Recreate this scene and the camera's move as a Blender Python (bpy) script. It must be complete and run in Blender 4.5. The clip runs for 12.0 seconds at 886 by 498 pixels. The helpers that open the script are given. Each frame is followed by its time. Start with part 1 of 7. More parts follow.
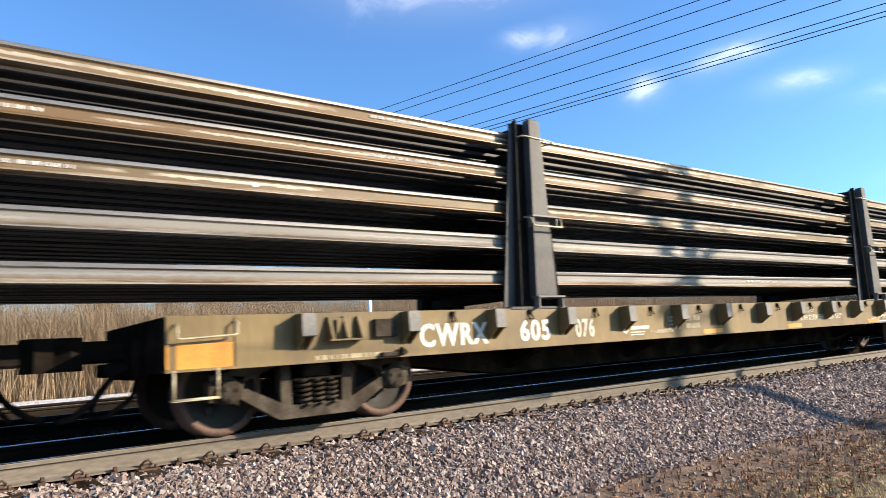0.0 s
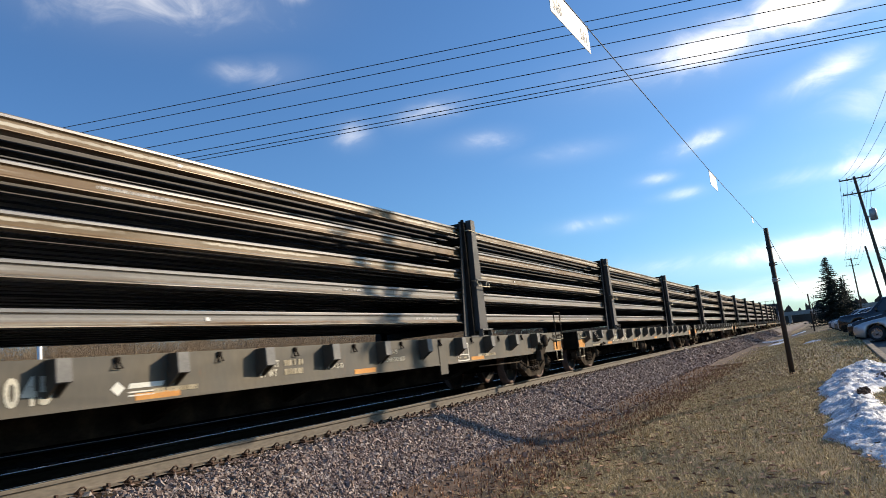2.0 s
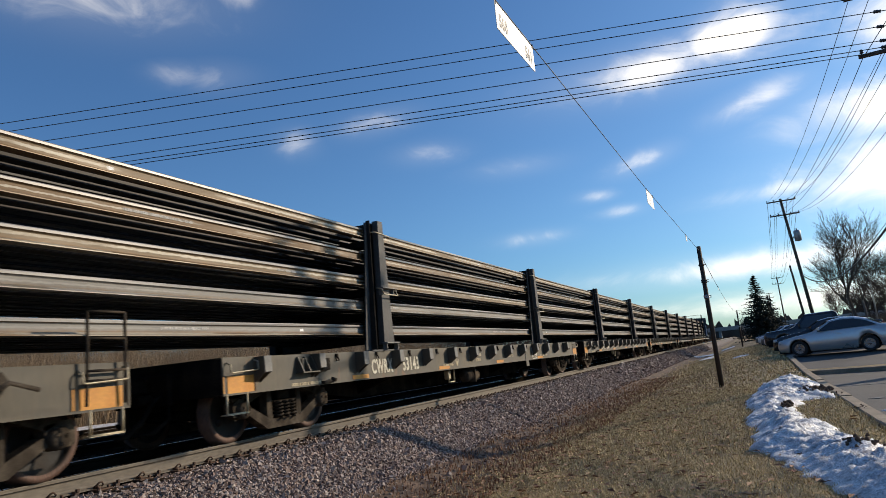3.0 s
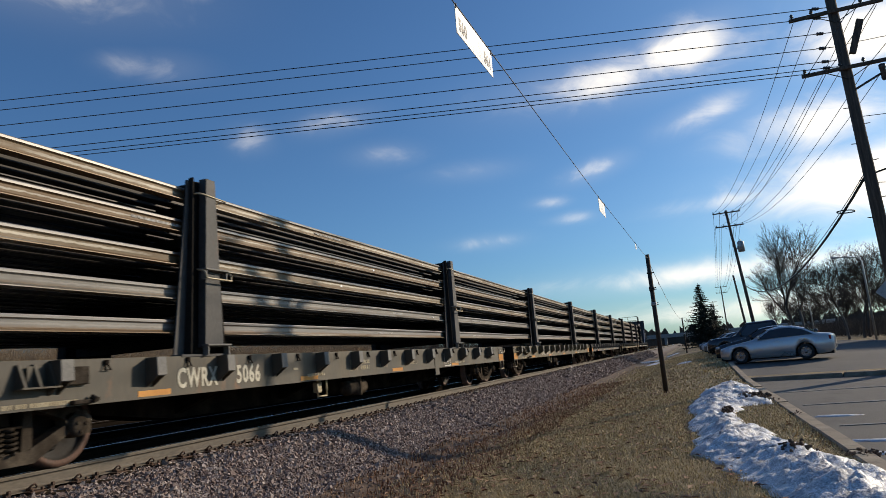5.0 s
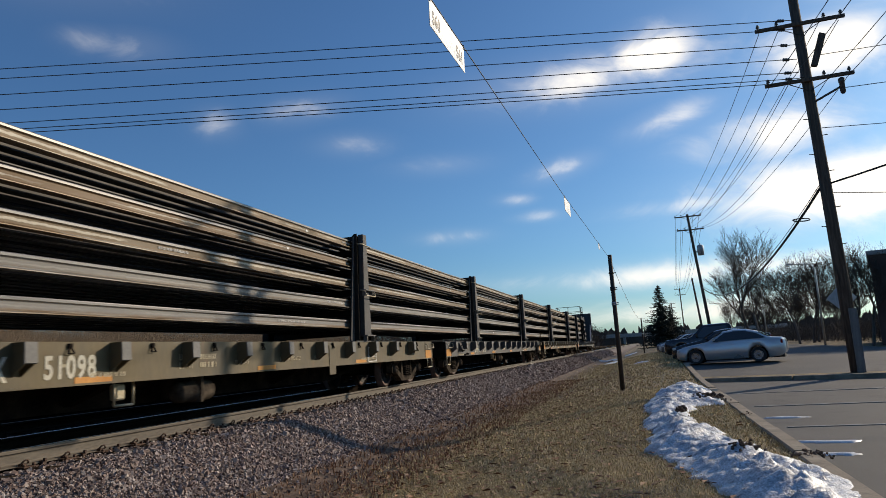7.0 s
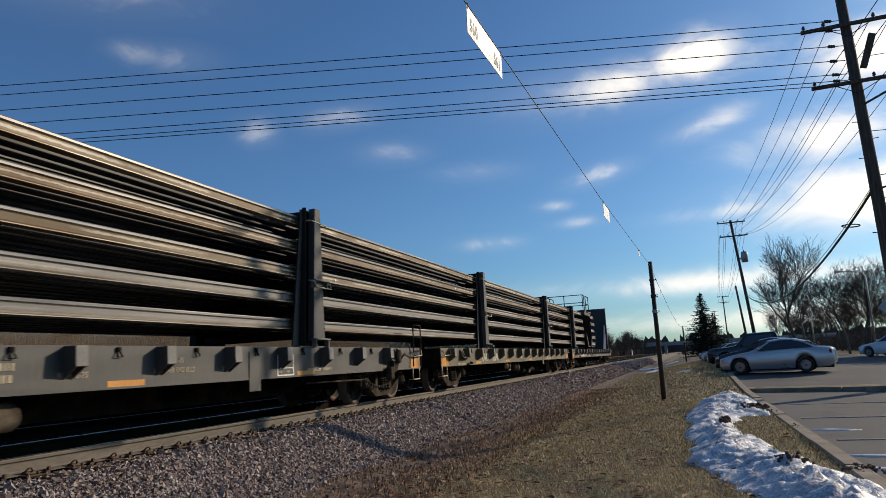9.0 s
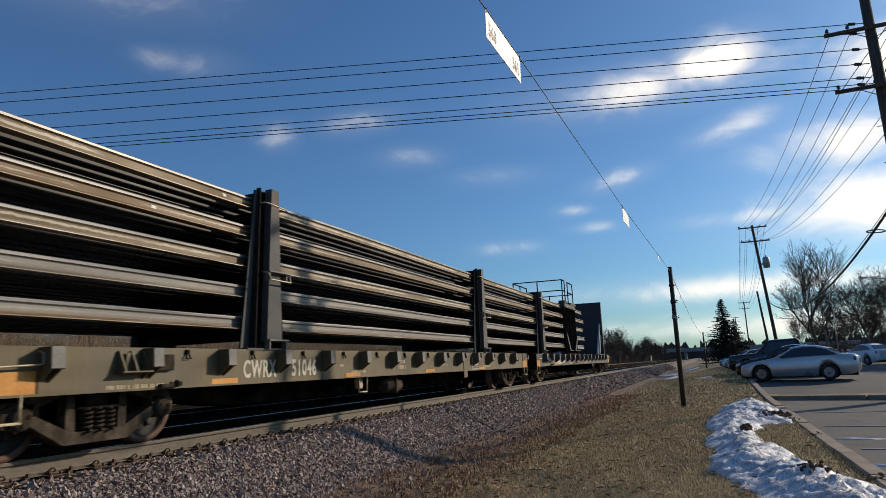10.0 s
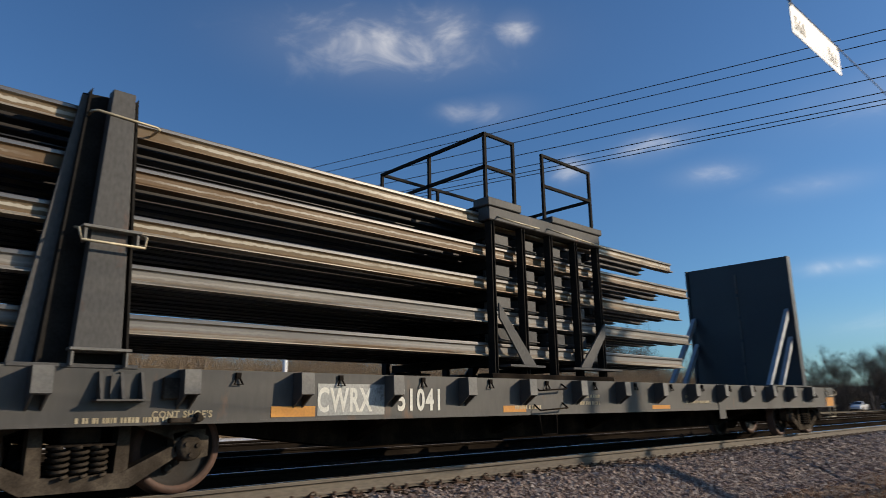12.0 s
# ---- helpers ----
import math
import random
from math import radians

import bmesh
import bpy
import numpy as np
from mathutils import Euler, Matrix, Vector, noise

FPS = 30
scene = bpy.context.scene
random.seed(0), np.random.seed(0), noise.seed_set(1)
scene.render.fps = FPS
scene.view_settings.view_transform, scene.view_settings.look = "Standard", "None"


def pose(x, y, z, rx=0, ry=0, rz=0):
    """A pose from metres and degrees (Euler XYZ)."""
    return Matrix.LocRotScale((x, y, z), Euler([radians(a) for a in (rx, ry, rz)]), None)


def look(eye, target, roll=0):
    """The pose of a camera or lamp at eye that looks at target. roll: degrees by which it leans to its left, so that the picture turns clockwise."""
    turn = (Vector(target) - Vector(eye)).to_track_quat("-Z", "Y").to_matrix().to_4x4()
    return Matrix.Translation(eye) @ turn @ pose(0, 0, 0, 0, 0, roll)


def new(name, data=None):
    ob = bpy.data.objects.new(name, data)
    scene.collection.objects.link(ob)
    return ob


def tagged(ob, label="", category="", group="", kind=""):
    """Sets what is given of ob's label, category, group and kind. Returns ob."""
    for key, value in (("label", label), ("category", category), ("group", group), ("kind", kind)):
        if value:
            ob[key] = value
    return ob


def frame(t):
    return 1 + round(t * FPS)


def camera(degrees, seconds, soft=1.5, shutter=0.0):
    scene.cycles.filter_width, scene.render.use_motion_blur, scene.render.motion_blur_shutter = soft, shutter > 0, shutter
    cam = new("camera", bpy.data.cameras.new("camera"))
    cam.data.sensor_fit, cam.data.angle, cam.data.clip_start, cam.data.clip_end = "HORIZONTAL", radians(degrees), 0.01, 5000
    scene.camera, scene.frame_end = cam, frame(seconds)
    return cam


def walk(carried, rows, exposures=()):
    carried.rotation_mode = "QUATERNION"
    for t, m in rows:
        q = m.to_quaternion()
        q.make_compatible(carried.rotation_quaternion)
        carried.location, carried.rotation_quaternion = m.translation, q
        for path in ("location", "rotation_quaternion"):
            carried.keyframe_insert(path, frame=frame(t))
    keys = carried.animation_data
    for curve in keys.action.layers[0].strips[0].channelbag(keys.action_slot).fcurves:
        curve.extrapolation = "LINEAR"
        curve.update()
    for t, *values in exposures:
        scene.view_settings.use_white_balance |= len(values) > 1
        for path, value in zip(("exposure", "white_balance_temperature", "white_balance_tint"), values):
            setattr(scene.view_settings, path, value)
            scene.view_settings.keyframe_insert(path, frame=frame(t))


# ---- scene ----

# ---------------------------------------------------------------- camera
cam = camera(66.7, 12.0, soft=0.7, shutter=0.1)
EYE = (0.0, 0.0, 0.75)
# seconds, yaw, pitch, roll
TURNS = [
    (0.0, 53.59, 8.03, 3.43), (0.5, 46.08, 8.11, 3.87), (1.0, 40.08, 8.36, 4.30), (1.5, 33.73, 8.92, 5.48),
    (2.0, 29.14, 9.28, 6.07), (2.5, 26.32, 9.63, 5.92), (3.0, 24.16, 9.80, 5.75), (3.5, 22.72, 9.71, 4.74),
    (4.5, 20.75, 9.66, 4.78), (5.5, 19.25, 9.49, 4.85), (6.0, 18.32, 9.26, 4.49), (6.5, 17.66, 9.04, 4.15),
    (7.0, 16.80, 8.85, 3.42), (8.0, 17.75, 9.15, 3.05), (9.0, 19.95, 9.58, 2.89), (9.5, 20.62, 9.78, 2.76),
    (10.0, 21.42, 10.01, 2.42), (10.5, 22.80, 10.34, 2.34), (11.0, 25.21, 10.77, 1.88), (11.5, 28.14, 11.43, 1.23),
    (11.7, 31.60, 11.75, 0.90), (11.8, 35.20, 12.10, 0.75), (11.9, 40.70, 12.75, 0.75), (12.0, 46.60, 13.30, 0.80),
]
EXPOSURES = [(0.0, 1.28, 7500, 10), (1.0, 1.0, 7500, 10), (2.0, 0.5, 7500, 10), (3.0, 0.12, 7500, 10), (5.5, -0.12, 7500, 10), (9.0, -0.16, 7500, 10), (11.5, -0.14, 7500, 10), (12.0, -0.02, 7500, 10)]
walk(cam, [(t, pose(*EYE, 90 + p, r, y)) for t, y, p, r in TURNS], EXPOSURES)

# ---------------------------------------------------------------- daylight
SUN_AZ, SUN_EL = -42.5, 21.5          # degrees: turn from +y towards -x, height
_a, _e = radians(SUN_AZ), radians(SUN_EL)
SUN_WAY = Vector((-math.sin(_a) * math.cos(_e), math.cos(_a) * math.cos(_e), math.sin(_e)))
world = bpy.data.worlds.new("sky")
scene.world = world
world.use_nodes = True


def sky_nodes():
    nt = world.node_tree
    nt.nodes.clear()
    N, K = nt.nodes.new, nt.links.new
    out, bg = N("ShaderNodeOutputWorld"), N("ShaderNodeBackground")
    sky = N("ShaderNodeTexSky")
    sky.sky_type, sky.sun_disc = "NISHITA", False
    sky.sun_elevation, sky.sun_rotation = radians(SUN_EL), radians(-SUN_AZ)
    sky.air_density, sky.dust_density, sky.ozone_density = 1.0, 0.9, 2.0
    geo = N("ShaderNodeTexCoord")
    sep = N("ShaderNodeSeparateXYZ")
    K(geo.outputs["Generated"], sep.inputs[0])
    # bearing and height of the direction, in degrees
    def calc(op, a, b=None, c=None):
        m = N("ShaderNodeMath"); m.operation = op
        for k, v in enumerate((a, b, c)):
            if v is None:
                continue
            if isinstance(v, (int, float)):
                m.inputs[k].default_value = v
            else:
                K(v, m.inputs[k])
        return m.outputs[0]
    az = calc("MULTIPLY", calc("ARCTAN2", calc("MULTIPLY", sep.outputs["X"], -1.0), sep.outputs["Y"]), 57.2958)
    el = calc("MULTIPLY", calc("ARCSINE", sep.outputs["Z"]), 57.2958)
    place = N("ShaderNodeCombineXYZ")
    K(az, place.inputs[0]); K(calc("MULTIPLY", el, 1.7), place.inputs[1])
    wisp = N("ShaderNodeTexNoise"); wisp.inputs["Scale"].default_value = 0.16; wisp.inputs["Detail"].default_value = 9
    wisp.inputs["Roughness"].default_value = 0.60; wisp.inputs["Distortion"].default_value = 0.6
    K(place.outputs[0], wisp.inputs[0])
    total = None
    for a0, e0, wa, we, lean, much in CLOUDS:
        da, de = calc("SUBTRACT", az, a0), calc("SUBTRACT", el, e0)
        c, n = math.cos(radians(lean)), math.sin(radians(lean))
        u = calc("DIVIDE", calc("ADD", calc("MULTIPLY", da, c), calc("MULTIPLY", de, n)), wa)
        v = calc("DIVIDE", calc("SUBTRACT", calc("MULTIPLY", de, c), calc("MULTIPLY", da, n)), we)
        r2 = calc("ADD", calc("MULTIPLY", u, u), calc("MULTIPLY", v, v))
        bump = calc("MULTIPLY", calc("EXPONENT", calc("MULTIPLY", r2, -1.0)), much)
        total = bump if total is None else calc("MAXIMUM", total, bump)
    # each bank breaks up into wisps
    ragged = calc("ADD", total, calc("MULTIPLY", calc("SUBTRACT", wisp.outputs[0], 0.5), 2.2))
    ramp = N("ShaderNodeMapRange"); ramp.interpolation_type = "SMOOTHSTEP"
    ramp.inputs[1].default_value, ramp.inputs[2].default_value = 0.15, 1.25
    K(ragged, ramp.inputs[0])
    veil = calc("MULTIPLY", total, 0.16)
    cover_all = calc("MINIMUM", calc("MULTIPLY", calc("ADD", calc("MULTIPLY", ramp.outputs[0], calc("MINIMUM", total, 1.0)), veil), 0.95), 1.0)
    fade = N("ShaderNodeMapRange"); fade.inputs[1].default_value = -0.02; fade.inputs[2].default_value = 0.03
    K(sep.outputs["Z"], fade.inputs[0])
    cover = N("ShaderNodeMath"); cover.operation = "MULTIPLY"
    K(cover_all, cover.inputs[0]); K(fade.outputs[0], cover.inputs[1])
    mix = N("ShaderNodeMix"); mix.data_type = "RGBA"
    K(cover.outputs[0], mix.inputs["Factor"])
    tint = N("ShaderNodeMix"); tint.data_type = "RGBA"; tint.blend_type = "MULTIPLY"
    tint.inputs["Factor"].default_value = 1.0
    K(sky.outputs[0], tint.inputs["A"]); tint.inputs["B"].default_value = SKY_TINT
    K(tint.outputs["Result"], mix.inputs["A"])
    mix.inputs["B"].default_value = CLOUD_GLOW
    K(mix.outputs["Result"], bg.inputs["Color"])
    bg.inputs["Strength"].default_value = SKY_STRENGTH
    K(bg.outputs[0], out.inputs[0])


# banks of cloud: bearing, height, half width and half height in degrees, lean, thickness
CLOUDS = [
    (2.0, 21.8, 10.0, 1.9, -2, 0.85), (-2.5, 22.6, 4.2, 1.9, -10, 1.25), (-15.5, 20.3, 5.0, 2.3, 0, 1.25), (-11.5, 15.2, 6.5, 2.2, 0, 0.95),
    (-4.0, 17.6, 3.6, 1.2, -10, 0.7), (-17.0, 10.3, 11.0, 3.0, 0, 1.35), (-5.0, 10.6, 6.0, 0.9, 0, 0.65), (-4.0, 5.3, 15.0, 1.2, 0, 0.9),
    (-5.0, 2.2, 17.0, 1.3, 0, 0.8), (9.8, 12.6, 1.5, 0.5, 0, 0.48), (7.7, 11.0, 1.9, 0.5, 0, 0.44), (35.0, 19.5, 1.7, 1.1, 0, 0.42),
    (15.3, 9.8, 2.8, 0.6, 0, 0.5), (5.6, 14.8, 2.6, 0.8, -12, 0.7), (23.6, 17.9, 2.8, 0.9, 0, 0.4), (16.0, 15.9, 3.6, 0.8, 0, 0.35),
    (41.5, 24.8, 3.2, 1.2, 0, 0.25), (51.0, 30.2, 11.0, 2.8, 0, 0.5), (45.8, 31.3, 3.6, 1.9, 0, 0.6), (39.4, 31.0, 2.2, 1.4, 0, 0.5),
    (44.4, 24.9, 2.4, 0.9, 0, 0.32), (27.8, 20.8, 3.4, 1.0, -8, 0.4), (-45.0, 22.0, 24.0, 12.0, 0, 1.0),
]
SKY_TINT = (0.47, 0.88, 1.37, 1.0)
CLOUD_GLOW = (12.6, 12.8, 13.2, 1.0)
SKY_STRENGTH = 0.10
sky_nodes()
sun_data = bpy.data.lights.new("sun", "SUN")
sun_data.energy, sun_data.angle, sun_data.color = 4.1, radians(0.53), (1.0, 0.90, 0.78)
sun = new("sun", sun_data)
sun.matrix_world = look(SUN_WAY * 200, (0, 0, 0))

# ---------------------------------------------------------------- materials
def surf(name, colors, scale=3.0, rough=0.7, metal=0.0, bump=0.0, bscale=40.0, stretch=(1, 1, 1), fine=0.25,
         island=0.0, objrand=0.0, rough_var=0.1, emit=None, spots=None, coat=0.0):
    """A surface: two or three colours over coarse noise, darkened and lightened by a fine grain, with relief.
    spots: (colour, scale, low, high) a second layer of stains."""
    m = bpy.data.materials.new(name)
    m.use_nodes = True
    nt = m.node_tree
    N, K = nt.nodes.new, nt.links.new
    b = nt.nodes["Principled BSDF"]
    tc = N("ShaderNodeTexCoord")
    mp = N("ShaderNodeMapping"); mp.inputs["Scale"].default_value = stretch
    K(tc.outputs["Object"], mp.inputs[0])
    vec = mp.outputs[0]
    if objrand:
        oi = N("ShaderNodeObjectInfo")
        off = N("ShaderNodeVectorMath"); off.operation = "MULTIPLY_ADD"
        K(oi.outputs["Random"], off.inputs[0]); off.inputs[1].default_value = (37, 53, 71)
        K(vec, off.inputs[2])
        vec = off.outputs[0]
    n1 = N("ShaderNodeTexNoise"); n1.inputs["Scale"].default_value = scale; n1.inputs["Detail"].default_value = 5
    K(vec, n1.inputs[0])
    fac = n1.outputs[0]
    if island:
        gi = N("ShaderNodeNewGeometry")
        mi = N("ShaderNodeMix"); mi.inputs[0].default_value = island
        K(fac, mi.inputs[2]); K(gi.outputs["Random Per Island"], mi.inputs[3])
        fac = mi.outputs[0]
    elif objrand:
        mi = N("ShaderNodeMix"); mi.inputs[0].default_value = objrand
        K(fac, mi.inputs[2]); K(oi.outputs["Random"], mi.inputs[3])
        fac = mi.outputs[0]
    cr = N("ShaderNodeValToRGB")
    k = len(colors)
    lo, hi = (0.12, 0.88) if island or objrand > 0.4 else (0.3, 0.7)
    while len(cr.color_ramp.elements) < k:
        cr.color_ramp.elements.new(0.5)
    for i, c in enumerate(colors):
        cr.color_ramp.elements[i].position = lo + (hi - lo) * i / max(1, k - 1)
        cr.color_ramp.elements[i].color = (*c, 1)
    K(fac, cr.inputs[0])
    col = cr.outputs[0]
    if spots:
        c, s, a, z = spots
        n3 = N("ShaderNodeTexNoise"); n3.inputs["Scale"].default_value = s; n3.inputs["Detail"].default_value = 6
        n3.inputs["Roughness"].default_value = 0.65
        K(vec, n3.inputs[0])
        mr = N("ShaderNodeMapRange"); mr.inputs[1].default_value = a; mr.inputs[2].default_value = z
        K(n3.outputs[0], mr.inputs[0])
        ms = N("ShaderNodeMix"); ms.data_type = "RGBA"
        K(mr.outputs[0], ms.inputs["Factor"]); K(col, ms.inputs["A"]); ms.inputs["B"].default_value = (*c, 1)
        col = ms.outputs["Result"]
    n2 = N("ShaderNodeTexNoise"); n2.inputs["Scale"].default_value = bscale; n2.inputs["Detail"].default_value = 4
    K(vec, n2.inputs[0])
    mr2 = N("ShaderNodeMapRange"); mr2.inputs[1].default_value = 0.25; mr2.inputs[2].default_value = 0.75
    mr2.inputs[3].default_value = 1 - fine; mr2.inputs[4].default_value = 1 + fine
    K(n2.outputs[0], mr2.inputs[0])
    mm = N("ShaderNodeMix"); mm.data_type = "RGBA"; mm.blend_type = "MULTIPLY"; mm.inputs["Factor"].default_value = 1
    K(col, mm.inputs["A"]); K(mr2.outputs[0], mm.inputs["B"])
    K(mm.outputs["Result"], b.inputs["Base Color"])
    mr3 = N("ShaderNodeMapRange"); mr3.inputs[1].default_value = 0.3; mr3.inputs[2].default_value = 0.7
    mr3.inputs[3].default_value = max(0.02, rough - rough_var); mr3.inputs[4].default_value = min(1, rough + rough_var)
    K(n1.outputs[0], mr3.inputs[0]); K(mr3.outputs[0], b.inputs["Roughness"])
    b.inputs["Metallic"].default_value = metal
    b.inputs["Coat Weight"].default_value = coat
    if bump:
        bp = N("ShaderNodeBump"); bp.inputs["Strength"].default_value = 0.6; bp.inputs["Distance"].default_value = bump
        K(n2.outputs[0], bp.inputs["Height"]); K(bp.outputs[0], b.inputs["Normal"])
    if emit:
        b.inputs["Emission Color"].default_value = (*emit[:3], 1); b.inputs["Emission Strength"].default_value = emit[3]
    return m


def glass(name, tint=(0.03, 0.035, 0.04)):
    m = bpy.data.materials.new(name)
    m.use_nodes = True
    b = m.node_tree.nodes["Principled BSDF"]
    b.inputs["Base Color"].default_value = (*tint, 1)
    b.inputs["Roughness"].default_value = 0.05
    b.inputs["Coat Weight"].default_value = 0.5
    return m


RUST, DUST = (0.13, 0.055, 0.025), (0.22, 0.17, 0.11)
M_SILL = {
    "yellow": surf("weathered_olive_yellow_paint", [(0.094, 0.058, 0.019), (0.148, 0.097, 0.034), (0.197, 0.136, 0.056)], 1.3, 0.62, bump=0.0006, bscale=14, fine=0.12,
                   stretch=(1, 1.3, 0.45), spots=((0.15, 0.07, 0.03), 2.2, 0.6, 0.75)),
    "olive": surf("weathered_dull_olive_paint", [(0.060, 0.044, 0.019), (0.099, 0.074, 0.034), (0.139, 0.104, 0.050)], 1.2, 0.62, bump=0.0006, bscale=14, fine=0.12,
                  stretch=(1, 1.3, 0.45), spots=((0.16, 0.075, 0.03), 2.0, 0.6, 0.76)),
    "grey": surf("weathered_grey_olive_paint", [(0.044, 0.036, 0.025), (0.073, 0.061, 0.042), (0.108, 0.088, 0.059)], 1.1, 0.62, bump=0.0006, bscale=14, fine=0.12,
                 stretch=(1, 1.3, 0.45), spots=((0.19, 0.085, 0.035), 1.8, 0.6, 0.76)),
    "dark": surf("dirty_dark_grey_paint", [(0.035, 0.033, 0.029), (0.059, 0.055, 0.050), (0.084, 0.078, 0.070)], 1.1, 0.6, bump=0.0006, bscale=14, fine=0.12,
                 stretch=(1, 1.3, 0.45), spots=((0.17, 0.08, 0.035), 1.8, 0.6, 0.78)),
}
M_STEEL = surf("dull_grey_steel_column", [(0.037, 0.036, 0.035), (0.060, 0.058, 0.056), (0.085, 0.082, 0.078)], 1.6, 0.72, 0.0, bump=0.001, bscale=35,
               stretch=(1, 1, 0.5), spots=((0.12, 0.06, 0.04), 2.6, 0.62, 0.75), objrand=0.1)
# Real black steel, and the shade painted on stanchion flanges and back plates.
M_BLACK = surf("black_steel_and_shade", [(0.018, 0.017, 0.016), (0.032, 0.029, 0.026)], 4, 0.6, 0.1, bump=0.001)
# Grimy black metal, taken darker still for the shade under the cars.
M_UNDER = surf("shade_darkened_grimy_underframe", [(0.008, 0.007, 0.006), (0.016, 0.013, 0.011), (0.032, 0.024, 0.018)], 3, 0.85, bump=0.002)
M_TRUCK = surf("dusty_cast_steel", [(0.022, 0.018, 0.014), (0.048, 0.039, 0.031), (0.10, 0.082, 0.064)], 4, 0.85, bump=0.002, bscale=60)
M_WHEEL = surf("rusty_wheel_tread", [(0.065, 0.034, 0.024), (0.130, 0.072, 0.052)], 5, 0.75, 0.1)
M_WHEELFACE = surf("black_wheel_plate", [(0.012, 0.011, 0.010), (0.028, 0.022, 0.018)], 5, 0.8)
M_ORANGE = surf("faded_orange_sheeting", [(0.50, 0.19, 0.02), (0.62, 0.27, 0.035)], 5, 0.5, fine=0.12, spots=((0.28, 0.14, 0.05), 5, 0.6, 0.8))
M_WHITE = surf("worn_white_stencil", [(0.62, 0.60, 0.52), (0.78, 0.76, 0.68)], 6, 0.7, fine=0.15)
M_CREAM = surf("weathered_cream_lettering", [(0.46, 0.42, 0.32), (0.62, 0.58, 0.47)], 8, 0.7, fine=0.2)
M_FADED = surf("faded_cream_stencil", [(0.30, 0.24, 0.14), (0.48, 0.41, 0.28)], 8, 0.7, fine=0.2)
M_BAR = surf("tan_worn_steel_bar", [(0.33, 0.27, 0.17), (0.50, 0.43, 0.30)], 6, 0.5, 0.2)
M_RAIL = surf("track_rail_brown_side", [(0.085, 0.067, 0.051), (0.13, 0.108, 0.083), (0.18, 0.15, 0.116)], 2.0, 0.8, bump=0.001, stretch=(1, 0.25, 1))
# Darker copy of the brown rail side, for rails in the train's shade.
M_RAILDARK = surf("shaded_rail_side", [(0.008, 0.007, 0.006), (0.018, 0.014, 0.011), (0.030, 0.024, 0.019)], 2.0, 0.85, bump=0.001, stretch=(1, 0.25, 1))
M_SHINE = surf("polished_rail_head", [(0.36, 0.36, 0.37), (0.48, 0.48, 0.49)], 4, 0.22, 1.0, fine=0.05, stretch=(1, 0.1, 1))
M_TIE = surf("weathered_creosote_tie", [(0.018, 0.013, 0.010), (0.038, 0.027, 0.019), (0.065, 0.047, 0.033)], 5, 0.9, bump=0.004, bscale=50, stretch=(0.3, 2, 1), objrand=0.3)
M_CLIP = surf("rusty_spring_clip", [(0.05, 0.03, 0.022), (0.11, 0.06, 0.038)], 8, 0.7, 0.3)
M_STONE = surf("crushed_pink_grey_ballast", [(0.075, 0.052, 0.044), (0.160, 0.110, 0.092), (0.245, 0.175, 0.148), (0.290, 0.235, 0.205), (0.430, 0.360, 0.315)], 9, 0.85,
               island=0.75, bump=0.002, bscale=120)
# Stone colour carries the shade under and behind the train.
M_STONEDARK = surf("shade_darkened_ballast", [(0.007, 0.006, 0.005), (0.015, 0.012, 0.010), (0.03, 0.024, 0.02)], 9, 0.9, island=0.75, bump=0.002, bscale=120)
M_GRAVEL = surf("ballast_bed", [(0.058, 0.046, 0.040), (0.111, 0.085, 0.075), (0.163, 0.130, 0.114)], 14, 0.95, bump=0.02, bscale=26, fine=0.5)


def load_rail(name, side, scale_col, seed):
    """New rail: brown oily head edges, a grey web with flaked mill scale along it."""
    m = surf(name, side, 1.5, 0.48, 0.25, bump=0.001, bscale=60, stretch=(1, 0.12, 1.5), objrand=0.12,
             spots=(scale_col, 3.2 + seed, 0.47, 0.56), fine=0.2)
    return m


M_LOAD = [
    load_rail("mill_brown_rail", [(0.090, 0.053, 0.024), (0.132, 0.081, 0.039), (0.168, 0.114, 0.063)], (0.27, 0.235, 0.185), 0.0),
    load_rail("rusty_brown_rail", [(0.078, 0.042, 0.017), (0.120, 0.069, 0.030), (0.156, 0.096, 0.048)], (0.17, 0.12, 0.075), 1.2),
    load_rail("grey_brown_rail", [(0.096, 0.075, 0.051), (0.138, 0.114, 0.084), (0.174, 0.150, 0.120)], (0.25, 0.23, 0.205), 0.6),
]
# Inner rails: shade between the tiers is painted into these two colours.
M_LOADIN = surf("shade_dark_inner_rail", [(0.009, 0.0065, 0.005), (0.018, 0.013, 0.009)], 2, 0.6, 0.2, stretch=(1, 0.15, 1))
M_LOADINHEAD = surf("shade_dark_inner_head", [(0.018, 0.016, 0.014), (0.032, 0.028, 0.025)], 2, 0.45, 0.4, stretch=(1, 0.15, 1))
M_LOADHEAD = surf("grey_new_rail_head", [(0.150, 0.140, 0.135), (0.250, 0.235, 0.225)], 2, 0.38, 0.5, stretch=(1, 0.15, 1), fine=0.1)


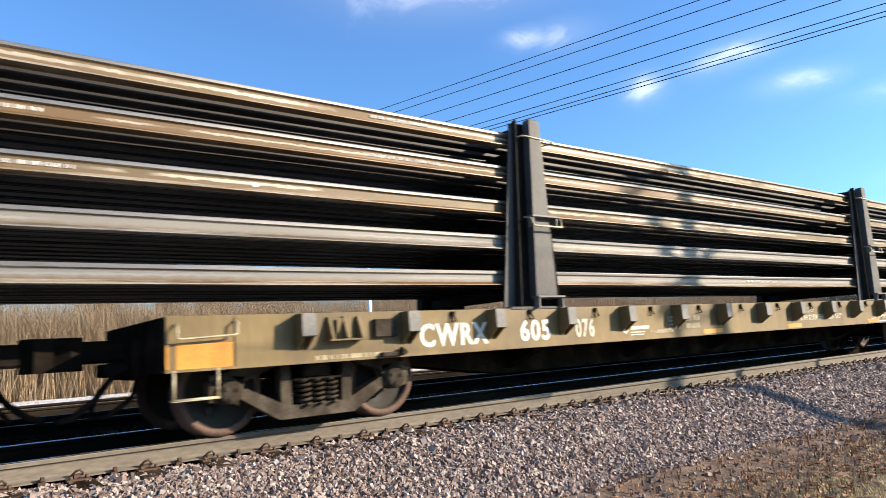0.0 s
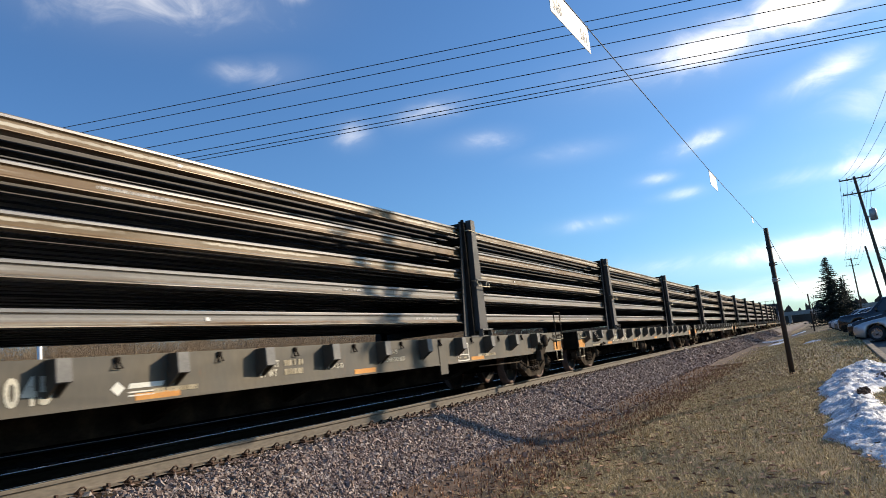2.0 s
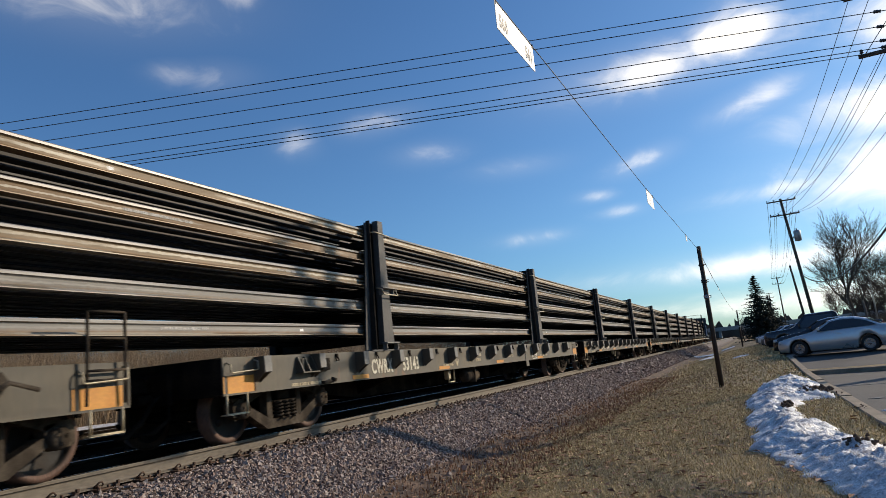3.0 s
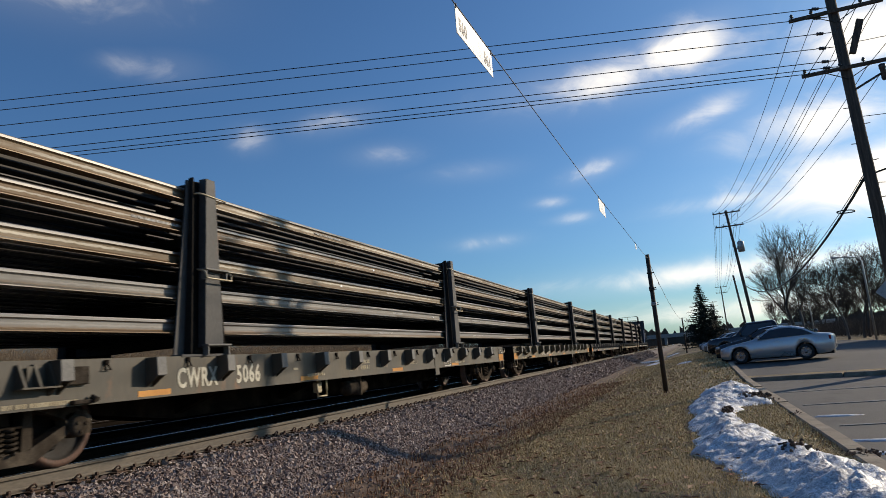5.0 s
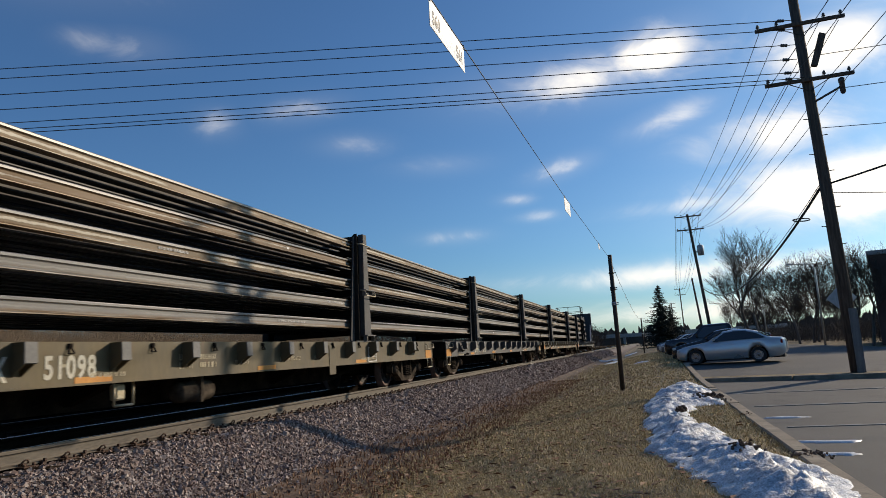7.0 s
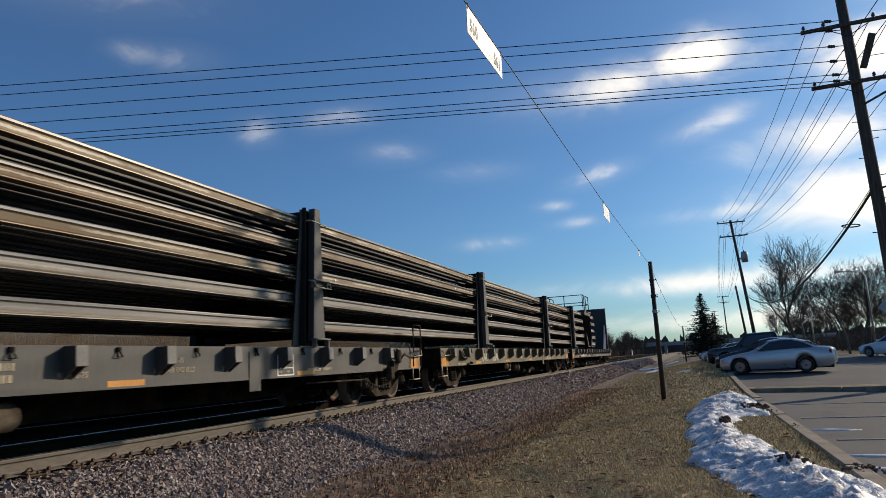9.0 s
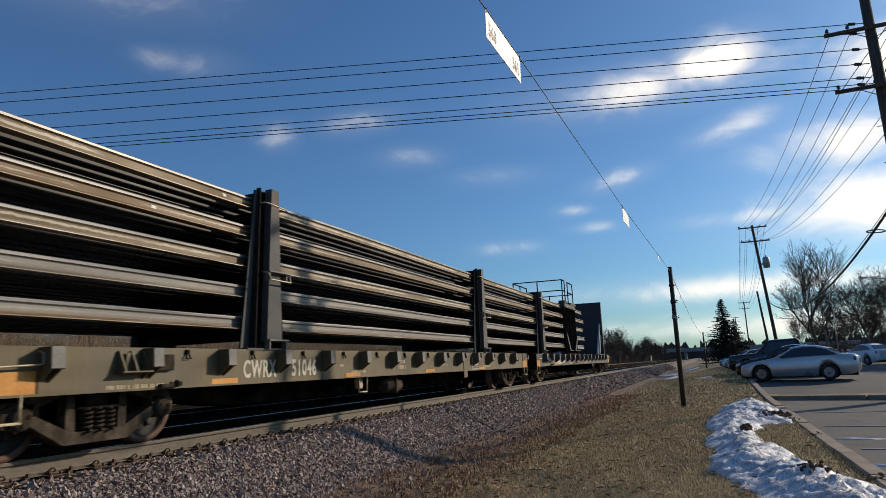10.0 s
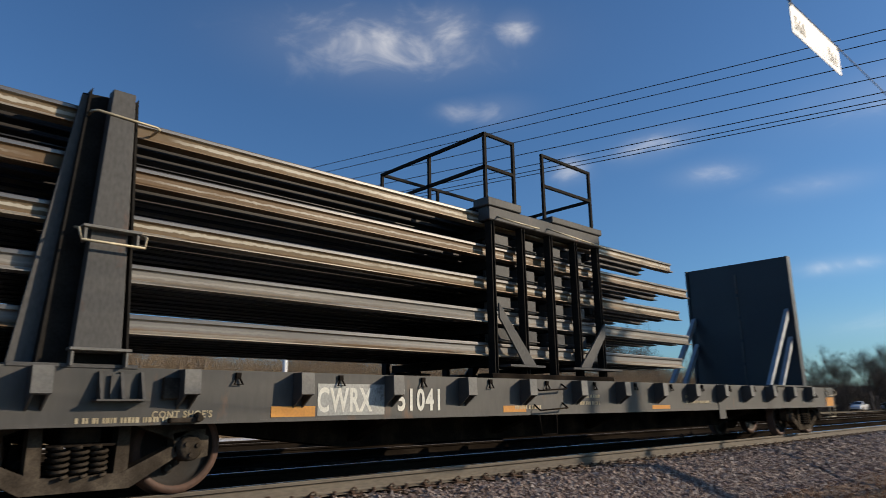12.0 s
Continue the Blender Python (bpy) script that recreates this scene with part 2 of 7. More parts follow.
def rail_web(name, low, high, streak, at, half, seed):
    """Side of a new rail, by its height over the base: a brown foot, an oxide-grey or brown web, and a ragged streak of flaking scale."""
    m = surf(name, [low, tuple(0.5 * (a + b) for a, b in zip(low, high))], 2.0, 0.62, 0.1, stretch=(1, 0.3, 1), objrand=0.1, fine=0.2)
    nt = m.node_tree
    N, K = nt.nodes.new, nt.links.new
    b = nt.nodes["Principled BSDF"]
    was = b.inputs["Base Color"].links[0].from_socket
    tc = N("ShaderNodeTexCoord")
    sep = N("ShaderNodeSeparateXYZ"); K(tc.outputs["Object"], sep.inputs[0])
    mp = N("ShaderNodeMapping"); mp.inputs["Scale"].default_value = (1, 1, 2.0); mp.inputs["Location"].default_value = (seed, seed, 0)
    K(tc.outputs["Object"], mp.inputs[0])
    n = N("ShaderNodeTexNoise"); n.inputs["Scale"].default_value = 9.0; n.inputs["Detail"].default_value = 7; n.inputs["Roughness"].default_value = 0.7
    K(mp.outputs[0], n.inputs[0])
    wob = N("ShaderNodeMath"); wob.operation = "MULTIPLY_ADD"; wob.inputs[1].default_value = 0.055
    K(n.outputs[0], wob.inputs[0]); K(sep.outputs["Z"], wob.inputs[2])
    # foot to web
    up_ = N("ShaderNodeMapRange"); up_.inputs[1].default_value = 0.070; up_.inputs[2].default_value = 0.105
    K(wob.outputs[0], up_.inputs[0])
    mx = N("ShaderNodeMix"); mx.data_type = "RGBA"
    K(up_.outputs[0], mx.inputs["Factor"]); K(was, mx.inputs["A"]); mx.inputs["B"].default_value = (*high, 1)
    # streak
    off = N("ShaderNodeMath"); off.operation = "SUBTRACT"; off.inputs[1].default_value = at + 0.0275
    K(wob.outputs[0], off.inputs[0])
    ab = N("ShaderNodeMath"); ab.operation = "ABSOLUTE"; K(off.outputs[0], ab.inputs[0])
    band = N("ShaderNodeMapRange"); band.inputs[1].default_value = half; band.inputs[2].default_value = half * 0.6
    K(ab.outputs[0], band.inputs[0])
    slow = N("ShaderNodeTexNoise"); slow.inputs["Scale"].default_value = 0.5; slow.inputs["Detail"].default_value = 5
    K(mp.outputs[0], slow.inputs[0])
    gate = N("ShaderNodeMapRange"); gate.inputs[1].default_value = 0.42; gate.inputs[2].default_value = 0.5
    K(slow.outputs[0], gate.inputs[0])
    mul = N("ShaderNodeMath"); mul.operation = "MULTIPLY"; K(band.outputs[0], mul.inputs[0]); K(gate.outputs[0], mul.inputs[1])
    mz = N("ShaderNodeMix"); mz.data_type = "RGBA"
    K(mul.outputs[0], mz.inputs["Factor"]); K(mx.outputs["Result"], mz.inputs["A"]); mz.inputs["B"].default_value = (*streak, 1)
    K(mz.outputs["Result"], b.inputs["Base Color"])
    return m


M_WEBS = [rail_web("oxide_grey_rail_web_low", (0.15, 0.082, 0.032), (0.165, 0.16, 0.152), (0.22, 0.21, 0.195), 0.09, 0.012, 1.0),
          rail_web("oxide_grey_rail_web", (0.14, 0.085, 0.04), (0.175, 0.165, 0.15), (0.25, 0.235, 0.21), 0.085, 0.012, 5.0),
          rail_web("flaking_brown_rail_web", (0.15, 0.082, 0.03), (0.11, 0.075, 0.038), (0.40, 0.36, 0.29), 0.098, 0.018, 9.0),
          rail_web("rusty_brown_rail_web", (0.13, 0.068, 0.026), (0.12, 0.07, 0.03), (0.36, 0.32, 0.26), 0.088, 0.012, 13.0),
          rail_web("flaking_brown_rail_web_top", (0.16, 0.09, 0.035), (0.13, 0.085, 0.042), (0.42, 0.38, 0.31), 0.092, 0.020, 17.0)]
# Near-black bed colour stands in for shade under and beyond the train.
M_BEDDARK = surf("shade_black_track_bed", [(0.005, 0.004, 0.003), (0.011, 0.008, 0.006)], 9, 0.95, bump=0.01, bscale=30)
M_POCKET = surf("grey_pocket_face", [(0.105, 0.10, 0.092), (0.16, 0.155, 0.142)], 5, 0.6, fine=0.2)
M_TAG = surf("white_paper_tag", [(0.75, 0.75, 0.74), (0.82, 0.82, 0.8)], 5, 0.7)
M_SOIL = surf("winter_turf_and_soil", [(0.075, 0.050, 0.025), (0.195, 0.138, 0.064), (0.330, 0.240, 0.115)], 2.6, 0.95, bump=0.03, bscale=30, fine=0.5)
M_DIRT = surf("leaf_littered_dirt", [(0.045, 0.029, 0.021), (0.105, 0.066, 0.045), (0.185, 0.122, 0.085)], 3.0, 0.95, bump=0.02, bscale=34, fine=0.5)
M_GRASS = surf("dormant_grass_blades", [(0.190, 0.118, 0.052), (0.500, 0.370, 0.170), (0.780, 0.630, 0.350), (0.300, 0.235, 0.100)], 2.0, 0.8, island=0.65, fine=0.1)
M_LEAF = surf("dry_oak_leaves", [(0.100, 0.042, 0.020), (0.260, 0.110, 0.050), (0.450, 0.290, 0.170)], 5, 0.8, island=0.8)
M_ASPHALT = surf("worn_asphalt", [(0.048, 0.044, 0.040), (0.076, 0.071, 0.065), (0.105, 0.099, 0.091)], 0.5, 0.85, bump=0.004, bscale=90, fine=0.3,
                 spots=((0.035, 0.034, 0.034), 0.9, 0.6, 0.72))
M_KERB = surf("stained_concrete_kerb", [(0.160, 0.125, 0.085), (0.250, 0.200, 0.145), (0.330, 0.275, 0.205)], 2.5, 0.9, bump=0.003, bscale=70, spots=((0.14, 0.11, 0.08), 3, 0.58, 0.75))
M_LINE = surf("worn_white_line_paint", [(0.17, 0.165, 0.155), (0.30, 0.295, 0.28)], 5, 0.8, fine=0.3)
M_SNOW = surf("old_granular_snow", [(0.36, 0.35, 0.35), (0.66, 0.66, 0.66), (0.86, 0.86, 0.86)], 7, 0.45, bump=0.022, bscale=55, fine=0.6, rough_var=0.25,
              spots=((0.26, 0.23, 0.19), 3.5, 0.62, 0.78))
M_ICE = surf("thin_snow_and_ice_patch", [(0.55, 0.56, 0.58), (0.75, 0.76, 0.78)], 4, 0.4, bump=0.006)
M_POLE = surf("dark_creosote_pole_wood", [(0.035, 0.025, 0.019), (0.075, 0.055, 0.042), (0.12, 0.092, 0.072)], 6, 0.9, bump=0.004, bscale=40, stretch=(3, 3, 0.25))
M_POLEBLACK = surf("dark_brown_post", [(0.02, 0.014, 0.011), (0.045, 0.03, 0.022)], 6, 0.8, bump=0.002, stretch=(3, 3, 0.3))
M_WIRE = surf("black_wire", [(0.012, 0.012, 0.012), (0.02, 0.02, 0.02)], 4, 0.6)
M_PORC = surf("dark_glazed_insulator", [(0.03, 0.028, 0.03), (0.06, 0.055, 0.055)], 8, 0.25)
M_SIGN = surf("white_sign_sheet", [(0.74, 0.74, 0.73), (0.82, 0.82, 0.81)], 3, 0.5, fine=0.05)
M_INK = surf("black_sign_ink", [(0.02, 0.02, 0.02), (0.03, 0.03, 0.03)], 3, 0.6)
M_GALV = surf("galvanised_grey_steel", [(0.28, 0.29, 0.30), (0.38, 0.39, 0.40)], 5, 0.5, 0.5)
M_SILVER = surf("silver_car_paint", [(0.55, 0.55, 0.55), (0.62, 0.62, 0.61)], 0.7, 0.28, 0.55, fine=0.02, coat=0.6)
M_CARS = [surf("black_car_paint", [(0.012, 0.012, 0.014), (0.02, 0.02, 0.022)], 0.7, 0.2, 0.1, fine=0.02, coat=0.8),
          surf("white_car_paint", [(0.62, 0.63, 0.64), (0.7, 0.7, 0.71)], 0.7, 0.3, 0.0, fine=0.02, coat=0.6),
          surf("grey_car_paint", [(0.12, 0.13, 0.14), (0.16, 0.17, 0.18)], 0.7, 0.25, 0.3, fine=0.02, coat=0.6),
          surf("blue_car_paint", [(0.03, 0.05, 0.09), (0.05, 0.07, 0.12)], 0.7, 0.25, 0.3, fine=0.02, coat=0.6)]
M_GLASS = glass("dark_car_glass")
M_TYRE = surf("black_tyre_rubber", [(0.015, 0.015, 0.015), (0.03, 0.03, 0.03)], 8, 0.85)
M_ALLOY = surf("silver_alloy_wheel", [(0.220, 0.220, 0.225), (0.300, 0.300, 0.310)], 8, 0.3, 0.8)
M_LAMPRED = surf("red_tail_lamp_lens", [(0.25, 0.012, 0.012), (0.32, 0.02, 0.02)], 8, 0.2)
M_LAMPCLEAR = surf("clear_head_lamp_lens", [(0.5, 0.5, 0.5), (0.62, 0.62, 0.62)], 8, 0.15)
M_BARK = surf("grey_brown_bark", [(0.06, 0.048, 0.04), (0.12, 0.098, 0.082), (0.17, 0.14, 0.12)], 6, 0.95, bump=0.004, stretch=(2, 2, 0.4), objrand=0.3)
M_TWIG = surf("bare_twigs", [(0.048, 0.036, 0.028), (0.095, 0.072, 0.056)], 6, 0.95)
M_NEEDLE = surf("dark_spruce_needles", [(0.006, 0.010, 0.007), (0.014, 0.022, 0.014), (0.024, 0.034, 0.020)], 3, 0.85, island=0.6)
M_SHRUB = surf("dry_straw_brush", [(0.16, 0.10, 0.055), (0.27, 0.19, 0.11), (0.36, 0.27, 0.18)], 3, 0.9, island=0.7)
M_BRICK = surf("dark_red_brick", [(0.075, 0.04, 0.032), (0.13, 0.07, 0.055)], 2, 0.9, bump=0.004, bscale=40)
M_CONC = surf("grey_concrete", [(0.24, 0.24, 0.24), (0.34, 0.34, 0.33)], 1, 0.9)
M_SHED = surf("pale_wall", [(0.45, 0.42, 0.36), (0.55, 0.52, 0.46)], 1, 0.85)
# no specular here, so sky sheen can't lift the darkened surfaces
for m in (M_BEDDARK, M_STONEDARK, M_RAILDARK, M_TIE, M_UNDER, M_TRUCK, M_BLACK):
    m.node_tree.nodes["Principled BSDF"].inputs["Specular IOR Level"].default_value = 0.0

# ---------------------------------------------------------------- building helpers
def part(name, bm, material, parent=None, label="", smooth=False):
    """Links a bmesh, or a ready mesh, as one mesh object, under a thing or a part."""
    if isinstance(bm, bpy.types.Mesh):
        me = bm
    else:
        me = bpy.data.meshes.new(name)
        bm.normal_update()
        bm.to_mesh(me)
        bm.free()
        for mt in (material if isinstance(material, (list, tuple)) else [material]):
            me.materials.append(mt)
        if smooth:
            for p in me.polygons:
                p.use_smooth = True
    ob = new(name, me)
    if parent is not None:
        ob.parent = parent
    if label:
        ob["label"] = label
    return ob


def empty(name, x=0.0, y=0.0, z=0.0, rz=0.0):
    ob = new(name)
    ob.empty_display_size = 0.2
    ob.matrix_basis = pose(x, y, z, 0, 0, rz)
    return ob


def box(bm, x0, x1, y0, y1, z0, z1, bevel=0.0, mi=0):
    vs = [bm.verts.new((x, y, z)) for x in (x0, x1) for y in (y0, y1) for z in (z0, z1)]
    fs = []
    for q in ((0, 1, 3, 2), (4, 6, 7, 5), (0, 4, 5, 1), (2, 3, 7, 6), (0, 2, 6, 4), (1, 5, 7, 3)):
        f = bm.faces.new([vs[i] for i in q])
        f.material_index = mi
        fs.append(f)
    if bevel:
        es = list({e for f in fs for e in f.edges})
        bmesh.ops.bevel(bm, geom=es, offset=bevel, segments=1, affect="EDGES")
    return vs


def prism(bm, pts, a, b, axis="y", mi=0):
    """A closed outline of (u, v) drawn out from a to b along an axis: y: (x, z), x: (y, z), z: (x, y)."""
    def at(u, v, w):
        return (u, w, v) if axis == "y" else (w, u, v) if axis == "x" else (u, v, w)
    r0 = [bm.verts.new(at(u, v, a)) for u, v in pts]
    r1 = [bm.verts.new(at(u, v, b)) for u, v in pts]
    n = len(pts)
    made = [bm.faces.new((r0[i], r0[(i + 1) % n], r1[(i + 1) % n], r1[i])) for i in range(n)]
    made += [bm.faces.new(r0[::-1]), bm.faces.new(r1)]
    for f in made:
        f.material_index = mi
    bmesh.ops.recalc_face_normals(bm, faces=made)
    return made


def tube(bm, pts, r, seg=8, r1=None, mi=0, cap=True):
    """A round bar along a line of points, tapering from r to r1."""
    pts = [Vector(p) for p in pts]
    r1 = r if r1 is None else r1
    rings, last = [], None
    for i, p in enumerate(pts):
        d = (pts[min(i + 1, len(pts) - 1)] - pts[max(i - 1, 0)]).normalized()
        if last is None:
            u = d.orthogonal().normalized()
        else:
            u = (last - d * last.dot(d)).normalized()
        last = u
        v = d.cross(u)
        rr = r + (r1 - r) * i / (len(pts) - 1)
        rings.append([bm.verts.new(p + (u * math.cos(a) + v * math.sin(a)) * rr) for a in (2 * math.pi * k / seg for k in range(seg))])
    for q0, q1 in zip(rings, rings[1:]):
        for k in range(seg):
            f = bm.faces.new((q0[k], q0[(k + 1) % seg], q1[(k + 1) % seg], q1[k]))
            f.material_index = mi
            f.smooth = True
    if cap:
        bm.faces.new(rings[0][::-1]).material_index = mi
        bm.faces.new(rings[-1]).material_index = mi


def lathe(bm, prof, c=(0, 0, 0), axis="z", seg=20, mi=0):
    """A turned shape: (radius, height) pairs round an axis through c."""
    c = Vector(c)
    rings = []
    for r, h in prof:
        ring = []
        for k in range(seg):
            a = 2 * math.pi * k / seg
            u, v = r * math.cos(a), r * math.sin(a)
            ring.append(bm.verts.new(c + Vector((u, v, h) if axis == "z" else (h, u, v) if axis == "x" else (v, h, u))))
        rings.append(ring)
    for q0, q1 in zip(rings, rings[1:]):
        for k in range(seg):
            f = bm.faces.new((q0[k], q0[(k + 1) % seg], q1[(k + 1) % seg], q1[k]))
            f.material_index = mi
            f.smooth = True
    bm.faces.new(rings[0][::-1]).material_index = mi
    bm.faces.new(rings[-1]).material_index = mi


def soup(name, verts, faces, material, label, category, parent=None, mi=None):
    """Uncountable small pieces as one mesh of kind stuff."""
    me = bpy.data.meshes.new(name)
    me.from_pydata(verts, [], faces)
    for mt in (material if isinstance(material, (list, tuple)) else [material]):
        me.materials.append(mt)
    if mi is not None:
        me.polygons.foreach_set("material_index", mi)
    ob = new(name, me)
    if parent is not None:
        ob.parent = parent
        ob["kind"] = "stuff"
        if label:
            ob["label"] = label
        return ob
    return tagged(ob, label, category, "", "stuff")


# ---------------------------------------------------------------- the lie of the land
def askew(x, y, turn=2.05):
    """A place beside the line: the car park's own layout lies a little askew of the rails."""
    c, n = math.cos(radians(turn)), math.sin(radians(turn))
    return x * c + y * n, y * c - x * n


CX = -7.47                 # centre line of the train's track; rail tops at z = 0
TRACKS = (CX, CX - 4.3, CX - 8.6)


def lot_z(y):
    """The car park rises a little as it runs away beside the line."""
    u = min(1.0, max(0.0, (y - 20) / 14.0))
    return -0.67 + 0.33 * u * u * (3 - 2 * u) + 0.0015 * max(0.0, min(y, 160) - 34)


def kerb_x(y):
    """The kerb runs beside the line, a little askew."""
    return 1.52 - 0.003 * (min(y, 45.0) - 8.0)


PROFILE = [(-400, -0.9), (-60, -0.75), (-30, -0.6), (-20.2, -0.5), (-18.0, -0.24), (CX + 1.38, -0.235), (CX + 1.55, -0.25),
           (-5.55, -0.47), (-5.05, -0.82), (-4.5, -0.95), (-3.6, -0.92), (-2.6, -0.80)]


def ground_z(x, y):
    bump = 0.05 * noise.noise((x * 0.7, y * 0.5, 0.3)) + 0.015 * noise.noise((x * 2.3, y * 2.3, 4.1))
    edge = lot_z(y) + 0.10
    k = kerb_x(y)
    if x >= k:
        return lot_z(y) - 0.12
    if x > -2.6:
        f = (x + 2.6) / (k + 2.6)
        f = 1 - (1 - f) ** 2
        return -0.80 + (edge + 0.80) * f + bump * (1 - f)
    for (x0, z0), (x1, z1) in zip(PROFILE, PROFILE[1:]):
        if x0 <= x <= x1:
            z = z0 + (z1 - z0) * (x - x0) / (x1 - x0)
            return z + (bump if x > -5.0 or x < -20 else bump * 0.3 if x > -5.6 else 0)
    return -0.9


def build_ground():
    xs = [-1500, -500, -220, -120, -70, -45, -32, -26, -22, -20.2, -19, -18, -16, -13.9, -11.8, -9.6, -9.0, -7.47, -6.6, CX + 1.38, CX + 1.55]
    x = -5.85
    while x < 1.4:
        xs.append(x)
        x += 0.17
    xs += [1.6, 2.5, 5, 10, 20, 40, 80, 200, 600, 1500]
    ys = [-1500, -400, -120, -50, -25, -14, -8, -5]
    y = -4.0
    while y < 45:
        ys.append(y)
        y += 0.25 if y < 22 else 0.6
    ys += [46, 50, 56, 64, 75, 90, 110, 140, 190, 260, 400, 800, 1600]
    verts = [(x, y, ground_z(min(max(x, -399), 30), y)) for y in ys for x in xs]
    n = len(xs)
    faces, mats = [], []
    for j in range(len(ys) - 1):
        for i in range(n - 1):
            faces.append((j * n + i, j * n + i + 1, (j + 1) * n + i + 1, (j + 1) * n + i))
            xm = (xs[i] + xs[i + 1]) / 2
            wob = noise.noise((xm, ys[j] * 0.5, 7))
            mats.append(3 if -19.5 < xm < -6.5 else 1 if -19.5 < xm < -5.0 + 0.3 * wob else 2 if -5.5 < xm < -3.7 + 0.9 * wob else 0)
    me = bpy.data.meshes.new("ground")
    me.from_pydata(verts, [], faces)
    me.materials.append(M_SOIL)
    me.materials.append(M_GRAVEL)
    me.materials.append(M_DIRT)
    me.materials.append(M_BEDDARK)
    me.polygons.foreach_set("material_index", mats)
    for p in me.polygons:
        p.use_smooth = True
    tagged(new("ground", me), "dormant winter turf and soil beside a ballasted railway bed", "ground", "", "structure")


build_ground()

# ---------------------------------------------------------------- tracks
RAIL_H = 0.186


def rail_outline(cx, z0, s=1.0):
    """Cross section of a flat-bottomed rail, base at z0: (x, z) round."""
    half = [(0.076, 0.0), (0.076, 0.011), (0.024, 0.026), (0.0095, 0.045), (0.0088, 0.125), (0.014, 0.136), (0.036, 0.146), (0.0375, 0.172), (0.033, 0.182), (0.022, 0.186)]
    return [(cx + x * s, z0 + z * s) for x, z in half] + [(cx - x * s, z0 + z * s) for x, z in half[::-1]]


def long_rail(bm, cx, z0, y0, y1, step=None, wave=0.0, seed=0.0, top=None, web=False):
    """A rail drawn along y; the head's running top takes material 1. wave: sideways and upward waviness."""
    pts = rail_outline(cx, z0)
    ys = [y0, y1] if not step else list(np.arange(y0, y1, step)) + [y1]
    rings = []
    for y in ys:
        dx = wave * noise.noise((y * 0.16, seed, 0.0))
        dz = 0.6 * wave * noise.noise((y * 0.2, seed, 9.0))
        rings.append([bm.verts.new((x + dx, y, z + dz)) for x, z in pts])
    n = len(pts)
    for a, b in zip(rings, rings[1:]):
        for i in range(n):
            f = bm.faces.new((a[i], b[i], b[(i + 1) % n], a[(i + 1) % n]))
            f.material_index = 1 if i in (top or (8, 9, 10)) else 2 if web and i in (3, 4, 14, 15) else 0
    bm.faces.new(rings[0]).material_index = 1
    bm.faces.new(rings[-1][::-1])


def track(cx, name, label, near):
    t = tagged(empty(name), label, "railway track", "tracks", "structure")
    for s in (-1, 1):
        bm = bmesh.new()
        long_rail(bm, cx + s * 0.755, -RAIL_H, -60, 700)
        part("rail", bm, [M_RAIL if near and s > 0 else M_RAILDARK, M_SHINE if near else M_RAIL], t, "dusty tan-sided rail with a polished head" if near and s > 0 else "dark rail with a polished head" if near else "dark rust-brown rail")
    bm = bmesh.new()
    box(bm, -1.3, 1.3, -0.115, 0.115, -0.18, 0.0, 0.012)
    tie = bpy.data.meshes.new("tie")
    bm.to_mesh(tie); bm.free(); tie.materials.append(M_TIE)
    rnd = random.Random(int(-cx * 10))
    y, k = -4.0, 0
    while y < (62 if near else 40):
        o = part("tie", tie, None, t)
        o.matrix_basis = pose(cx + rnd.uniform(-0.04, 0.04), y + rnd.uniform(-0.02, 0.02), -RAIL_H - 0.012, 0, 0, rnd.uniform(-0.8, 0.8))
        y += 0.552
    return t


near_track = track(CX, "track_near", "railway track on wooden ties with spring clips", True)
track(TRACKS[1], "track_middle", "railway track on ballast behind the train", False)
track(TRACKS[2], "track_far", "farther railway track on ballast", False)


def clip_meshes():
    bm = bmesh.new()
    pts = [(0.02, -0.07, 0.02), (0.05, -0.065, 0.035), (0.075, -0.03, 0.075), (0.085, 0.01, 0.085), (0.075, 0.045, 0.05), (0.05, 0.05, 0.03), (0.045, 0.02, 0.025)]
    tube(bm, [(x * 0.8, y * 0.75, z * 0.8) for x, y, z in pts], 0.010, 6)
    box(bm, -0.01, 0.05, -0.03, 0.03, 0.0, 0.03)
    clip = bpy.data.meshes.new("clip"); bm.to_mesh(clip); bm.free(); clip.materials.append(M_CLIP)
    bm = bmesh.new()
    box(bm, -0.11, 0.2, -0.095, 0.095, 0.0, 0.016, 0.004)
    tube(bm, [(0.165, 0.06, 0.01), (0.165, 0.06, 0.045)], 0.016, 6)
    tube(bm, [(0.165, -0.06, 0.01), (0.165, -0.06, 0.04)], 0.016, 6)
    plate = bpy.data.meshes.new("tie_plate"); bm.to_mesh(plate); bm.free(); plate.materials.append(M_CLIP)
    return clip, plate


CLIP, PLATE = clip_meshes()
_bm = bmesh.new()
box(_bm, 0.0, 0.06, -0.03, 0.03, -0.02, 0.03, 0.006)
box(_bm, 0.04, 0.075, -0.012, 0.02, 0.02, 0.055, 0.004)
ANCHOR = bpy.data.meshes.new("rail_anchor")
_bm.to_mesh(ANCHOR)
_bm.free()
ANCHOR.materials.append(M_CLIP)
y = -4.0
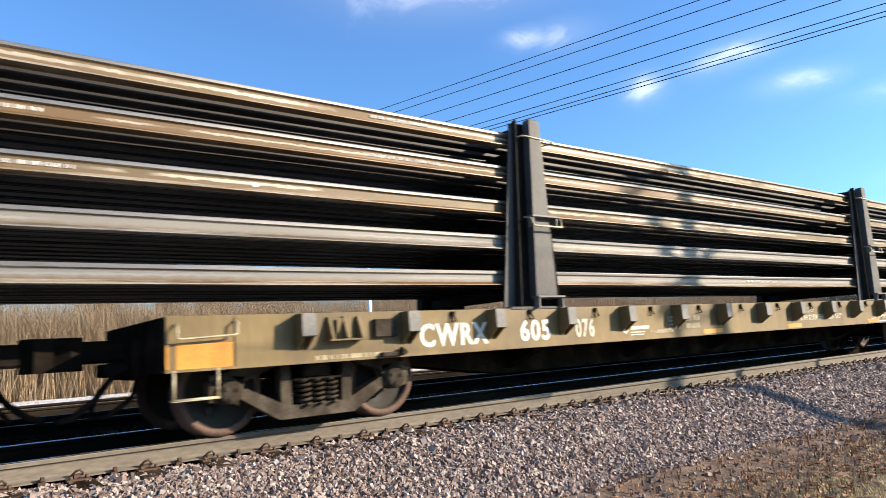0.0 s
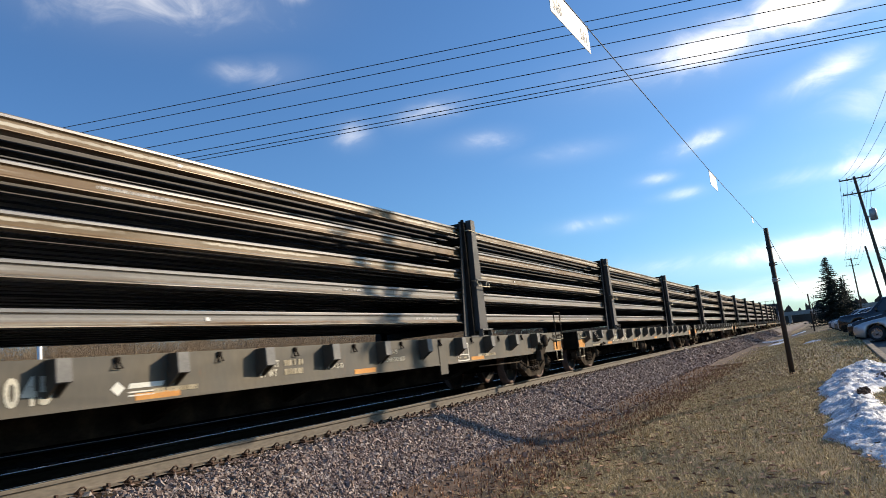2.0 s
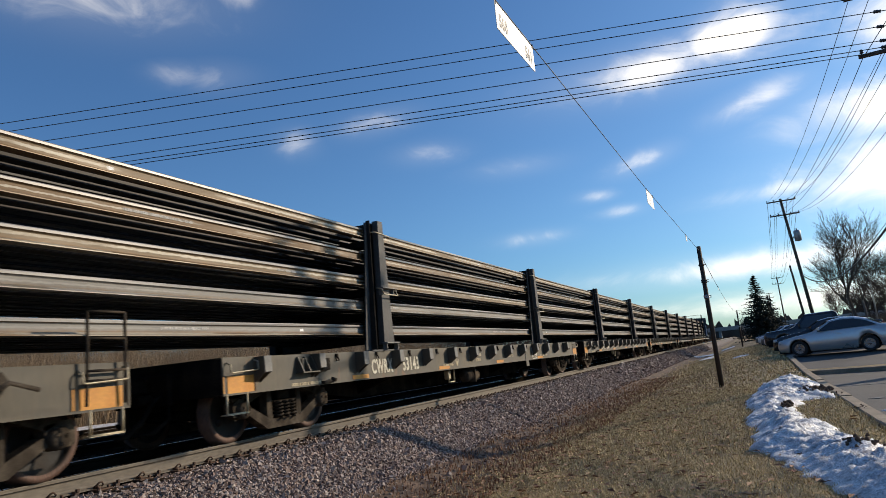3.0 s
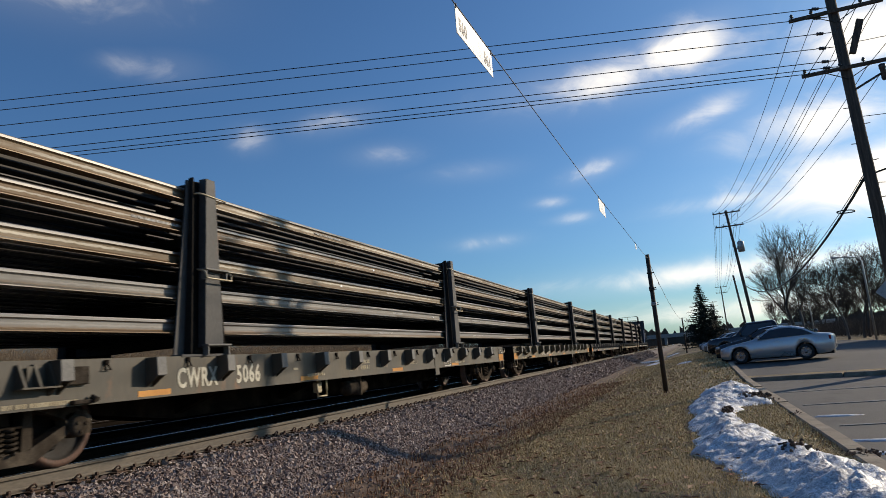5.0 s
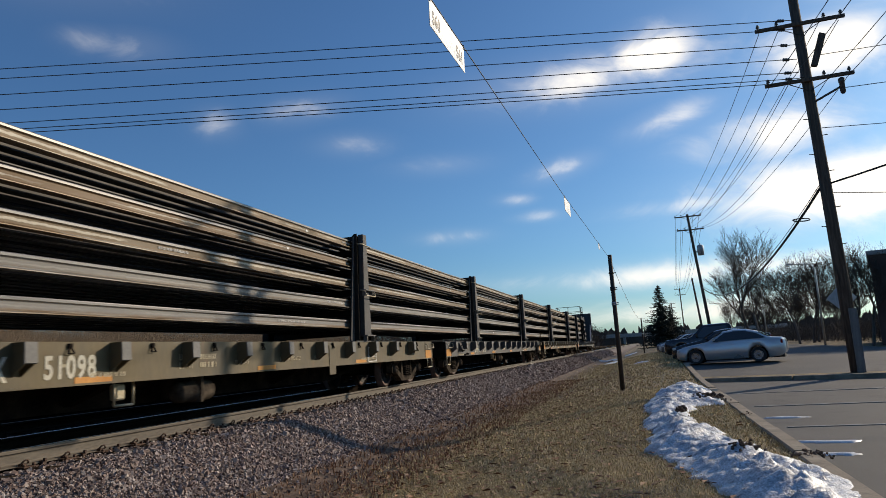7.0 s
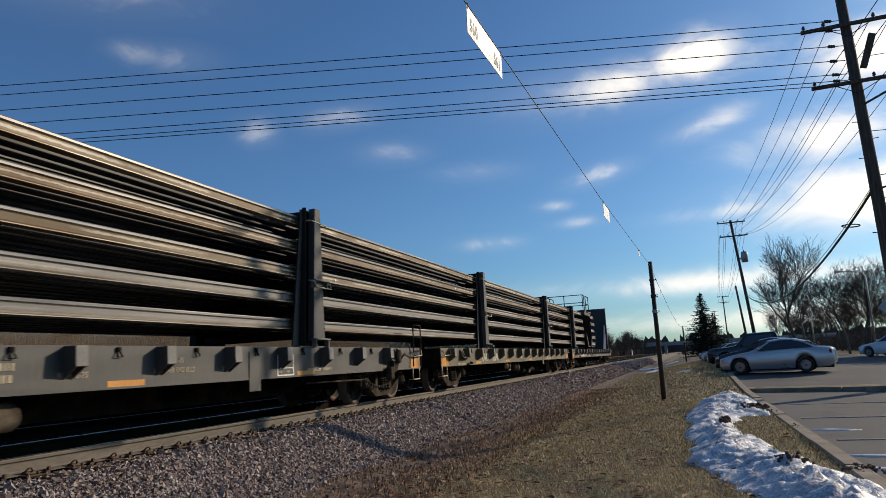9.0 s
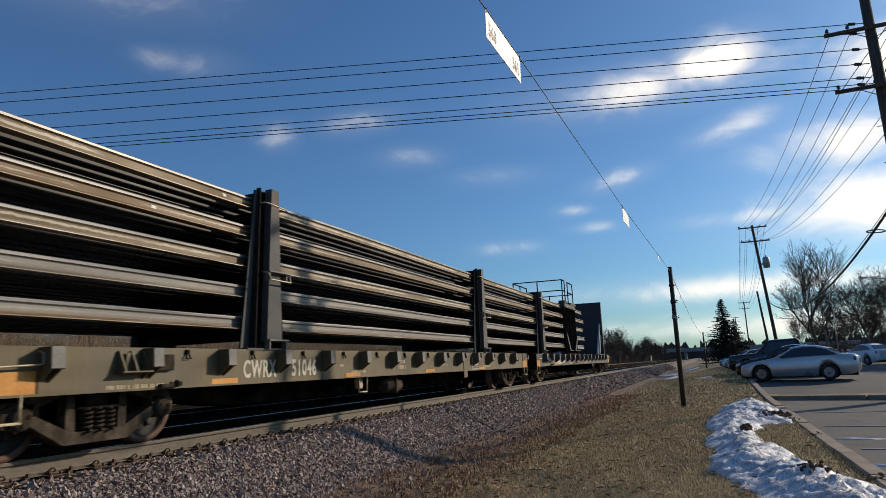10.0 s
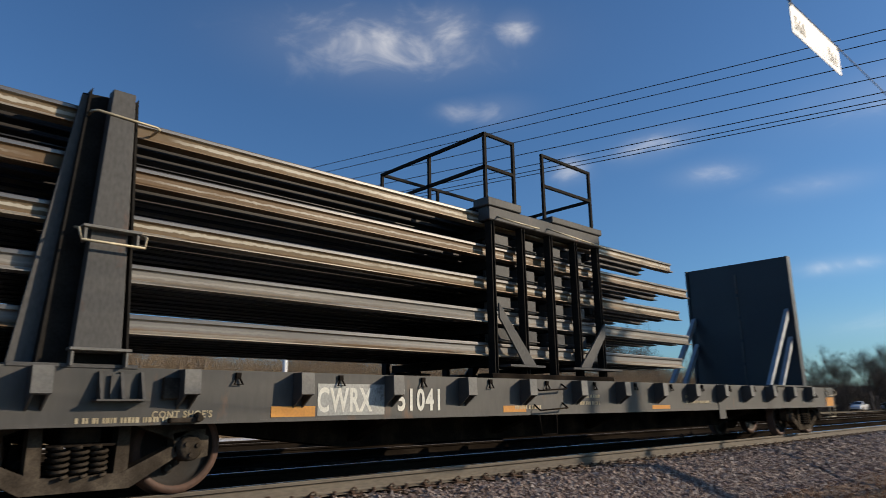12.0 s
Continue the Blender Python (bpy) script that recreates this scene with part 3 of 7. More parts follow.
while y < 62:
    o = part("tie_plate", PLATE, None, near_track)
    o.matrix_basis = pose(CX + 0.755 + 0.0, y, -RAIL_H - 0.013)
    o = part("clip", CLIP, None, near_track)
    o.matrix_basis = pose(CX + 0.755 + 0.06, y, -RAIL_H + 0.002, 0, 0, random.uniform(-8, 8))
    o = part("rail_anchor", ANCHOR, None, near_track)
    o.matrix_basis = pose(CX + 0.755 + 0.05, y + 0.26 + random.uniform(-0.03, 0.03), -RAIL_H - 0.005)
    y += 0.552

# ---------------------------------------------------------------- the train
CAR_L, PITCH, HALF = 19.82, 21.25, 1.32
K = 1.152                           # spacing of the fittings along a car
DECK, SILL_LO = 1.13, 0.64
FRONT0 = 1.13                       # where the first whole car's front end stands at 0 s
SHARED = {}


def shared(key, build, material, smooth=False):
    """Builds a mesh once and hands out the same one after that."""
    if key not in SHARED:
        bm = bmesh.new()
        build(bm)
        bm.normal_update()
        me = bpy.data.meshes.new(key)
        bm.to_mesh(me)
        bm.free()
        for mt in (material if isinstance(material, (list, tuple)) else [material]):
            me.materials.append(mt)
        if smooth:
            for p in me.polygons:
                p.use_smooth = True
        SHARED[key] = me
    return SHARED[key]


def put(name, key, build, material, parent, m=None, label="", smooth=False):
    o = part(name, shared(key, build, material, smooth), None, parent, label)
    if m is not None:
        o.matrix_basis = m
    return o


def side_sill(bm):
    # channel: web, flanges, with the end plates turned round the corner
    box(bm, -0.012, 0.0, 0.0, CAR_L, SILL_LO, DECK)
    box(bm, -0.11, -0.012, 0.0, CAR_L, SILL_LO, SILL_LO + 0.02)
    box(bm, -0.11, -0.012, 0.0, CAR_L, DECK - 0.02, DECK)
    box(bm, 0.0, 0.01, 0.0, CAR_L, SILL_LO, SILL_LO + 0.025)
    for y in (0.0, 0.62, CAR_L - 0.64, CAR_L - 0.02):
        box(bm, 0.0, 0.012, y, y + 0.02, SILL_LO + 0.03, DECK - 0.01)


def deck(bm):
    for i in range(30):
        y = 0.03 + i * (CAR_L - 0.06) / 30
        box(bm, -HALF + 0.12, HALF - 0.12, y, y + (CAR_L - 0.06) / 30 - 0.012, DECK - 0.06, DECK - 0.012 + 0.004 * (i % 3))


def centre_sill(bm):
    prism(bm, [(0.35, 1.05), (0.35, 0.5), (3.3, 0.5), (4.8, 0.30), (CAR_L - 4.8, 0.30), (CAR_L - 3.3, 0.5), (CAR_L - 0.35, 0.5), (CAR_L - 0.35, 1.05)], -0.34, 0.34, "x")


def cross_bearer(bm):
    prism(bm, [(-1.3, 1.06), (-1.3, 0.72), (-0.33, 0.36), (0.33, 0.36), (1.3, 0.72), (1.3, 1.06)], 0, 0.16, "y")


def body_bolster(bm):
    box(bm, -1.28, 1.28, -0.25, 0.25, 0.74, 1.06)


def end_sill(bm):
    box(bm, -HALF + 0.01, HALF - 0.012, 0.0, 0.03, SILL_LO, DECK)
    box(bm, -0.5, 0.5, -0.09, 0.0, 0.58, 1.0, 0.02)
    box(bm, -HALF + 0.1, HALF - 0.1, 0.03, 0.22, 0.9, 1.08)


def coupler(bm):
    box(bm, -0.12, 0.12, -0.55, -0.05, 0.76, 0.98, 0.03)
    prism(bm, [(-0.2, -0.72), (0.12, -0.74), (0.21, -0.58), (0.13, -0.46), (-0.12, -0.46), (-0.22, -0.56)], 0.70, 1.02, "z")
    box(bm, -0.2, 0.2, -0.3, 0.0, 0.62, 0.75, 0.02)


def air_hose(bm):
    pts = [(0.32, -0.05, 0.72), (0.36, -0.22, 0.66), (0.35, -0.40, 0.42), (0.30, -0.58, 0.27), (0.22, -0.70, 0.24)]
    tube(bm, pts, 0.034, 8)
    tube(bm, [(0.42, -0.02, 0.62), (0.5, -0.1, 0.42), (0.45, -0.3, 0.27), (0.2, -0.42, 0.25), (-0.2, -0.3, 0.4)], 0.026, 8)


def stake_pocket(bm):
    # a pressed pocket: front face, sloping foot, open sides
    prism(bm, [(0.0, 1.12), (0.185, 1.12), (0.195, 0.91), (0.172, 0.89), (0.0, 0.77)], -0.062, -0.045, "y")
    prism(bm, [(0.0, 1.12), (0.185, 1.12), (0.195, 0.91), (0.172, 0.89), (0.0, 0.77)], 0.045, 0.062, "y")
    prism(bm, [(0.172, 1.12), (0.188, 1.12), (0.198, 0.905), (0.180, 0.895)], -0.075, 0.075, "y", 1)


def tie_ring(bm):
    tube(bm, [(0.012, 0.0, 1.09), (0.03, -0.045, 1.0), (0.03, 0.045, 1.0), (0.012, 0.0, 1.09)], 0.011, 6)
    box(bm, 0.0, 0.03, -0.025, 0.025, 1.06, 1.11)


def orange_end(bm):
    box(bm, 0.001, 0.005, 0.09, 0.60, 0.665, 0.885)
    box(bm, 0.013, 0.016, 0.0, 0.02, 0.67, 0.88)


def grab_iron(bm):
    tube(bm, [(0.0, 0.08, 1.06), (0.07, 0.08, 1.03), (0.08, 0.08, 0.935), (0.08, 0.12, 0.925), (0.08, 0.58, 0.945), (0.08, 0.62, 0.955), (0.07, 0.62, 1.06), (0.0, 0.62, 1.08)], 0.011, 8)


def stirrup(bm):
    for a, b in (((0.0, 0.07, 0.66), (0.0, 0.07, 0.40)), ((0.0, 0.46, 0.66), (0.0, 0.46, 0.40)), ((0.0, 0.055, 0.40), (0.0, 0.475, 0.40))):
        tube(bm, [a, b], 0.014, 6)
    box(bm, -0.1, 0.012, 0.06, 0.47, 0.388, 0.402)


def jack_bracket(bm):
    # three gussets on a ledge
    for y in (0.0, 0.17, 0.34):
        prism(bm, [(0.0, 1.09), (0.03, 1.09), (0.13, 0.86), (0.0, 0.86)], y, y + 0.025, "y")
    box(bm, 0.0, 0.14, -0.03, 0.40, 0.845, 0.862)
    box(bm, 0.028, 0.034, 0.10, 0.26, 0.86, 1.07)


def card_board(bm):
    box(bm, 0.0, 0.05, 0.0, 0.28, 0.86, 1.05, 0.006)
    box(bm, 0.05, 0.056, 0.01, 0.27, 0.87, 1.04)


def pipe_bracket(bm):
    box(bm, 0.0, 0.07, -0.14, 0.14, 0.655, 0.70, 0.008)
    tube(bm, [(0.03, 0.12, 0.72), (0.11, 0.12, 0.69)], 0.03, 8)


def hang_plate(bm):
    box(bm, 0.002, 0.014, -0.14, 0.14, 0.47, 1.05, 0.003)


def reservoir(bm):
    prof = [(0.02, -0.40), (0.12, -0.385), (0.15, -0.34), (0.155, -0.02), (0.165, -0.015), (0.165, 0.015), (0.155, 0.02), (0.15, 0.34), (0.12, 0.385), (0.02, 0.40)]
    lathe(bm, prof, (1.0, 0, 0.43), "y", 18)
    tube(bm, [(1.0, -0.02, 0.55), (1.0, -0.02, 0.75)], 0.03, 6)
    box(bm, 0.96, 1.17, -0.03, 0.03, 0.27, 0.66)


def valve_frame(bm):
    for a, b in (((1.2, -0.2, 0.66), (1.2, -0.2, 0.36)), ((1.2, 0.12, 0.66), (1.2, 0.12, 0.36)), ((1.2, -0.2, 0.36), (1.2, 0.12, 0.36))):
        tube(bm, [a, b], 0.016, 6)
    box(bm, 1.05, 1.16, -0.12, 0.04, 0.42, 0.62, 0.02)


def side_frame(bm):
    # cast truck side: arched top, sagging tension member, spring window left open
    X0, X1 = -0.08, 0.08
    prism(bm, [(-1.12, 0.52), (-1.12, 0.34), (-0.92, 0.30), (-0.80, 0.40), (-0.78, 0.56), (-0.98, 0.58)], X0, X1, "x")
    prism(bm, [(1.12, 0.52), (0.98, 0.58), (0.78, 0.56), (0.80, 0.40), (0.92, 0.30), (1.12, 0.34)], X0, X1, "x")
    prism(bm, [(-0.98, 0.60), (-0.80, 0.50), (-0.42, 0.64), (0.42, 0.64), (0.80, 0.50), (0.98, 0.60), (0.46, 0.76), (-0.46, 0.76)], X0, X1, "x")
    prism(bm, [(-0.94, 0.42), (-0.76, 0.44), (-0.34, 0.24), (0.34, 0.24), (0.76, 0.44), (0.94, 0.42), (0.42, 0.11), (-0.42, 0.11)], X0, X1, "x")
    for s in (-1, 1):
        prism(bm, [(s * 0.28, 0.20), (s * 0.40, 0.20), (s * 0.40, 0.66), (s * 0.30, 0.66)], X0 + 0.01, X1 - 0.01, "x")


def spring(bm):
    pts = []
    for k in range(61):
        a = k / 60 * 2 * math.pi * 5
        pts.append((0.062 * math.cos(a), 0.062 * math.sin(a), 0.235 + 0.24 * k / 60))
    tube(bm, pts, 0.016, 6)


def bolster(bm):
    box(bm, -1.06, 1.06, -0.16, 0.16, 0.49, 0.64, 0.02)
    box(bm, 0.92, 1.08, -0.27, 0.27, 0.475, 0.50)
    box(bm, -1.08, -0.92, -0.27, 0.27, 0.475, 0.50)
    box(bm, -0.25, 0.25, -0.25, 0.25, 0.62, 0.74)


def wheel(bm):
    # tread and rim rusty, plate dark
    prof = [(0.10, -0.02), (0.11, 0.03), (0.30, 0.0), (0.345, 0.02), (0.35, 0.065), (0.42, 0.065), (0.425, -0.05), (0.452, -0.062), (0.45, -0.085), (0.35, -0.085), (0.33, -0.03), (0.11, -0.06)]
    lathe(bm, prof, (0, 0, 0), "x", 40, 0)
    for f in bm.faces:
        c = f.calc_center_median()
        r = math.hypot(c.y, c.z)
        f.material_index = 1 if r < 0.35 else 0
    # cored plate: three shallow bosses so that the turning shows
    for k in range(3):
        a = k * 2 * math.pi / 3
        lathe(bm, [(0.02, 0.04), (0.05, 0.04), (0.05, 0.0)], (0, 0.2 * math.cos(a), 0.2 * math.sin(a)), "x", 8, 1)


def axle(bm):
    lathe(bm, [(0.07, -0.95), (0.075, -0.7), (0.085, -0.5), (0.085, 0.5), (0.075, 0.7), (0.07, 0.95)], (0, 0, 0), "x", 14)


def bearing(bm):
    lathe(bm, [(0.02, 0.16), (0.09, 0.155), (0.115, 0.13), (0.125, -0.03), (0.11, -0.06)], (0, 0, 0), "x", 18)
    for k in range(3):
        a = k * 2 * math.pi / 3 + 0.4
        lathe(bm, [(0.02, 0.175), (0.022, 0.15)], (0, 0.06 * math.cos(a), 0.06 * math.sin(a)), "x", 6)
    box(bm, -0.08, 0.06, -0.17, 0.17, 0.10, 0.17)


def brake_beam(bm):
    tube(bm, [(-0.9, -0.42, 0.34), (0.9, -0.42, 0.34)], 0.035, 6)
    prism(bm, [(-0.47, 0.22), (-0.40, 0.22), (-0.38, 0.5), (-0.45, 0.5)], 0.62, 0.74, "x")
    tube(bm, [(-0.9, 0.42, 0.34), (0.9, 0.42, 0.34)], 0.035, 6)
    tube(bm, [(0.4, 0.95, 0.34), (0.6, -0.95, 0.24)], 0.02, 6)


WHEELSETS = []


def truck(parent, y):
    t = new("truck")
    t.parent = parent
    t.matrix_basis = pose(0, y, 0)
    for s in (-1, 1):
        put("side_frame", "side_frame", side_frame, M_TRUCK, t, pose(s * 0.99, 0, 0), "dusty cast steel side frame")
        for j in (-0.15, 0.0, 0.15):
            for i in (0.07, -0.09):
                if s > 0 or i > 0:
                    put("spring", "spring", spring, M_TRUCK, t, pose(s * (0.99 + i), j, 0))
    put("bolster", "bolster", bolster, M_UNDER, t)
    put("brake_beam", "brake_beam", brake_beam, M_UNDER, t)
    for d in (-0.93, 0.93):
        for s in (-1, 1):
            put("bearing", "bearing", bearing, M_TRUCK, t, pose(s * 0.98, d, 0.42, 0, 0, 0 if s > 0 else 180))
    for d in (-0.93, 0.93):
        w = put("wheelset", "axle", axle, M_UNDER, parent, pose(0, y + d, 0.42))
        for s in (-1, 1):
            put("wheel", "wheel", wheel, [M_WHEEL, M_WHEELFACE], w, pose(s * 0.755, 0, 0, 0, 0, 0 if s > 0 else 180), "dark wheel with a rust-red rim")
        WHEELSETS.append((w, y + d))
    return t


TIERS = (1.43, 1.88, 2.33, 2.79, 3.24)    # in a stanchion's own height
RISE = 1.03                               # the stanchions stand a little taller than drawn


def stanchion_post(bm):
    # front box section, tapering; a splayed plate and a flange at its sides; dark back plate is a part of its own
    def slab(b0, b1, t0, t1, x0, x1, z0, z1):
        v = [bm.verts.new(p) for p in ((x0, b0, z0), (x1, b0, z0), (x1, b1, z0), (x0, b1, z0), (x0, t0, z1), (x1, t0, z1), (x1, t1, z1), (x0, t1, z1))]
        fs = [bm.faces.new([v[i] for i in q]) for q in ((0, 3, 2, 1), (4, 5, 6, 7), (0, 1, 5, 4), (1, 2, 6, 5), (2, 3, 7, 6), (3, 0, 4, 7))]
        bmesh.ops.bevel(bm, geom=list({e for f in fs for e in f.edges}), offset=0.006, segments=1, affect="EDGES")
    slab(-0.20, 0.19, -0.09, 0.105, 1.20, 1.325, 1.24, 3.56)
    slab(-0.64, -0.43, -0.31, -0.24, 1.158, 1.178, 1.13, 3.50)
    slab(-0.66, 0.34, -0.66, 0.34, 1.13, 1.33, 1.115, 1.15)


def stanchion_back(bm):
    v = [bm.verts.new(p) for p in ((1.138, -0.62, 1.15), (1.156, -0.62, 1.15), (1.156, 0.25, 1.15), (1.138, 0.25, 1.15), (1.138, -0.30, 3.52), (1.156, -0.30, 3.52), (1.156, 0.16, 3.56), (1.138, 0.16, 3.56))]
    for q in ((0, 3, 2, 1), (4, 5, 6, 7), (0, 1, 5, 4), (1, 2, 6, 5), (2, 3, 7, 6), (3, 0, 4, 7)):
        bm.faces.new([v[i] for i in q])


def stanchion_flange(b0, t0):
    def build(bm):
        v = [bm.verts.new(p) for p in ((1.157, b0, 1.15), (1.30, b0, 1.15), (1.30, b0 + 0.02, 1.15), (1.157, b0 + 0.02, 1.15), (1.157, t0, 3.53), (1.24, t0, 3.53), (1.24, t0 + 0.02, 3.56), (1.157, t0 + 0.02, 3.56))]
        for q in ((0, 3, 2, 1), (4, 5, 6, 7), (0, 1, 5, 4), (1, 2, 6, 5), (2, 3, 7, 6), (3, 0, 4, 7)):
            bm.faces.new([v[i] for i in q])
    return build


def top_beam(bm):
    box(bm, -1.16, 1.16, -0.10, -0.07, 3.44, 3.53)
    box(bm, -1.16, 1.16, 0.07, 0.10, 3.44, 3.53)
    box(bm, -1.16, 1.16, -0.07, 0.07, 3.51, 3.53)


def roller_shelf(bm):
    tube(bm, [(-1.06, 0, -0.06), (1.06, 0, -0.06)], 0.058, 12)
    box(bm, -1.06, 1.06, -0.13, -0.10, -0.14, -0.02)
    box(bm, -1.06, 1.06, 0.10, 0.13, -0.14, -0.02)


def shelf_plate(bm):
    box(bm, 1.30, 1.41, -0.24, 0.25, 0.0, 0.025, 0.004)
    box(bm, 1.30, 1.39, -0.22, -0.20, -0.12, 0.0)
    box(bm, 1.30, 1.39, 0.21, 0.23, -0.12, 0.0)


def hand_bar(bm):
    tube(bm, [(1.28, -0.27, 0.13), (1.40, -0.27, 0.10), (1.43, -0.25, 0.0), (1.43, 0.27, 0.0), (1.40, 0.29, 0.1), (1.28, 0.29, 0.14)], 0.012, 8)


def top_bar(bm):
    tube(bm, [(1.05, -0.24, 3.32), (1.29, -0.24, 3.32), (1.33, -0.2, 3.32), (1.33, 0.32, 3.30), (1.29, 0.36, 3.30), (1.06, 0.36, 3.31)], 0.012, 8)


def stanchion(car, y):
    s = new("stanchion")
    s.parent = car
    s.matrix_basis = pose(0, y, 1.13 * (1 - RISE))
    s.scale.z = RISE
    for k, turn in ((1, 0), (-1, 180)):
        m = pose(0, 0, 0, 0, 0, turn)
        put("post", "stanchion_post", stanchion_post, M_STEEL, s, m, "tapered dull grey steel post")
        # recess and side faces are black to stand for their shade
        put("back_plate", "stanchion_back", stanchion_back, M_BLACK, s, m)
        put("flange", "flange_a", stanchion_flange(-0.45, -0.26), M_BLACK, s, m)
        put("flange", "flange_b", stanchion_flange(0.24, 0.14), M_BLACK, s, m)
        put("shelf", "shelf_plate", shelf_plate, M_POCKET, s, m @ pose(0, 0, 2.26))
        put("shelf", "shelf_plate", shelf_plate, M_POCKET, s, m @ pose(0, 0, 1.25))
        put("hand_bar", "hand_bar", hand_bar, M_BAR, s, m @ pose(0, 0, 2.14), "pale bent steel bar")
        put("top_bar", "top_bar", top_bar, M_BAR, s, m, "pale bent steel bar")
    put("top_beam", "top_beam", top_beam, M_BLACK, s)
    for z in TIERS:
        put("roller", "roller_shelf", roller_shelf, M_BLACK, s, pose(0, 0, z))
    return s


def letters(text, size, material, parent, y, z, x=HALF + 0.005, name="lettering", label="", stretch=1.0, flip=1):
    """Flat stencilled characters on the near side, reading along +y."""
    cu = bpy.data.curves.new(name, "FONT")
    cu.body, cu.size, cu.extrude, cu.resolution_u = text, size, 0.0008, 3
    cu.space_character = 1.14
    cu.offset = size * 0.028
    tmp = new(name, cu)
    dg = bpy.context.evaluated_depsgraph_get()
    me = bpy.data.meshes.new_from_object(tmp.evaluated_get(dg))
    bpy.data.objects.remove(tmp)
    me.materials.clear()
    me.materials.append(material)
    o = new(name, me)
    o.parent = parent
    o.matrix_basis = pose(x, y, z, 90, 0, 90) @ Matrix.Diagonal((stretch, 1, 1, 1))
    if label:
        o["label"] = label
    return o


def bars(parent, rows, material, name="stencil_line", x=HALF + 0.0045, y=0.0, z=0.0, seed=1):
    """Small stencil writing as broken bars: rows of (y, z, length, height)."""
    rnd = random.Random(seed)
    bm = bmesh.new()
    for yy, zz, ln, h in rows:
        p = 0.0
        while p < ln:
            w = min(rnd.uniform(0.35, 1.0) * h * 0.7, ln - p)
            box(bm, x, x + 0.002, y + yy + p, y + yy + p + w, z + zz, z + zz + h)
            p += w + h * rnd.choice((0.18, 0.2, 0.22, 0.7))
    o = part(name, bm, material, parent)
    o["kind"] = "stuff"
    return o


def flat_panel(parent, name, y0, y1, z0, z1, material, label="", x=HALF + 0.002):
    bm = bmesh.new()
    box(bm, x, x + 0.003, y0, y1, z0, z1)
    return part(name, bm, material, parent, label)


def data_box(parent, y, z):
    bm = bmesh.new()
    for a in (((0, 0.47), (0, 0.02)), ((0, 0.47), (0.32, 0.34)), ((0, 0.47), (0.115, 0.13)), ((0, 0.02), (0, 0.34)), ((0.45, 0.47), (0, 0.34)), ((0.235, 0.25), (0.12, 0.33))):
        (a0, a1), (b0, b1) = a
        box(bm, HALF + 0.003, HALF + 0.005, y + a0, y + a1, z + b0, z + b1)
    part("stencil_frame", bm, M_WHITE, parent, "white stencilled frame")
    bars(parent, [(0.06, 0.19, 0.09, 0.03), (0.06, 0.26, 0.1, 0.03), (0.3, 0.26, 0.08, 0.03), (0.05, 0.05, 0.08, 0.03), (0.25, 0.05, 0.1, 0.03)], M_FADED, y=y, z=z, seed=5)


def ladder(bm):
    for y in (0.0, 0.46):
        tube(bm, [(0.05, y, 0.70), (0.07, y, 1.2), (0.07, y, 1.66)], 0.017, 6)
    for z in (1.66, 1.38, 1.05, 0.95):
        tube(bm, [(0.07, 0.0, z), (0.07, 0.46, z)], 0.014, 6)


def hand_brake(bm):
    prism(bm, [(0.0, 0.95), (0.35, 1.08), (0.42, 0.98), (0.12, 0.62), (-0.05, 0.60)], 0.02, 0.12, "x")
    tube(bm, [(0.14, 0.1, 0.8), (0.22, 0.34, 0.98), (0.22, 0.62, 0.90)], 0.022, 8)
    lathe(bm, [(0.02, 0.20), (0.13, 0.18), (0.14, 0.13), (0.03, 0.12)], (0.0, 0.16, 0.92), "x", 16)
    box(bm, 0.03, 0.16, -0.28, -0.08, 0.45, 0.72, 0.02)


def brake_chain(bm):
    for k in range(26):
        u = k / 25
        y, z = -1.3 + 1.35 * u, 0.5 - 0.16 * math.sin(u * math.pi) - 0.02 * u
        box(bm, 0.08 + 0.015 * (k % 2), 0.115 + 0.015 * (k % 2), y, y + 0.055, z - (0.012 if k % 2 else 0.028), z + (0.012 if k % 2 else 0.028), 0.008)
    tube(bm, [(0.08, -3.4, 0.52), (0.09, -1.3, 0.5)], 0.016, 6)


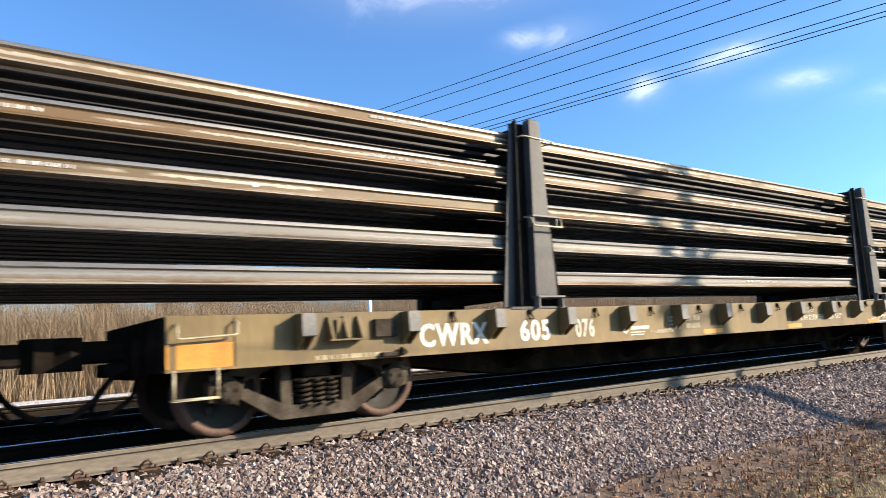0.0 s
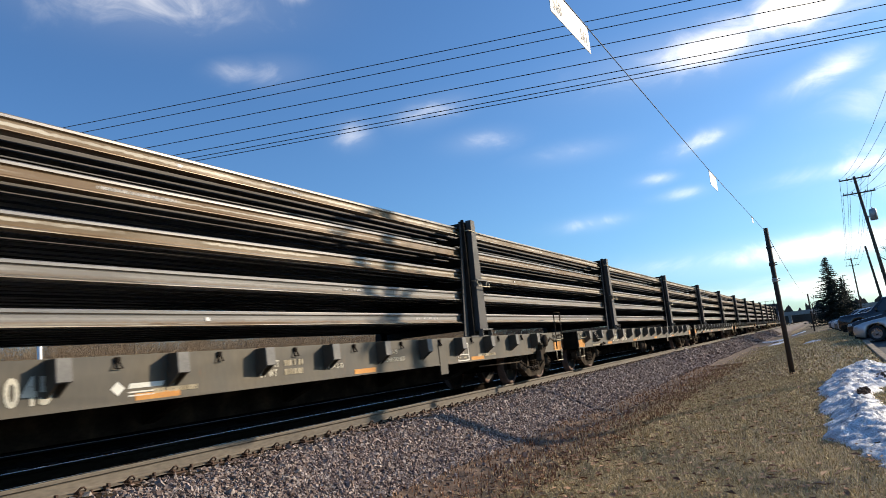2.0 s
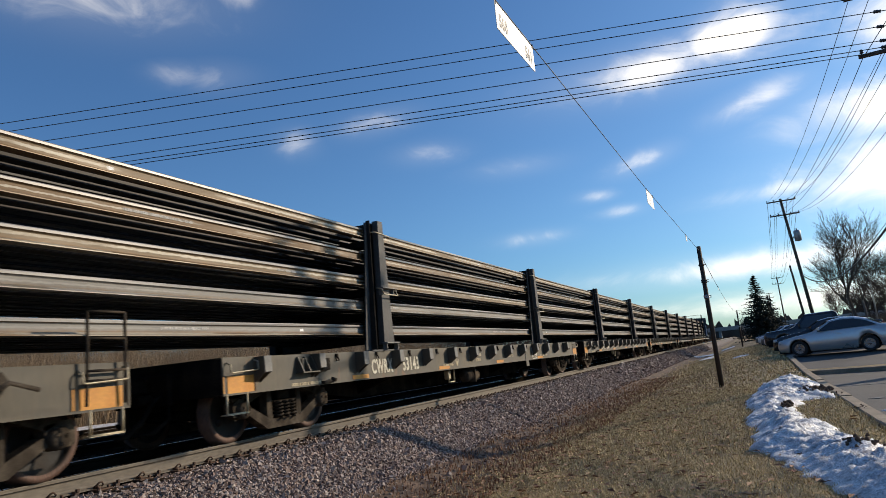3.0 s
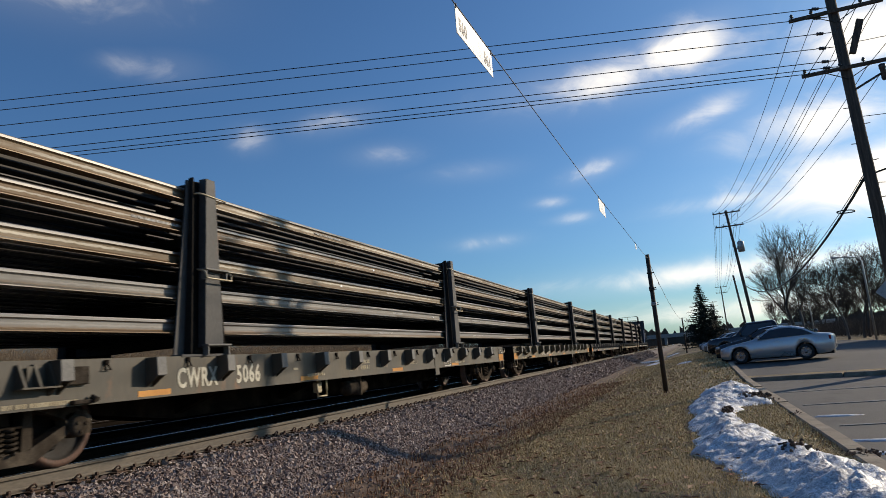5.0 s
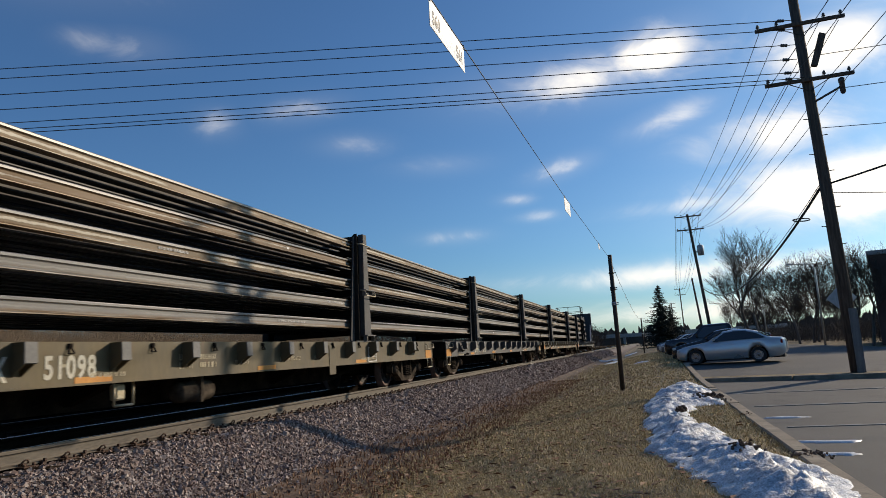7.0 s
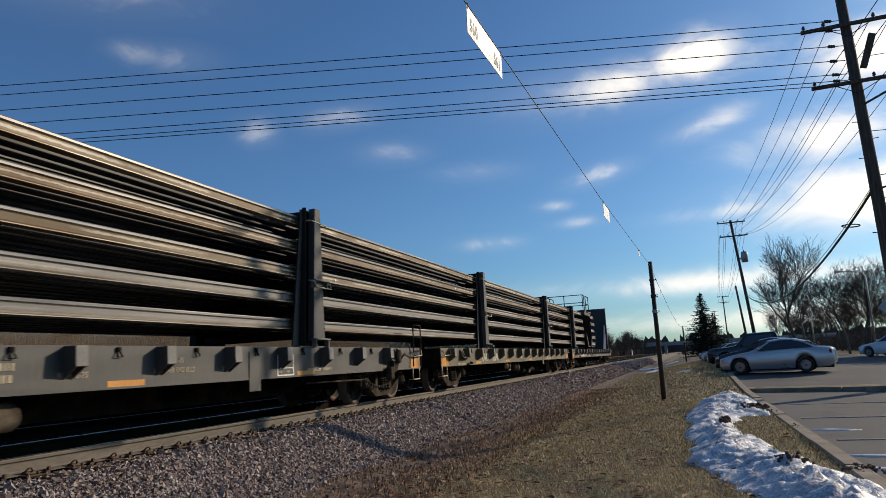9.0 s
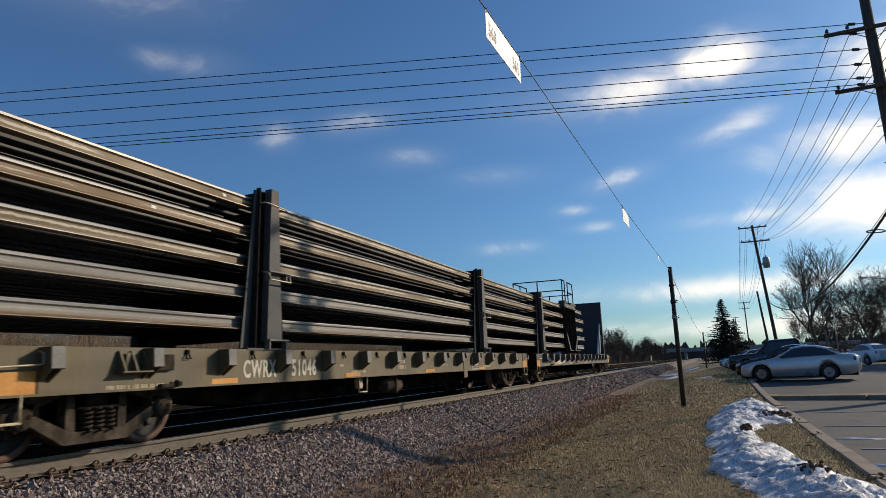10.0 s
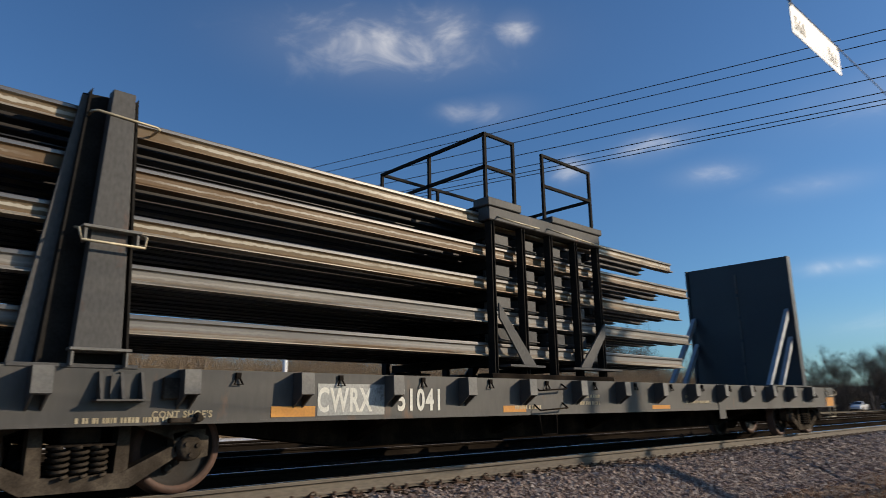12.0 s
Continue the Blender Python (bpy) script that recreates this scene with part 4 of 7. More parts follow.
def flatcar(n, paint, mark, number, digit_mat, last=False, brake=True, extra="tank"):
    L = 1.045 if last else K
    car = empty("flatcar", CX, FRONT0 + n * PITCH + (0.43 if n <= 0 else 0.0), 0)
    if n == 0:
        car.scale.y = 0.978              # the oldest car is a little shorter
    tone = {"yellow": "olive-yellow", "olive": "dull olive", "grey": "grey-olive", "dark": "dirty dark grey"}[paint]
    tagged(car, "weathered %s rail-carrying flatcar %s %s" % (tone, mark, number) if number else "weathered %s rail-carrying flatcar" % tone, "freight wagon", "cars of the rail train")
    P = M_SILL[paint]
    for s in (1, -1):
        m = pose(s * HALF, 0, 0) if s > 0 else Matrix.Translation((-HALF, CAR_L, 0)) @ pose(0, 0, 0, 0, 0, 180)
        put("side_sill", "side_sill_" + paint, side_sill, P, car, m)
        k = 0
        while k < (15 if n == 0 or last else 14):
            y = 0.05 + 1.245 * (k + 1) if n == 0 else ((1.08 if last else 0.5 if n == 1 else 0.6) + 1.14 * k) * L
            if y > CAR_L - 0.75:
                break
            mm = pose(s * HALF, y, 0, 0, 0, 0 if s > 0 else 180)
            put("stake_pocket", "stake_pocket_" + paint, stake_pocket, [P, M_POCKET], car, mm)
            if k > 0 and s > 0:
                put("tie_ring", "tie_ring", tie_ring, M_UNDER, car, pose(HALF, y + (0.45 if last else 0.57) * K, 0))
            k += 1
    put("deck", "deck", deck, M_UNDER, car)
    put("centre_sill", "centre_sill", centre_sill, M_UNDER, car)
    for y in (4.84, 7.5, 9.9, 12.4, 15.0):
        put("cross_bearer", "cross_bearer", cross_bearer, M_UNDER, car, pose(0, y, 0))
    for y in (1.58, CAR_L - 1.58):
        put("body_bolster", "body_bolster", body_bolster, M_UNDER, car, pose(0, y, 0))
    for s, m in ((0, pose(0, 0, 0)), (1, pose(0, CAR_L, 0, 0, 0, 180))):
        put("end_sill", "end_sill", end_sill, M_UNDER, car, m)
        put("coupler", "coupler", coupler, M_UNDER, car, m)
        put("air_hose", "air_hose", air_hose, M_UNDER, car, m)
    front, back = pose(HALF, 0, 0), Matrix.Translation((HALF, CAR_L, 0)) @ Matrix.Diagonal((1, -1, 1, 1))
    put("orange_plate", "orange_end", orange_end, M_ORANGE, car, front, "faded orange reflective plate")
    put("grab_iron", "grab_iron", grab_iron, M_BAR, car, front)
    put("step", "stirrup", stirrup, M_BAR, car, front)
    put("orange_plate", "orange_end", orange_end, M_ORANGE, car, pose(HALF, CAR_L - 0.69, 0), "faded orange reflective plate")
    put("step", "stirrup", stirrup, M_BAR, car, pose(HALF, CAR_L - 0.55, 0))
    put("grab_iron", "grab_iron", grab_iron, M_BAR, car, pose(HALF, CAR_L - 0.7, 0))
    put("jack_bracket", "jack_bracket_" + paint, jack_bracket, P, car, pose(HALF, 1.58, 0))
    put("jack_bracket", "jack_bracket_" + paint, jack_bracket, P, car, pose(HALF, CAR_L - 1.9, 0))
    put("card_board", "card_board", card_board, M_TRUCK, car, pose(HALF, 2.12, 0))
    put("bracket", "pipe_bracket", pipe_bracket, M_TRUCK, car, pose(HALF, 2.33, 0))
    if n != 0:
        put("hang_plate", "hang_plate_" + paint, hang_plate, P, car, pose(HALF, 11.41 * K, 0))
    if extra == "tank":
        put("reservoir", "reservoir", reservoir, M_TRUCK, car, pose(0, 7.95 * K, 0), "dusty air reservoir")
        put("valve", "valve_frame", valve_frame, M_BAR, car, pose(0, 6.6 * K, 0))
    truck(car, 1.58)
    truck(car, CAR_L - 1.58)
    if brake:
        put("ladder", "ladder", ladder, M_TRUCK, car, pose(HALF, CAR_L - 0.56, 0))
        put("hand_brake", "hand_brake", hand_brake, M_TRUCK, car, pose(HALF, CAR_L - 1.8, 0))
        put("brake_chain", "brake_chain", brake_chain, M_TRUCK, car, pose(HALF - 0.05, CAR_L - 1.85, 0))
    # writing
    if mark:
        letters(mark, 0.345, M_WHITE if last or paint == "yellow" else M_CREAM, car, L * (3.58 if last else 4.38 if n == 4 else 3.28 if n >= 2 else 3.41 if n == 1 else 2.36), 0.735, stretch=0.63 if last else 0.69 if n >= 1 else 0.88, label="pale stencilled letters")
    if number:
        a, b = (number[:3], number[3:]) if paint == "yellow" else (number, "")
        letters(a, 0.345, M_WHITE if paint == "yellow" or last else M_CREAM, car, L * (4.62 if last else 5.44 if n == 4 else 4.32 if n >= 2 else 4.44 if n == 1 else 3.69), 0.735, stretch=0.96 if paint == "yellow" else 0.75, label="pale stencilled numerals")
        if b:
            letters(b, 0.325, M_CREAM, car, 5.27, 0.74, stretch=0.71, label="faded stencilled numerals")
    bars(car, [(1.44, 0.665, 0.86, 0.045), (6.9, 0.72, 0.57, 0.05)], M_FADED, seed=n + 3)
    if not last:
        e = -0.95 if n == 0 else 0.0
        ink = M_CREAM if n in (0, 1) else M_FADED
        bars(car, [((7.72 + e) * K, 0.88, 0.38, 0.075), ((7.72 + e) * K, 0.765, 0.38, 0.075), (12.68 * K, 0.72, 0.86, 0.05)], M_FADED, seed=n + 11)
        letters("LD LMT", 0.115, ink, car, (7.33 + e) * K, 0.88, stretch=0.82)
        letters("LT WT", 0.115, ink, car, (7.33 + e) * K, 0.765, stretch=0.82)
        if n == 0:
            letters("BLT 10-73", 0.13, ink, car, 9.98 * K, 0.93, stretch=0.85)
            letters("LTH OVER END SILLS 56'7\"", 0.13, ink, car, 9.98 * K, 0.79, stretch=1.0)
            letters("COMP SHOES", 0.06, ink, car, 15.75 * K, 0.685, stretch=0.8)
        else:
            letters("NEW 2-75", 0.09, ink, car, 8.47 * K, 0.785, stretch=0.86)
            letters("BLT 1-75", 0.09, ink, car, 9.8 * K, 0.92, stretch=0.86)
            letters("LTH OVER END SILLS", 0.09, ink, car, 9.64 * K, 0.80, stretch=0.76)
            letters("56-7", 0.09, ink, car, 10.75 * K, 0.80, stretch=0.86)
        data_box(car, (13.03 if n in (0, 4) else 11.93) * K, 0.67)
        for y0, w in ((7.17, 0.49), (9.54, 0.44), (12.52, 0.49)) if n == 0 else ((2.72, 0.46), (5.8, 0.48), (9.03, 0.48), (12.42, 0.5)):
            flat_panel(car, "orange_strip", y0 * K, (y0 + w) * K, 0.665, 0.735, M_ORANGE, "faded orange strip")
        # maker's mark as plain shapes
        bm = bmesh.new()
        my = (5.41 if n == 0 else 5.56) * K
        if n < 2:
            prism(bm, [(my, 0.80), (my + 0.08, 0.87), (my + 0.16, 0.80), (my + 0.08, 0.73)], HALF + 0.003, HALF + 0.005, "x")
            prism(bm, [(my + 0.2, 0.79), (my + 0.22, 0.84), (my + 0.63, 0.84), (my + 0.61, 0.79)], HALF + 0.003, HALF + 0.005, "x")
            box(bm, HALF + 0.003, HALF + 0.005, my + 0.2, my + 0.52, 0.745, 0.76)
            box(bm, HALF + 0.003, HALF + 0.005, my + 0.2, my + 0.5, 0.71, 0.725)
            part("maker_mark", bm, M_WHITE if n == 1 else M_CREAM, car, "pale diamond and bar")
        elif n == 2:
            prism(bm, [(7.674, 0.98), (7.707, 0.98), (7.707, 0.74), (7.674, 0.74)], HALF + 0.003, HALF + 0.005, "x")
            prism(bm, [(7.575, 0.85), (7.607, 0.86), (7.690, 0.74), (7.674, 0.70)], HALF + 0.003, HALF + 0.005, "x")
            prism(bm, [(7.806, 0.85), (7.773, 0.86), (7.690, 0.74), (7.707, 0.70)], HALF + 0.003, HALF + 0.005, "x")
            part("arrow_mark", bm, M_FADED, car, "pale painted arrow pointing down")
        else:
            box(bm, HALF + 0.003, HALF + 0.005, 6.47, 6.61, 0.85, 0.885)
            part("maker_mark", bm, M_FADED, car, "small pale painted bar")
        if n == 0:
            bm = bmesh.new()
            ring = [(17.66 + r * math.sin(a), 0.96 + r * 1.1 * math.cos(a)) for r, a in [(r, k * math.pi / 9) for r in (0.085, 0.11) for k in range(18)]]
            vs = [bm.verts.new((HALF + 0.004, y, z)) for y, z in ring]
            for k in range(18):
                bm.faces.new((vs[k], vs[(k + 1) % 18], vs[18 + (k + 1) % 18], vs[18 + k]))
            box(bm, HALF + 0.003, HALF + 0.005, 17.70, 17.79, 1.05, 1.07)
            part("ring_mark", bm, M_WHITE, car, "white painted ring")
        stanchion(car, 4.79 if n == 0 else 4.53)
        stanchion(car, 15.17 if n == 0 else 15.06)
    return car


CARS = []
for n, paint, mark, number in ((-2, "grey", "", ""), (-1, "grey", "", ""), (0, "yellow", "CWRX", "605076"), (1, "grey", "CWRX", "51045"), (2, "grey", "CWRX", "53143"),
                               (3, "grey", "CWRX", "5066"), (4, "olive", "CWRX", "51098"), (5, "dark", "CWRX", "5311"), (6, "olive", "CWRX", "51046")):
    CARS.append(flatcar(n, paint, mark, number, None, brake=n in (1, 5), extra="tank" if n not in (0, 1) else ""))
last_car = flatcar(7, "dark", "CWRX", "51041", None, last=True, brake=False, extra="")
CARS.append(last_car)


# ---------------------------------------------------------------- last car: clamp rack, walkway, bulkhead
def last_fittings(car):
    stanchion(car, 1.56)
    rack = new("clamp_rack")
    rack.parent = car
    rack.scale.y = 1.05
    rack.scale.z, rack.location.z = 1.015, -0.017
    for s in (1, -1):
        mir = pose(0, 0, 0) if s > 0 else Matrix.Diagonal((-1, 1, 1, 1))
        for y in (6.34, 6.98, 7.62, 8.24, 8.84):
            o = put("rack_post", "rack_post", lambda bm: (box(bm, 1.12, 1.24, -0.035, -0.02, 1.15, 3.4), box(bm, 1.12, 1.24, 0.02, 0.035, 1.15, 3.4), box(bm, 1.12, 1.14, -0.02, 0.02, 1.15, 3.4)), M_BLACK, rack, mir @ pose(0, y, 0))
        put("brace", "rack_brace", lambda bm: prism(bm, [(6.38, 2.15), (6.38, 1.95), (6.85, 1.33), (7.1, 1.33)], 1.25, 1.28, "x"), M_STEEL, rack, mir, "grey diagonal steel brace")
        put("brace", "rack_brace_b", lambda bm: prism(bm, [(8.84, 2.05), (8.84, 1.85), (8.4, 1.33), (8.14, 1.33)], 1.25, 1.28, "x"), M_STEEL, rack, mir, "grey diagonal steel brace")
        put("foot", "rack_foot", lambda bm: (box(bm, 1.1, 1.36, 6.48, 7.2, 1.29, 1.32), box(bm, 1.1, 1.36, 7.86, 9.12, 1.29, 1.32)), M_STEEL, rack, mir)
        put("base", "rack_base", lambda bm: box(bm, 1.0, 1.28, 6.2, 9.0, 1.12, 1.2, 0.01), M_UNDER, rack, mir)
        put("top_rail", "rack_top", lambda bm: (box(bm, 1.05, 1.27, 6.24, 8.86, 3.32, 3.52, 0.012), box(bm, 1.0, 1.3, 6.2, 6.9, 3.52, 3.64, 0.01), box(bm, 1.0, 1.3, 7.6, 8.9, 3.52, 3.62, 0.01)), M_STEEL, rack, mir, "grey steel beam with rust stains")
        put("pull_bar", "rack_bar", lambda bm: (tube(bm, [(1.27, 6.4, 3.38), (1.36, 6.42, 3.34), (1.36, 7.2, 3.33), (1.27, 7.24, 3.36)], 0.012, 6), tube(bm, [(1.27, 7.5, 3.4), (1.36, 7.52, 3.36), (1.36, 8.9, 3.3), (1.27, 8.92, 3.34)], 0.012, 6)), M_BAR, rack, mir)
        for y in (6.55, 7.1, 7.75, 8.3):
            for z in TIERS[:4]:
                put("clamp_block", "clamp_block", lambda bm: (box(bm, 0.9, 1.11, -0.17, 0.17, 0.21, 0.40, 0.01), tube(bm, [(1.12, -0.3, 0.25), (1.13, 0.2, 0.24)], 0.008, 5)), M_STEEL, rack, mir @ pose(0, y + 0.08, z), "grey clamp block")
    for z in TIERS:
        put("cross_beam", "rack_cross", lambda bm: (box(bm, -1.1, 1.1, 6.4, 6.5, -0.12, -0.01), box(bm, -1.1, 1.1, 8.7, 8.8, -0.12, -0.01)), M_BLACK, rack, pose(0, 0, z))
    put("walkway", "rack_walk", lambda bm: [box(bm, -1.0, 1.0, 6.2 + 0.115 * k, 6.26 + 0.115 * k, 3.50, 3.54) for k in range(24)], M_BLACK, rack)
    # handrails above the rack
    rail_sets = [
        ("handrail", [[(1.2, 6.26, 3.6), (1.2, 6.26, 4.62)], [(1.2, 6.86, 3.6), (1.2, 6.86, 4.62)], [(1.2, 6.26, 4.62), (1.2, 6.86, 4.62)], [(1.2, 6.26, 4.12), (1.2, 6.86, 4.12)]]),
        ("handrail", [[(1.2, 7.54, 3.6), (1.2, 7.54, 4.62)], [(1.2, 8.76, 3.6), (1.2, 8.76, 4.62)], [(1.2, 7.54, 4.62), (1.2, 8.76, 4.62)], [(1.2, 7.54, 4.12), (1.2, 8.76, 4.12)]]),
        ("handrail", [[(1.2, 6.26, 4.62), (-1.2, 6.26, 4.62)], [(1.2, 6.26, 4.12), (-1.2, 6.26, 4.12)], [(0.0, 6.26, 3.6), (0.0, 6.26, 4.62)], [(-1.2, 6.26, 3.6), (-1.2, 6.26, 4.62)]]),
        ("handrail", [[(1.2, 8.76, 4.12), (-1.2, 8.76, 4.12)], [(0.0, 8.76, 3.6), (0.0, 8.76, 4.12)], [(-1.2, 8.76, 3.6), (-1.2, 8.76, 4.62)]]),
        ("handrail", [[(-1.2, 6.26, 4.62), (-1.2, 8.76, 4.62)], [(-1.2, 6.26, 4.12), (-1.2, 8.76, 4.12)], [(-1.2, 7.5, 3.6), (-1.2, 7.5, 4.62)]]),
    ]
    for name, runs in rail_sets:
        bm = bmesh.new()
        for run in runs:
            a, b = Vector(run[0]), Vector(run[1])
            box(bm, min(a.x, b.x) - 0.022, max(a.x, b.x) + 0.022, min(a.y, b.y) - 0.022, max(a.y, b.y) + 0.022, min(a.z, b.z) - 0.022, max(a.z, b.z) + 0.022)
        part(name, bm, M_BLACK, rack, "black square-tube handrail")
    # bulkhead across the rear
    bk = new("bulkhead")
    bk.parent = car
    bk.scale.y = 1.12
    put("panel", "bulkhead_panel", lambda bm: box(bm, -1.34, 1.34, 15.74, 15.80, 1.14, 4.4, 0.01), M_BULK, bk, None, "near-black steel plate")
    put("seam", "bulkhead_seam", lambda bm: [box(bm, -0.03, 0.03, 15.725, 15.74, 1.2 + 0.6 * k, 1.72 + 0.6 * k) for k in range(5)], M_STEEL, bk)
    for s in (1, -1):
        put("edge_angle", "bulkhead_edge%d" % s, lambda bm: (box(bm, s * 1.34 - 0.03, s * 1.34 + 0.03, 15.70, 15.9, 1.14, 4.4), ), M_BULK, bk)
        put("prop", "bulkhead_prop%d" % s, lambda bm: (prism(bm, [(14.14, 1.16), (14.26, 1.16), (15.70, 2.9), (15.66, 3.06)], s * 1.22 - 0.05, s * 1.22 + 0.05, "x"), prism(bm, [(14.78, 1.16), (14.9, 1.16), (15.70, 2.2), (15.68, 2.36)], s * 1.22 - 0.05, s * 1.22 + 0.05, "x")), M_GALV, bk, None, "pale grey steel prop")
    put("sill_plate", "bulkhead_sill", lambda bm: box(bm, -1.36, 1.36, 14.05, 16.2, 1.13, 1.16), M_STEEL, bk)
    for k in range(3):
        flat_panel(car, "orange_strip", (3.21, 6.66, 10.5)[k], (3.72, 7.13, 11.1)[k], 0.685, 0.79 - 0.02 * k, M_ORANGE, "faded orange strip")
    flat_panel(car, "paint_patch", 3.75, 4.64, 0.69, 1.02, M_PATCH, "pale overpainted patch", x=HALF + 0.0008)
    bars(car, [(8.4, 0.87, 0.52, 0.05), (8.4, 0.77, 0.52, 0.05), (11.7, 0.87, 0.4, 0.05), (11.7, 0.77, 1.0, 0.05), (5.86, 0.82, 0.15, 0.05)], M_FADED, seed=77)
    letters("CONT SHOE'S", 0.085, M_FADED, car, 2.05, 0.70, name="lettering", stretch=0.92)
    put("side_step", "side_step", lambda bm: (tube(bm, [(HALF, 7.41, 0.66), (HALF + 0.02, 7.44, 0.37), (HALF + 0.02, 7.78, 0.37), (HALF, 7.81, 0.66)], 0.012, 6),
                                              tube(bm, [(HALF, 7.32, 1.04), (HALF + 0.1, 7.32, 0.97), (HALF + 0.1, 7.96, 1.0), (HALF, 7.96, 1.07)], 0.012, 6),
                                              tube(bm, [(HALF, 7.32, 0.78), (HALF + 0.1, 7.32, 0.70), (HALF + 0.1, 7.96, 0.73), (HALF, 7.96, 0.80)], 0.012, 6)), M_UNDER, car)


M_BULK = surf("near_black_bulkhead_plate", [(0.012, 0.016, 0.022), (0.02, 0.025, 0.032)], 1.5, 0.5, 0.1, bump=0.001)
M_PATCH = surf("pale_grey_overpaint", [(0.30, 0.30, 0.28), (0.45, 0.45, 0.42)], 3, 0.7, spots=((0.14, 0.135, 0.12), 4, 0.55, 0.68))
last_fittings(last_car)

# ---------------------------------------------------------------- the load: strings of new rail
M_CHALK = surf("pale_crayon_marks", [(0.4, 0.38, 0.35), (0.6, 0.58, 0.55)], 20, 0.8, fine=0.4)
LOAD = []
LOAD_Y0 = FRONT0 - 2 * PITCH + 2.0
NUM_ACROSS = 8
rnd = random.Random(4)
for t, z in enumerate(TIERS):
    for k in range(NUM_ACROSS):
        lx = 1.05 - k * 0.28
        if t == 4 and k in (3, 6):
            continue
        end = FRONT0 + 7 * PITCH + 12.3 + rnd.uniform(-0.25, 0.35) - (0.5 if t == 4 else 0.0) - 0.12 * k
        bm = bmesh.new()
        near = k == 0
        long_rail(bm, 0.0, 0.0, LOAD_Y0, end, 1.5 if k < 3 else 4.0, 0.02 if k < 4 else 0.03, t * 7.3 + k * 1.7, (6, 7, 8, 9, 10, 11, 12), near)
        # rows behind the near one take the shade-dark pair
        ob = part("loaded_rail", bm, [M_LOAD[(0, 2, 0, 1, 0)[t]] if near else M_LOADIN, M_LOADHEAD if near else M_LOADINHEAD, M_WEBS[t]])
        ob.location = (CX + lx, 0, 1.13 + (z - 1.13) * RISE)
        tagged(ob, "new brown steel rail string with flaking mill scale, carried on rollers", "rail", "load of rail strings")
        LOAD.append(ob)
        if near:
            # white paper tags and crayon marks on the web
            for j in range(9):
                bm = bmesh.new()
                w = rnd.uniform(0.05, 0.09)
                yy = LOAD_Y0 + 30 + j * 17.3 + rnd.uniform(-6, 6)
                box(bm, 0.0125, 0.0145, yy, yy + w, 0.065, 0.105)
                part("tag", bm, M_TAG, ob, "white paper tag")
            bars(ob, [(LOAD_Y0 + 22 + j * 12.7 + rnd.uniform(-5, 5), 0.075, rnd.uniform(0.5, 1.1), 0.035) for j in range(10)], M_CHALK, "crayon_line", x=0.0125, seed=t + 50)

# ---------------------------------------------------------------- beside the line: car park, kerb, island
def lot():
    ys = [-60, -30, -12] + list(np.arange(-6, 60, 2.0)) + [70, 90, 120]
    xs = [0.0, 0.15, 1, 2.5, 5, 8, 11.0]
    verts, faces = [], []
    for y in ys:
        for x in xs:
            u = kerb_x(max(-6, min(y, 60))) + 0.1 + x
            verts.append((u, y, lot_z(y) + 0.01 * noise.noise((u * 0.4, y * 0.4, 2.0))))
    n = len(xs)
    for j in range(len(ys) - 1):
        for i in range(n - 1):
            faces.append((j * n + i, j * n + i + 1, (j + 1) * n + i + 1, (j + 1) * n + i))
    me = bpy.data.meshes.new("car_park")
    me.from_pydata(verts, [], faces)
    me.materials.append(M_ASPHALT)
    for p in me.polygons:
        p.use_smooth = True
    tagged(new("car_park", me), "worn grey asphalt car park with faded bay lines", "car park", "", "structure")


lot()


def kerb():
    k = tagged(empty("kerb"), "stained concrete kerb between turf and car park", "kerb", "", "structure")
    y = -6.0
    rnd = random.Random(8)
    while y < 29:
        ln = rnd.uniform(1.9, 3.1)
        bm = bmesh.new()
        for_pts = [(-0.11, -0.3), (0.115, -0.3), (0.105, 0.09), (0.08, 0.135), (-0.09, 0.135), (-0.11, 0.115)]
        prism(bm, for_pts, 0.008, ln - 0.008, "y")
        o = part("kerb_stone", bm, M_KERB, k)
        a = math.degrees(math.atan2(-(kerb_x(y + ln) - kerb_x(y)), ln))
        o.matrix_basis = pose(kerb_x(y), y, lot_z(y) + rnd.uniform(-0.012, 0.01), math.degrees(math.atan2(lot_z(y + ln) - lot_z(y), ln)), 0, a)
        y += ln
    return k


kerb()


def island():
    isl = tagged(empty("traffic_island"), "low kerbed island of dead turf in the car park", "traffic island", "", "structure")
    for a, b in ((0.78, 4.0), (4.04, 8.0), (8.04, 11.4)):
        ya, yb = 23.3 - 0.25 * (a - 0.9), 23.3 - 0.25 * (b - 0.9)
        z = lot_z(22.5)
        bm = bmesh.new()
        box(bm, 0, math.hypot(b - a, yb - ya), -0.08, 0.08, -0.1, 0.13, 0.015)
        part("kerb_stone", bm, M_KERB, isl).matrix_basis = pose(a, ya, z, 0, 0, math.degrees(math.atan2(yb - ya, b - a)))
        bm = bmesh.new()
        box(bm, 0, math.hypot(b - a, yb - ya), 0.09, 1.3, -0.1, 0.11)
        part("turf", bm, M_SOIL, isl).matrix_basis = pose(a, ya, z, 0, 0, math.degrees(math.atan2(yb - ya, b - a)))


island()


def paint_lines():
    rnd = random.Random(3)
    for k, y in enumerate((11.6, 15.0, 18.4)):
        bm = bmesh.new()
        x0 = kerb_x(y) + 0.4
        prism(bm, [(x0, y - 0.04), (x0 + 5.2, y + 0.16), (x0 + 5.2, y + 0.24), (x0, y + 0.04)], lot_z(y) - 0.01, lot_z(y) + 0.013, "z")
        tagged(part("bay_line", bm, M_LINE), "worn pale painted bay line on asphalt", "painted line", "bay lines", "structure")


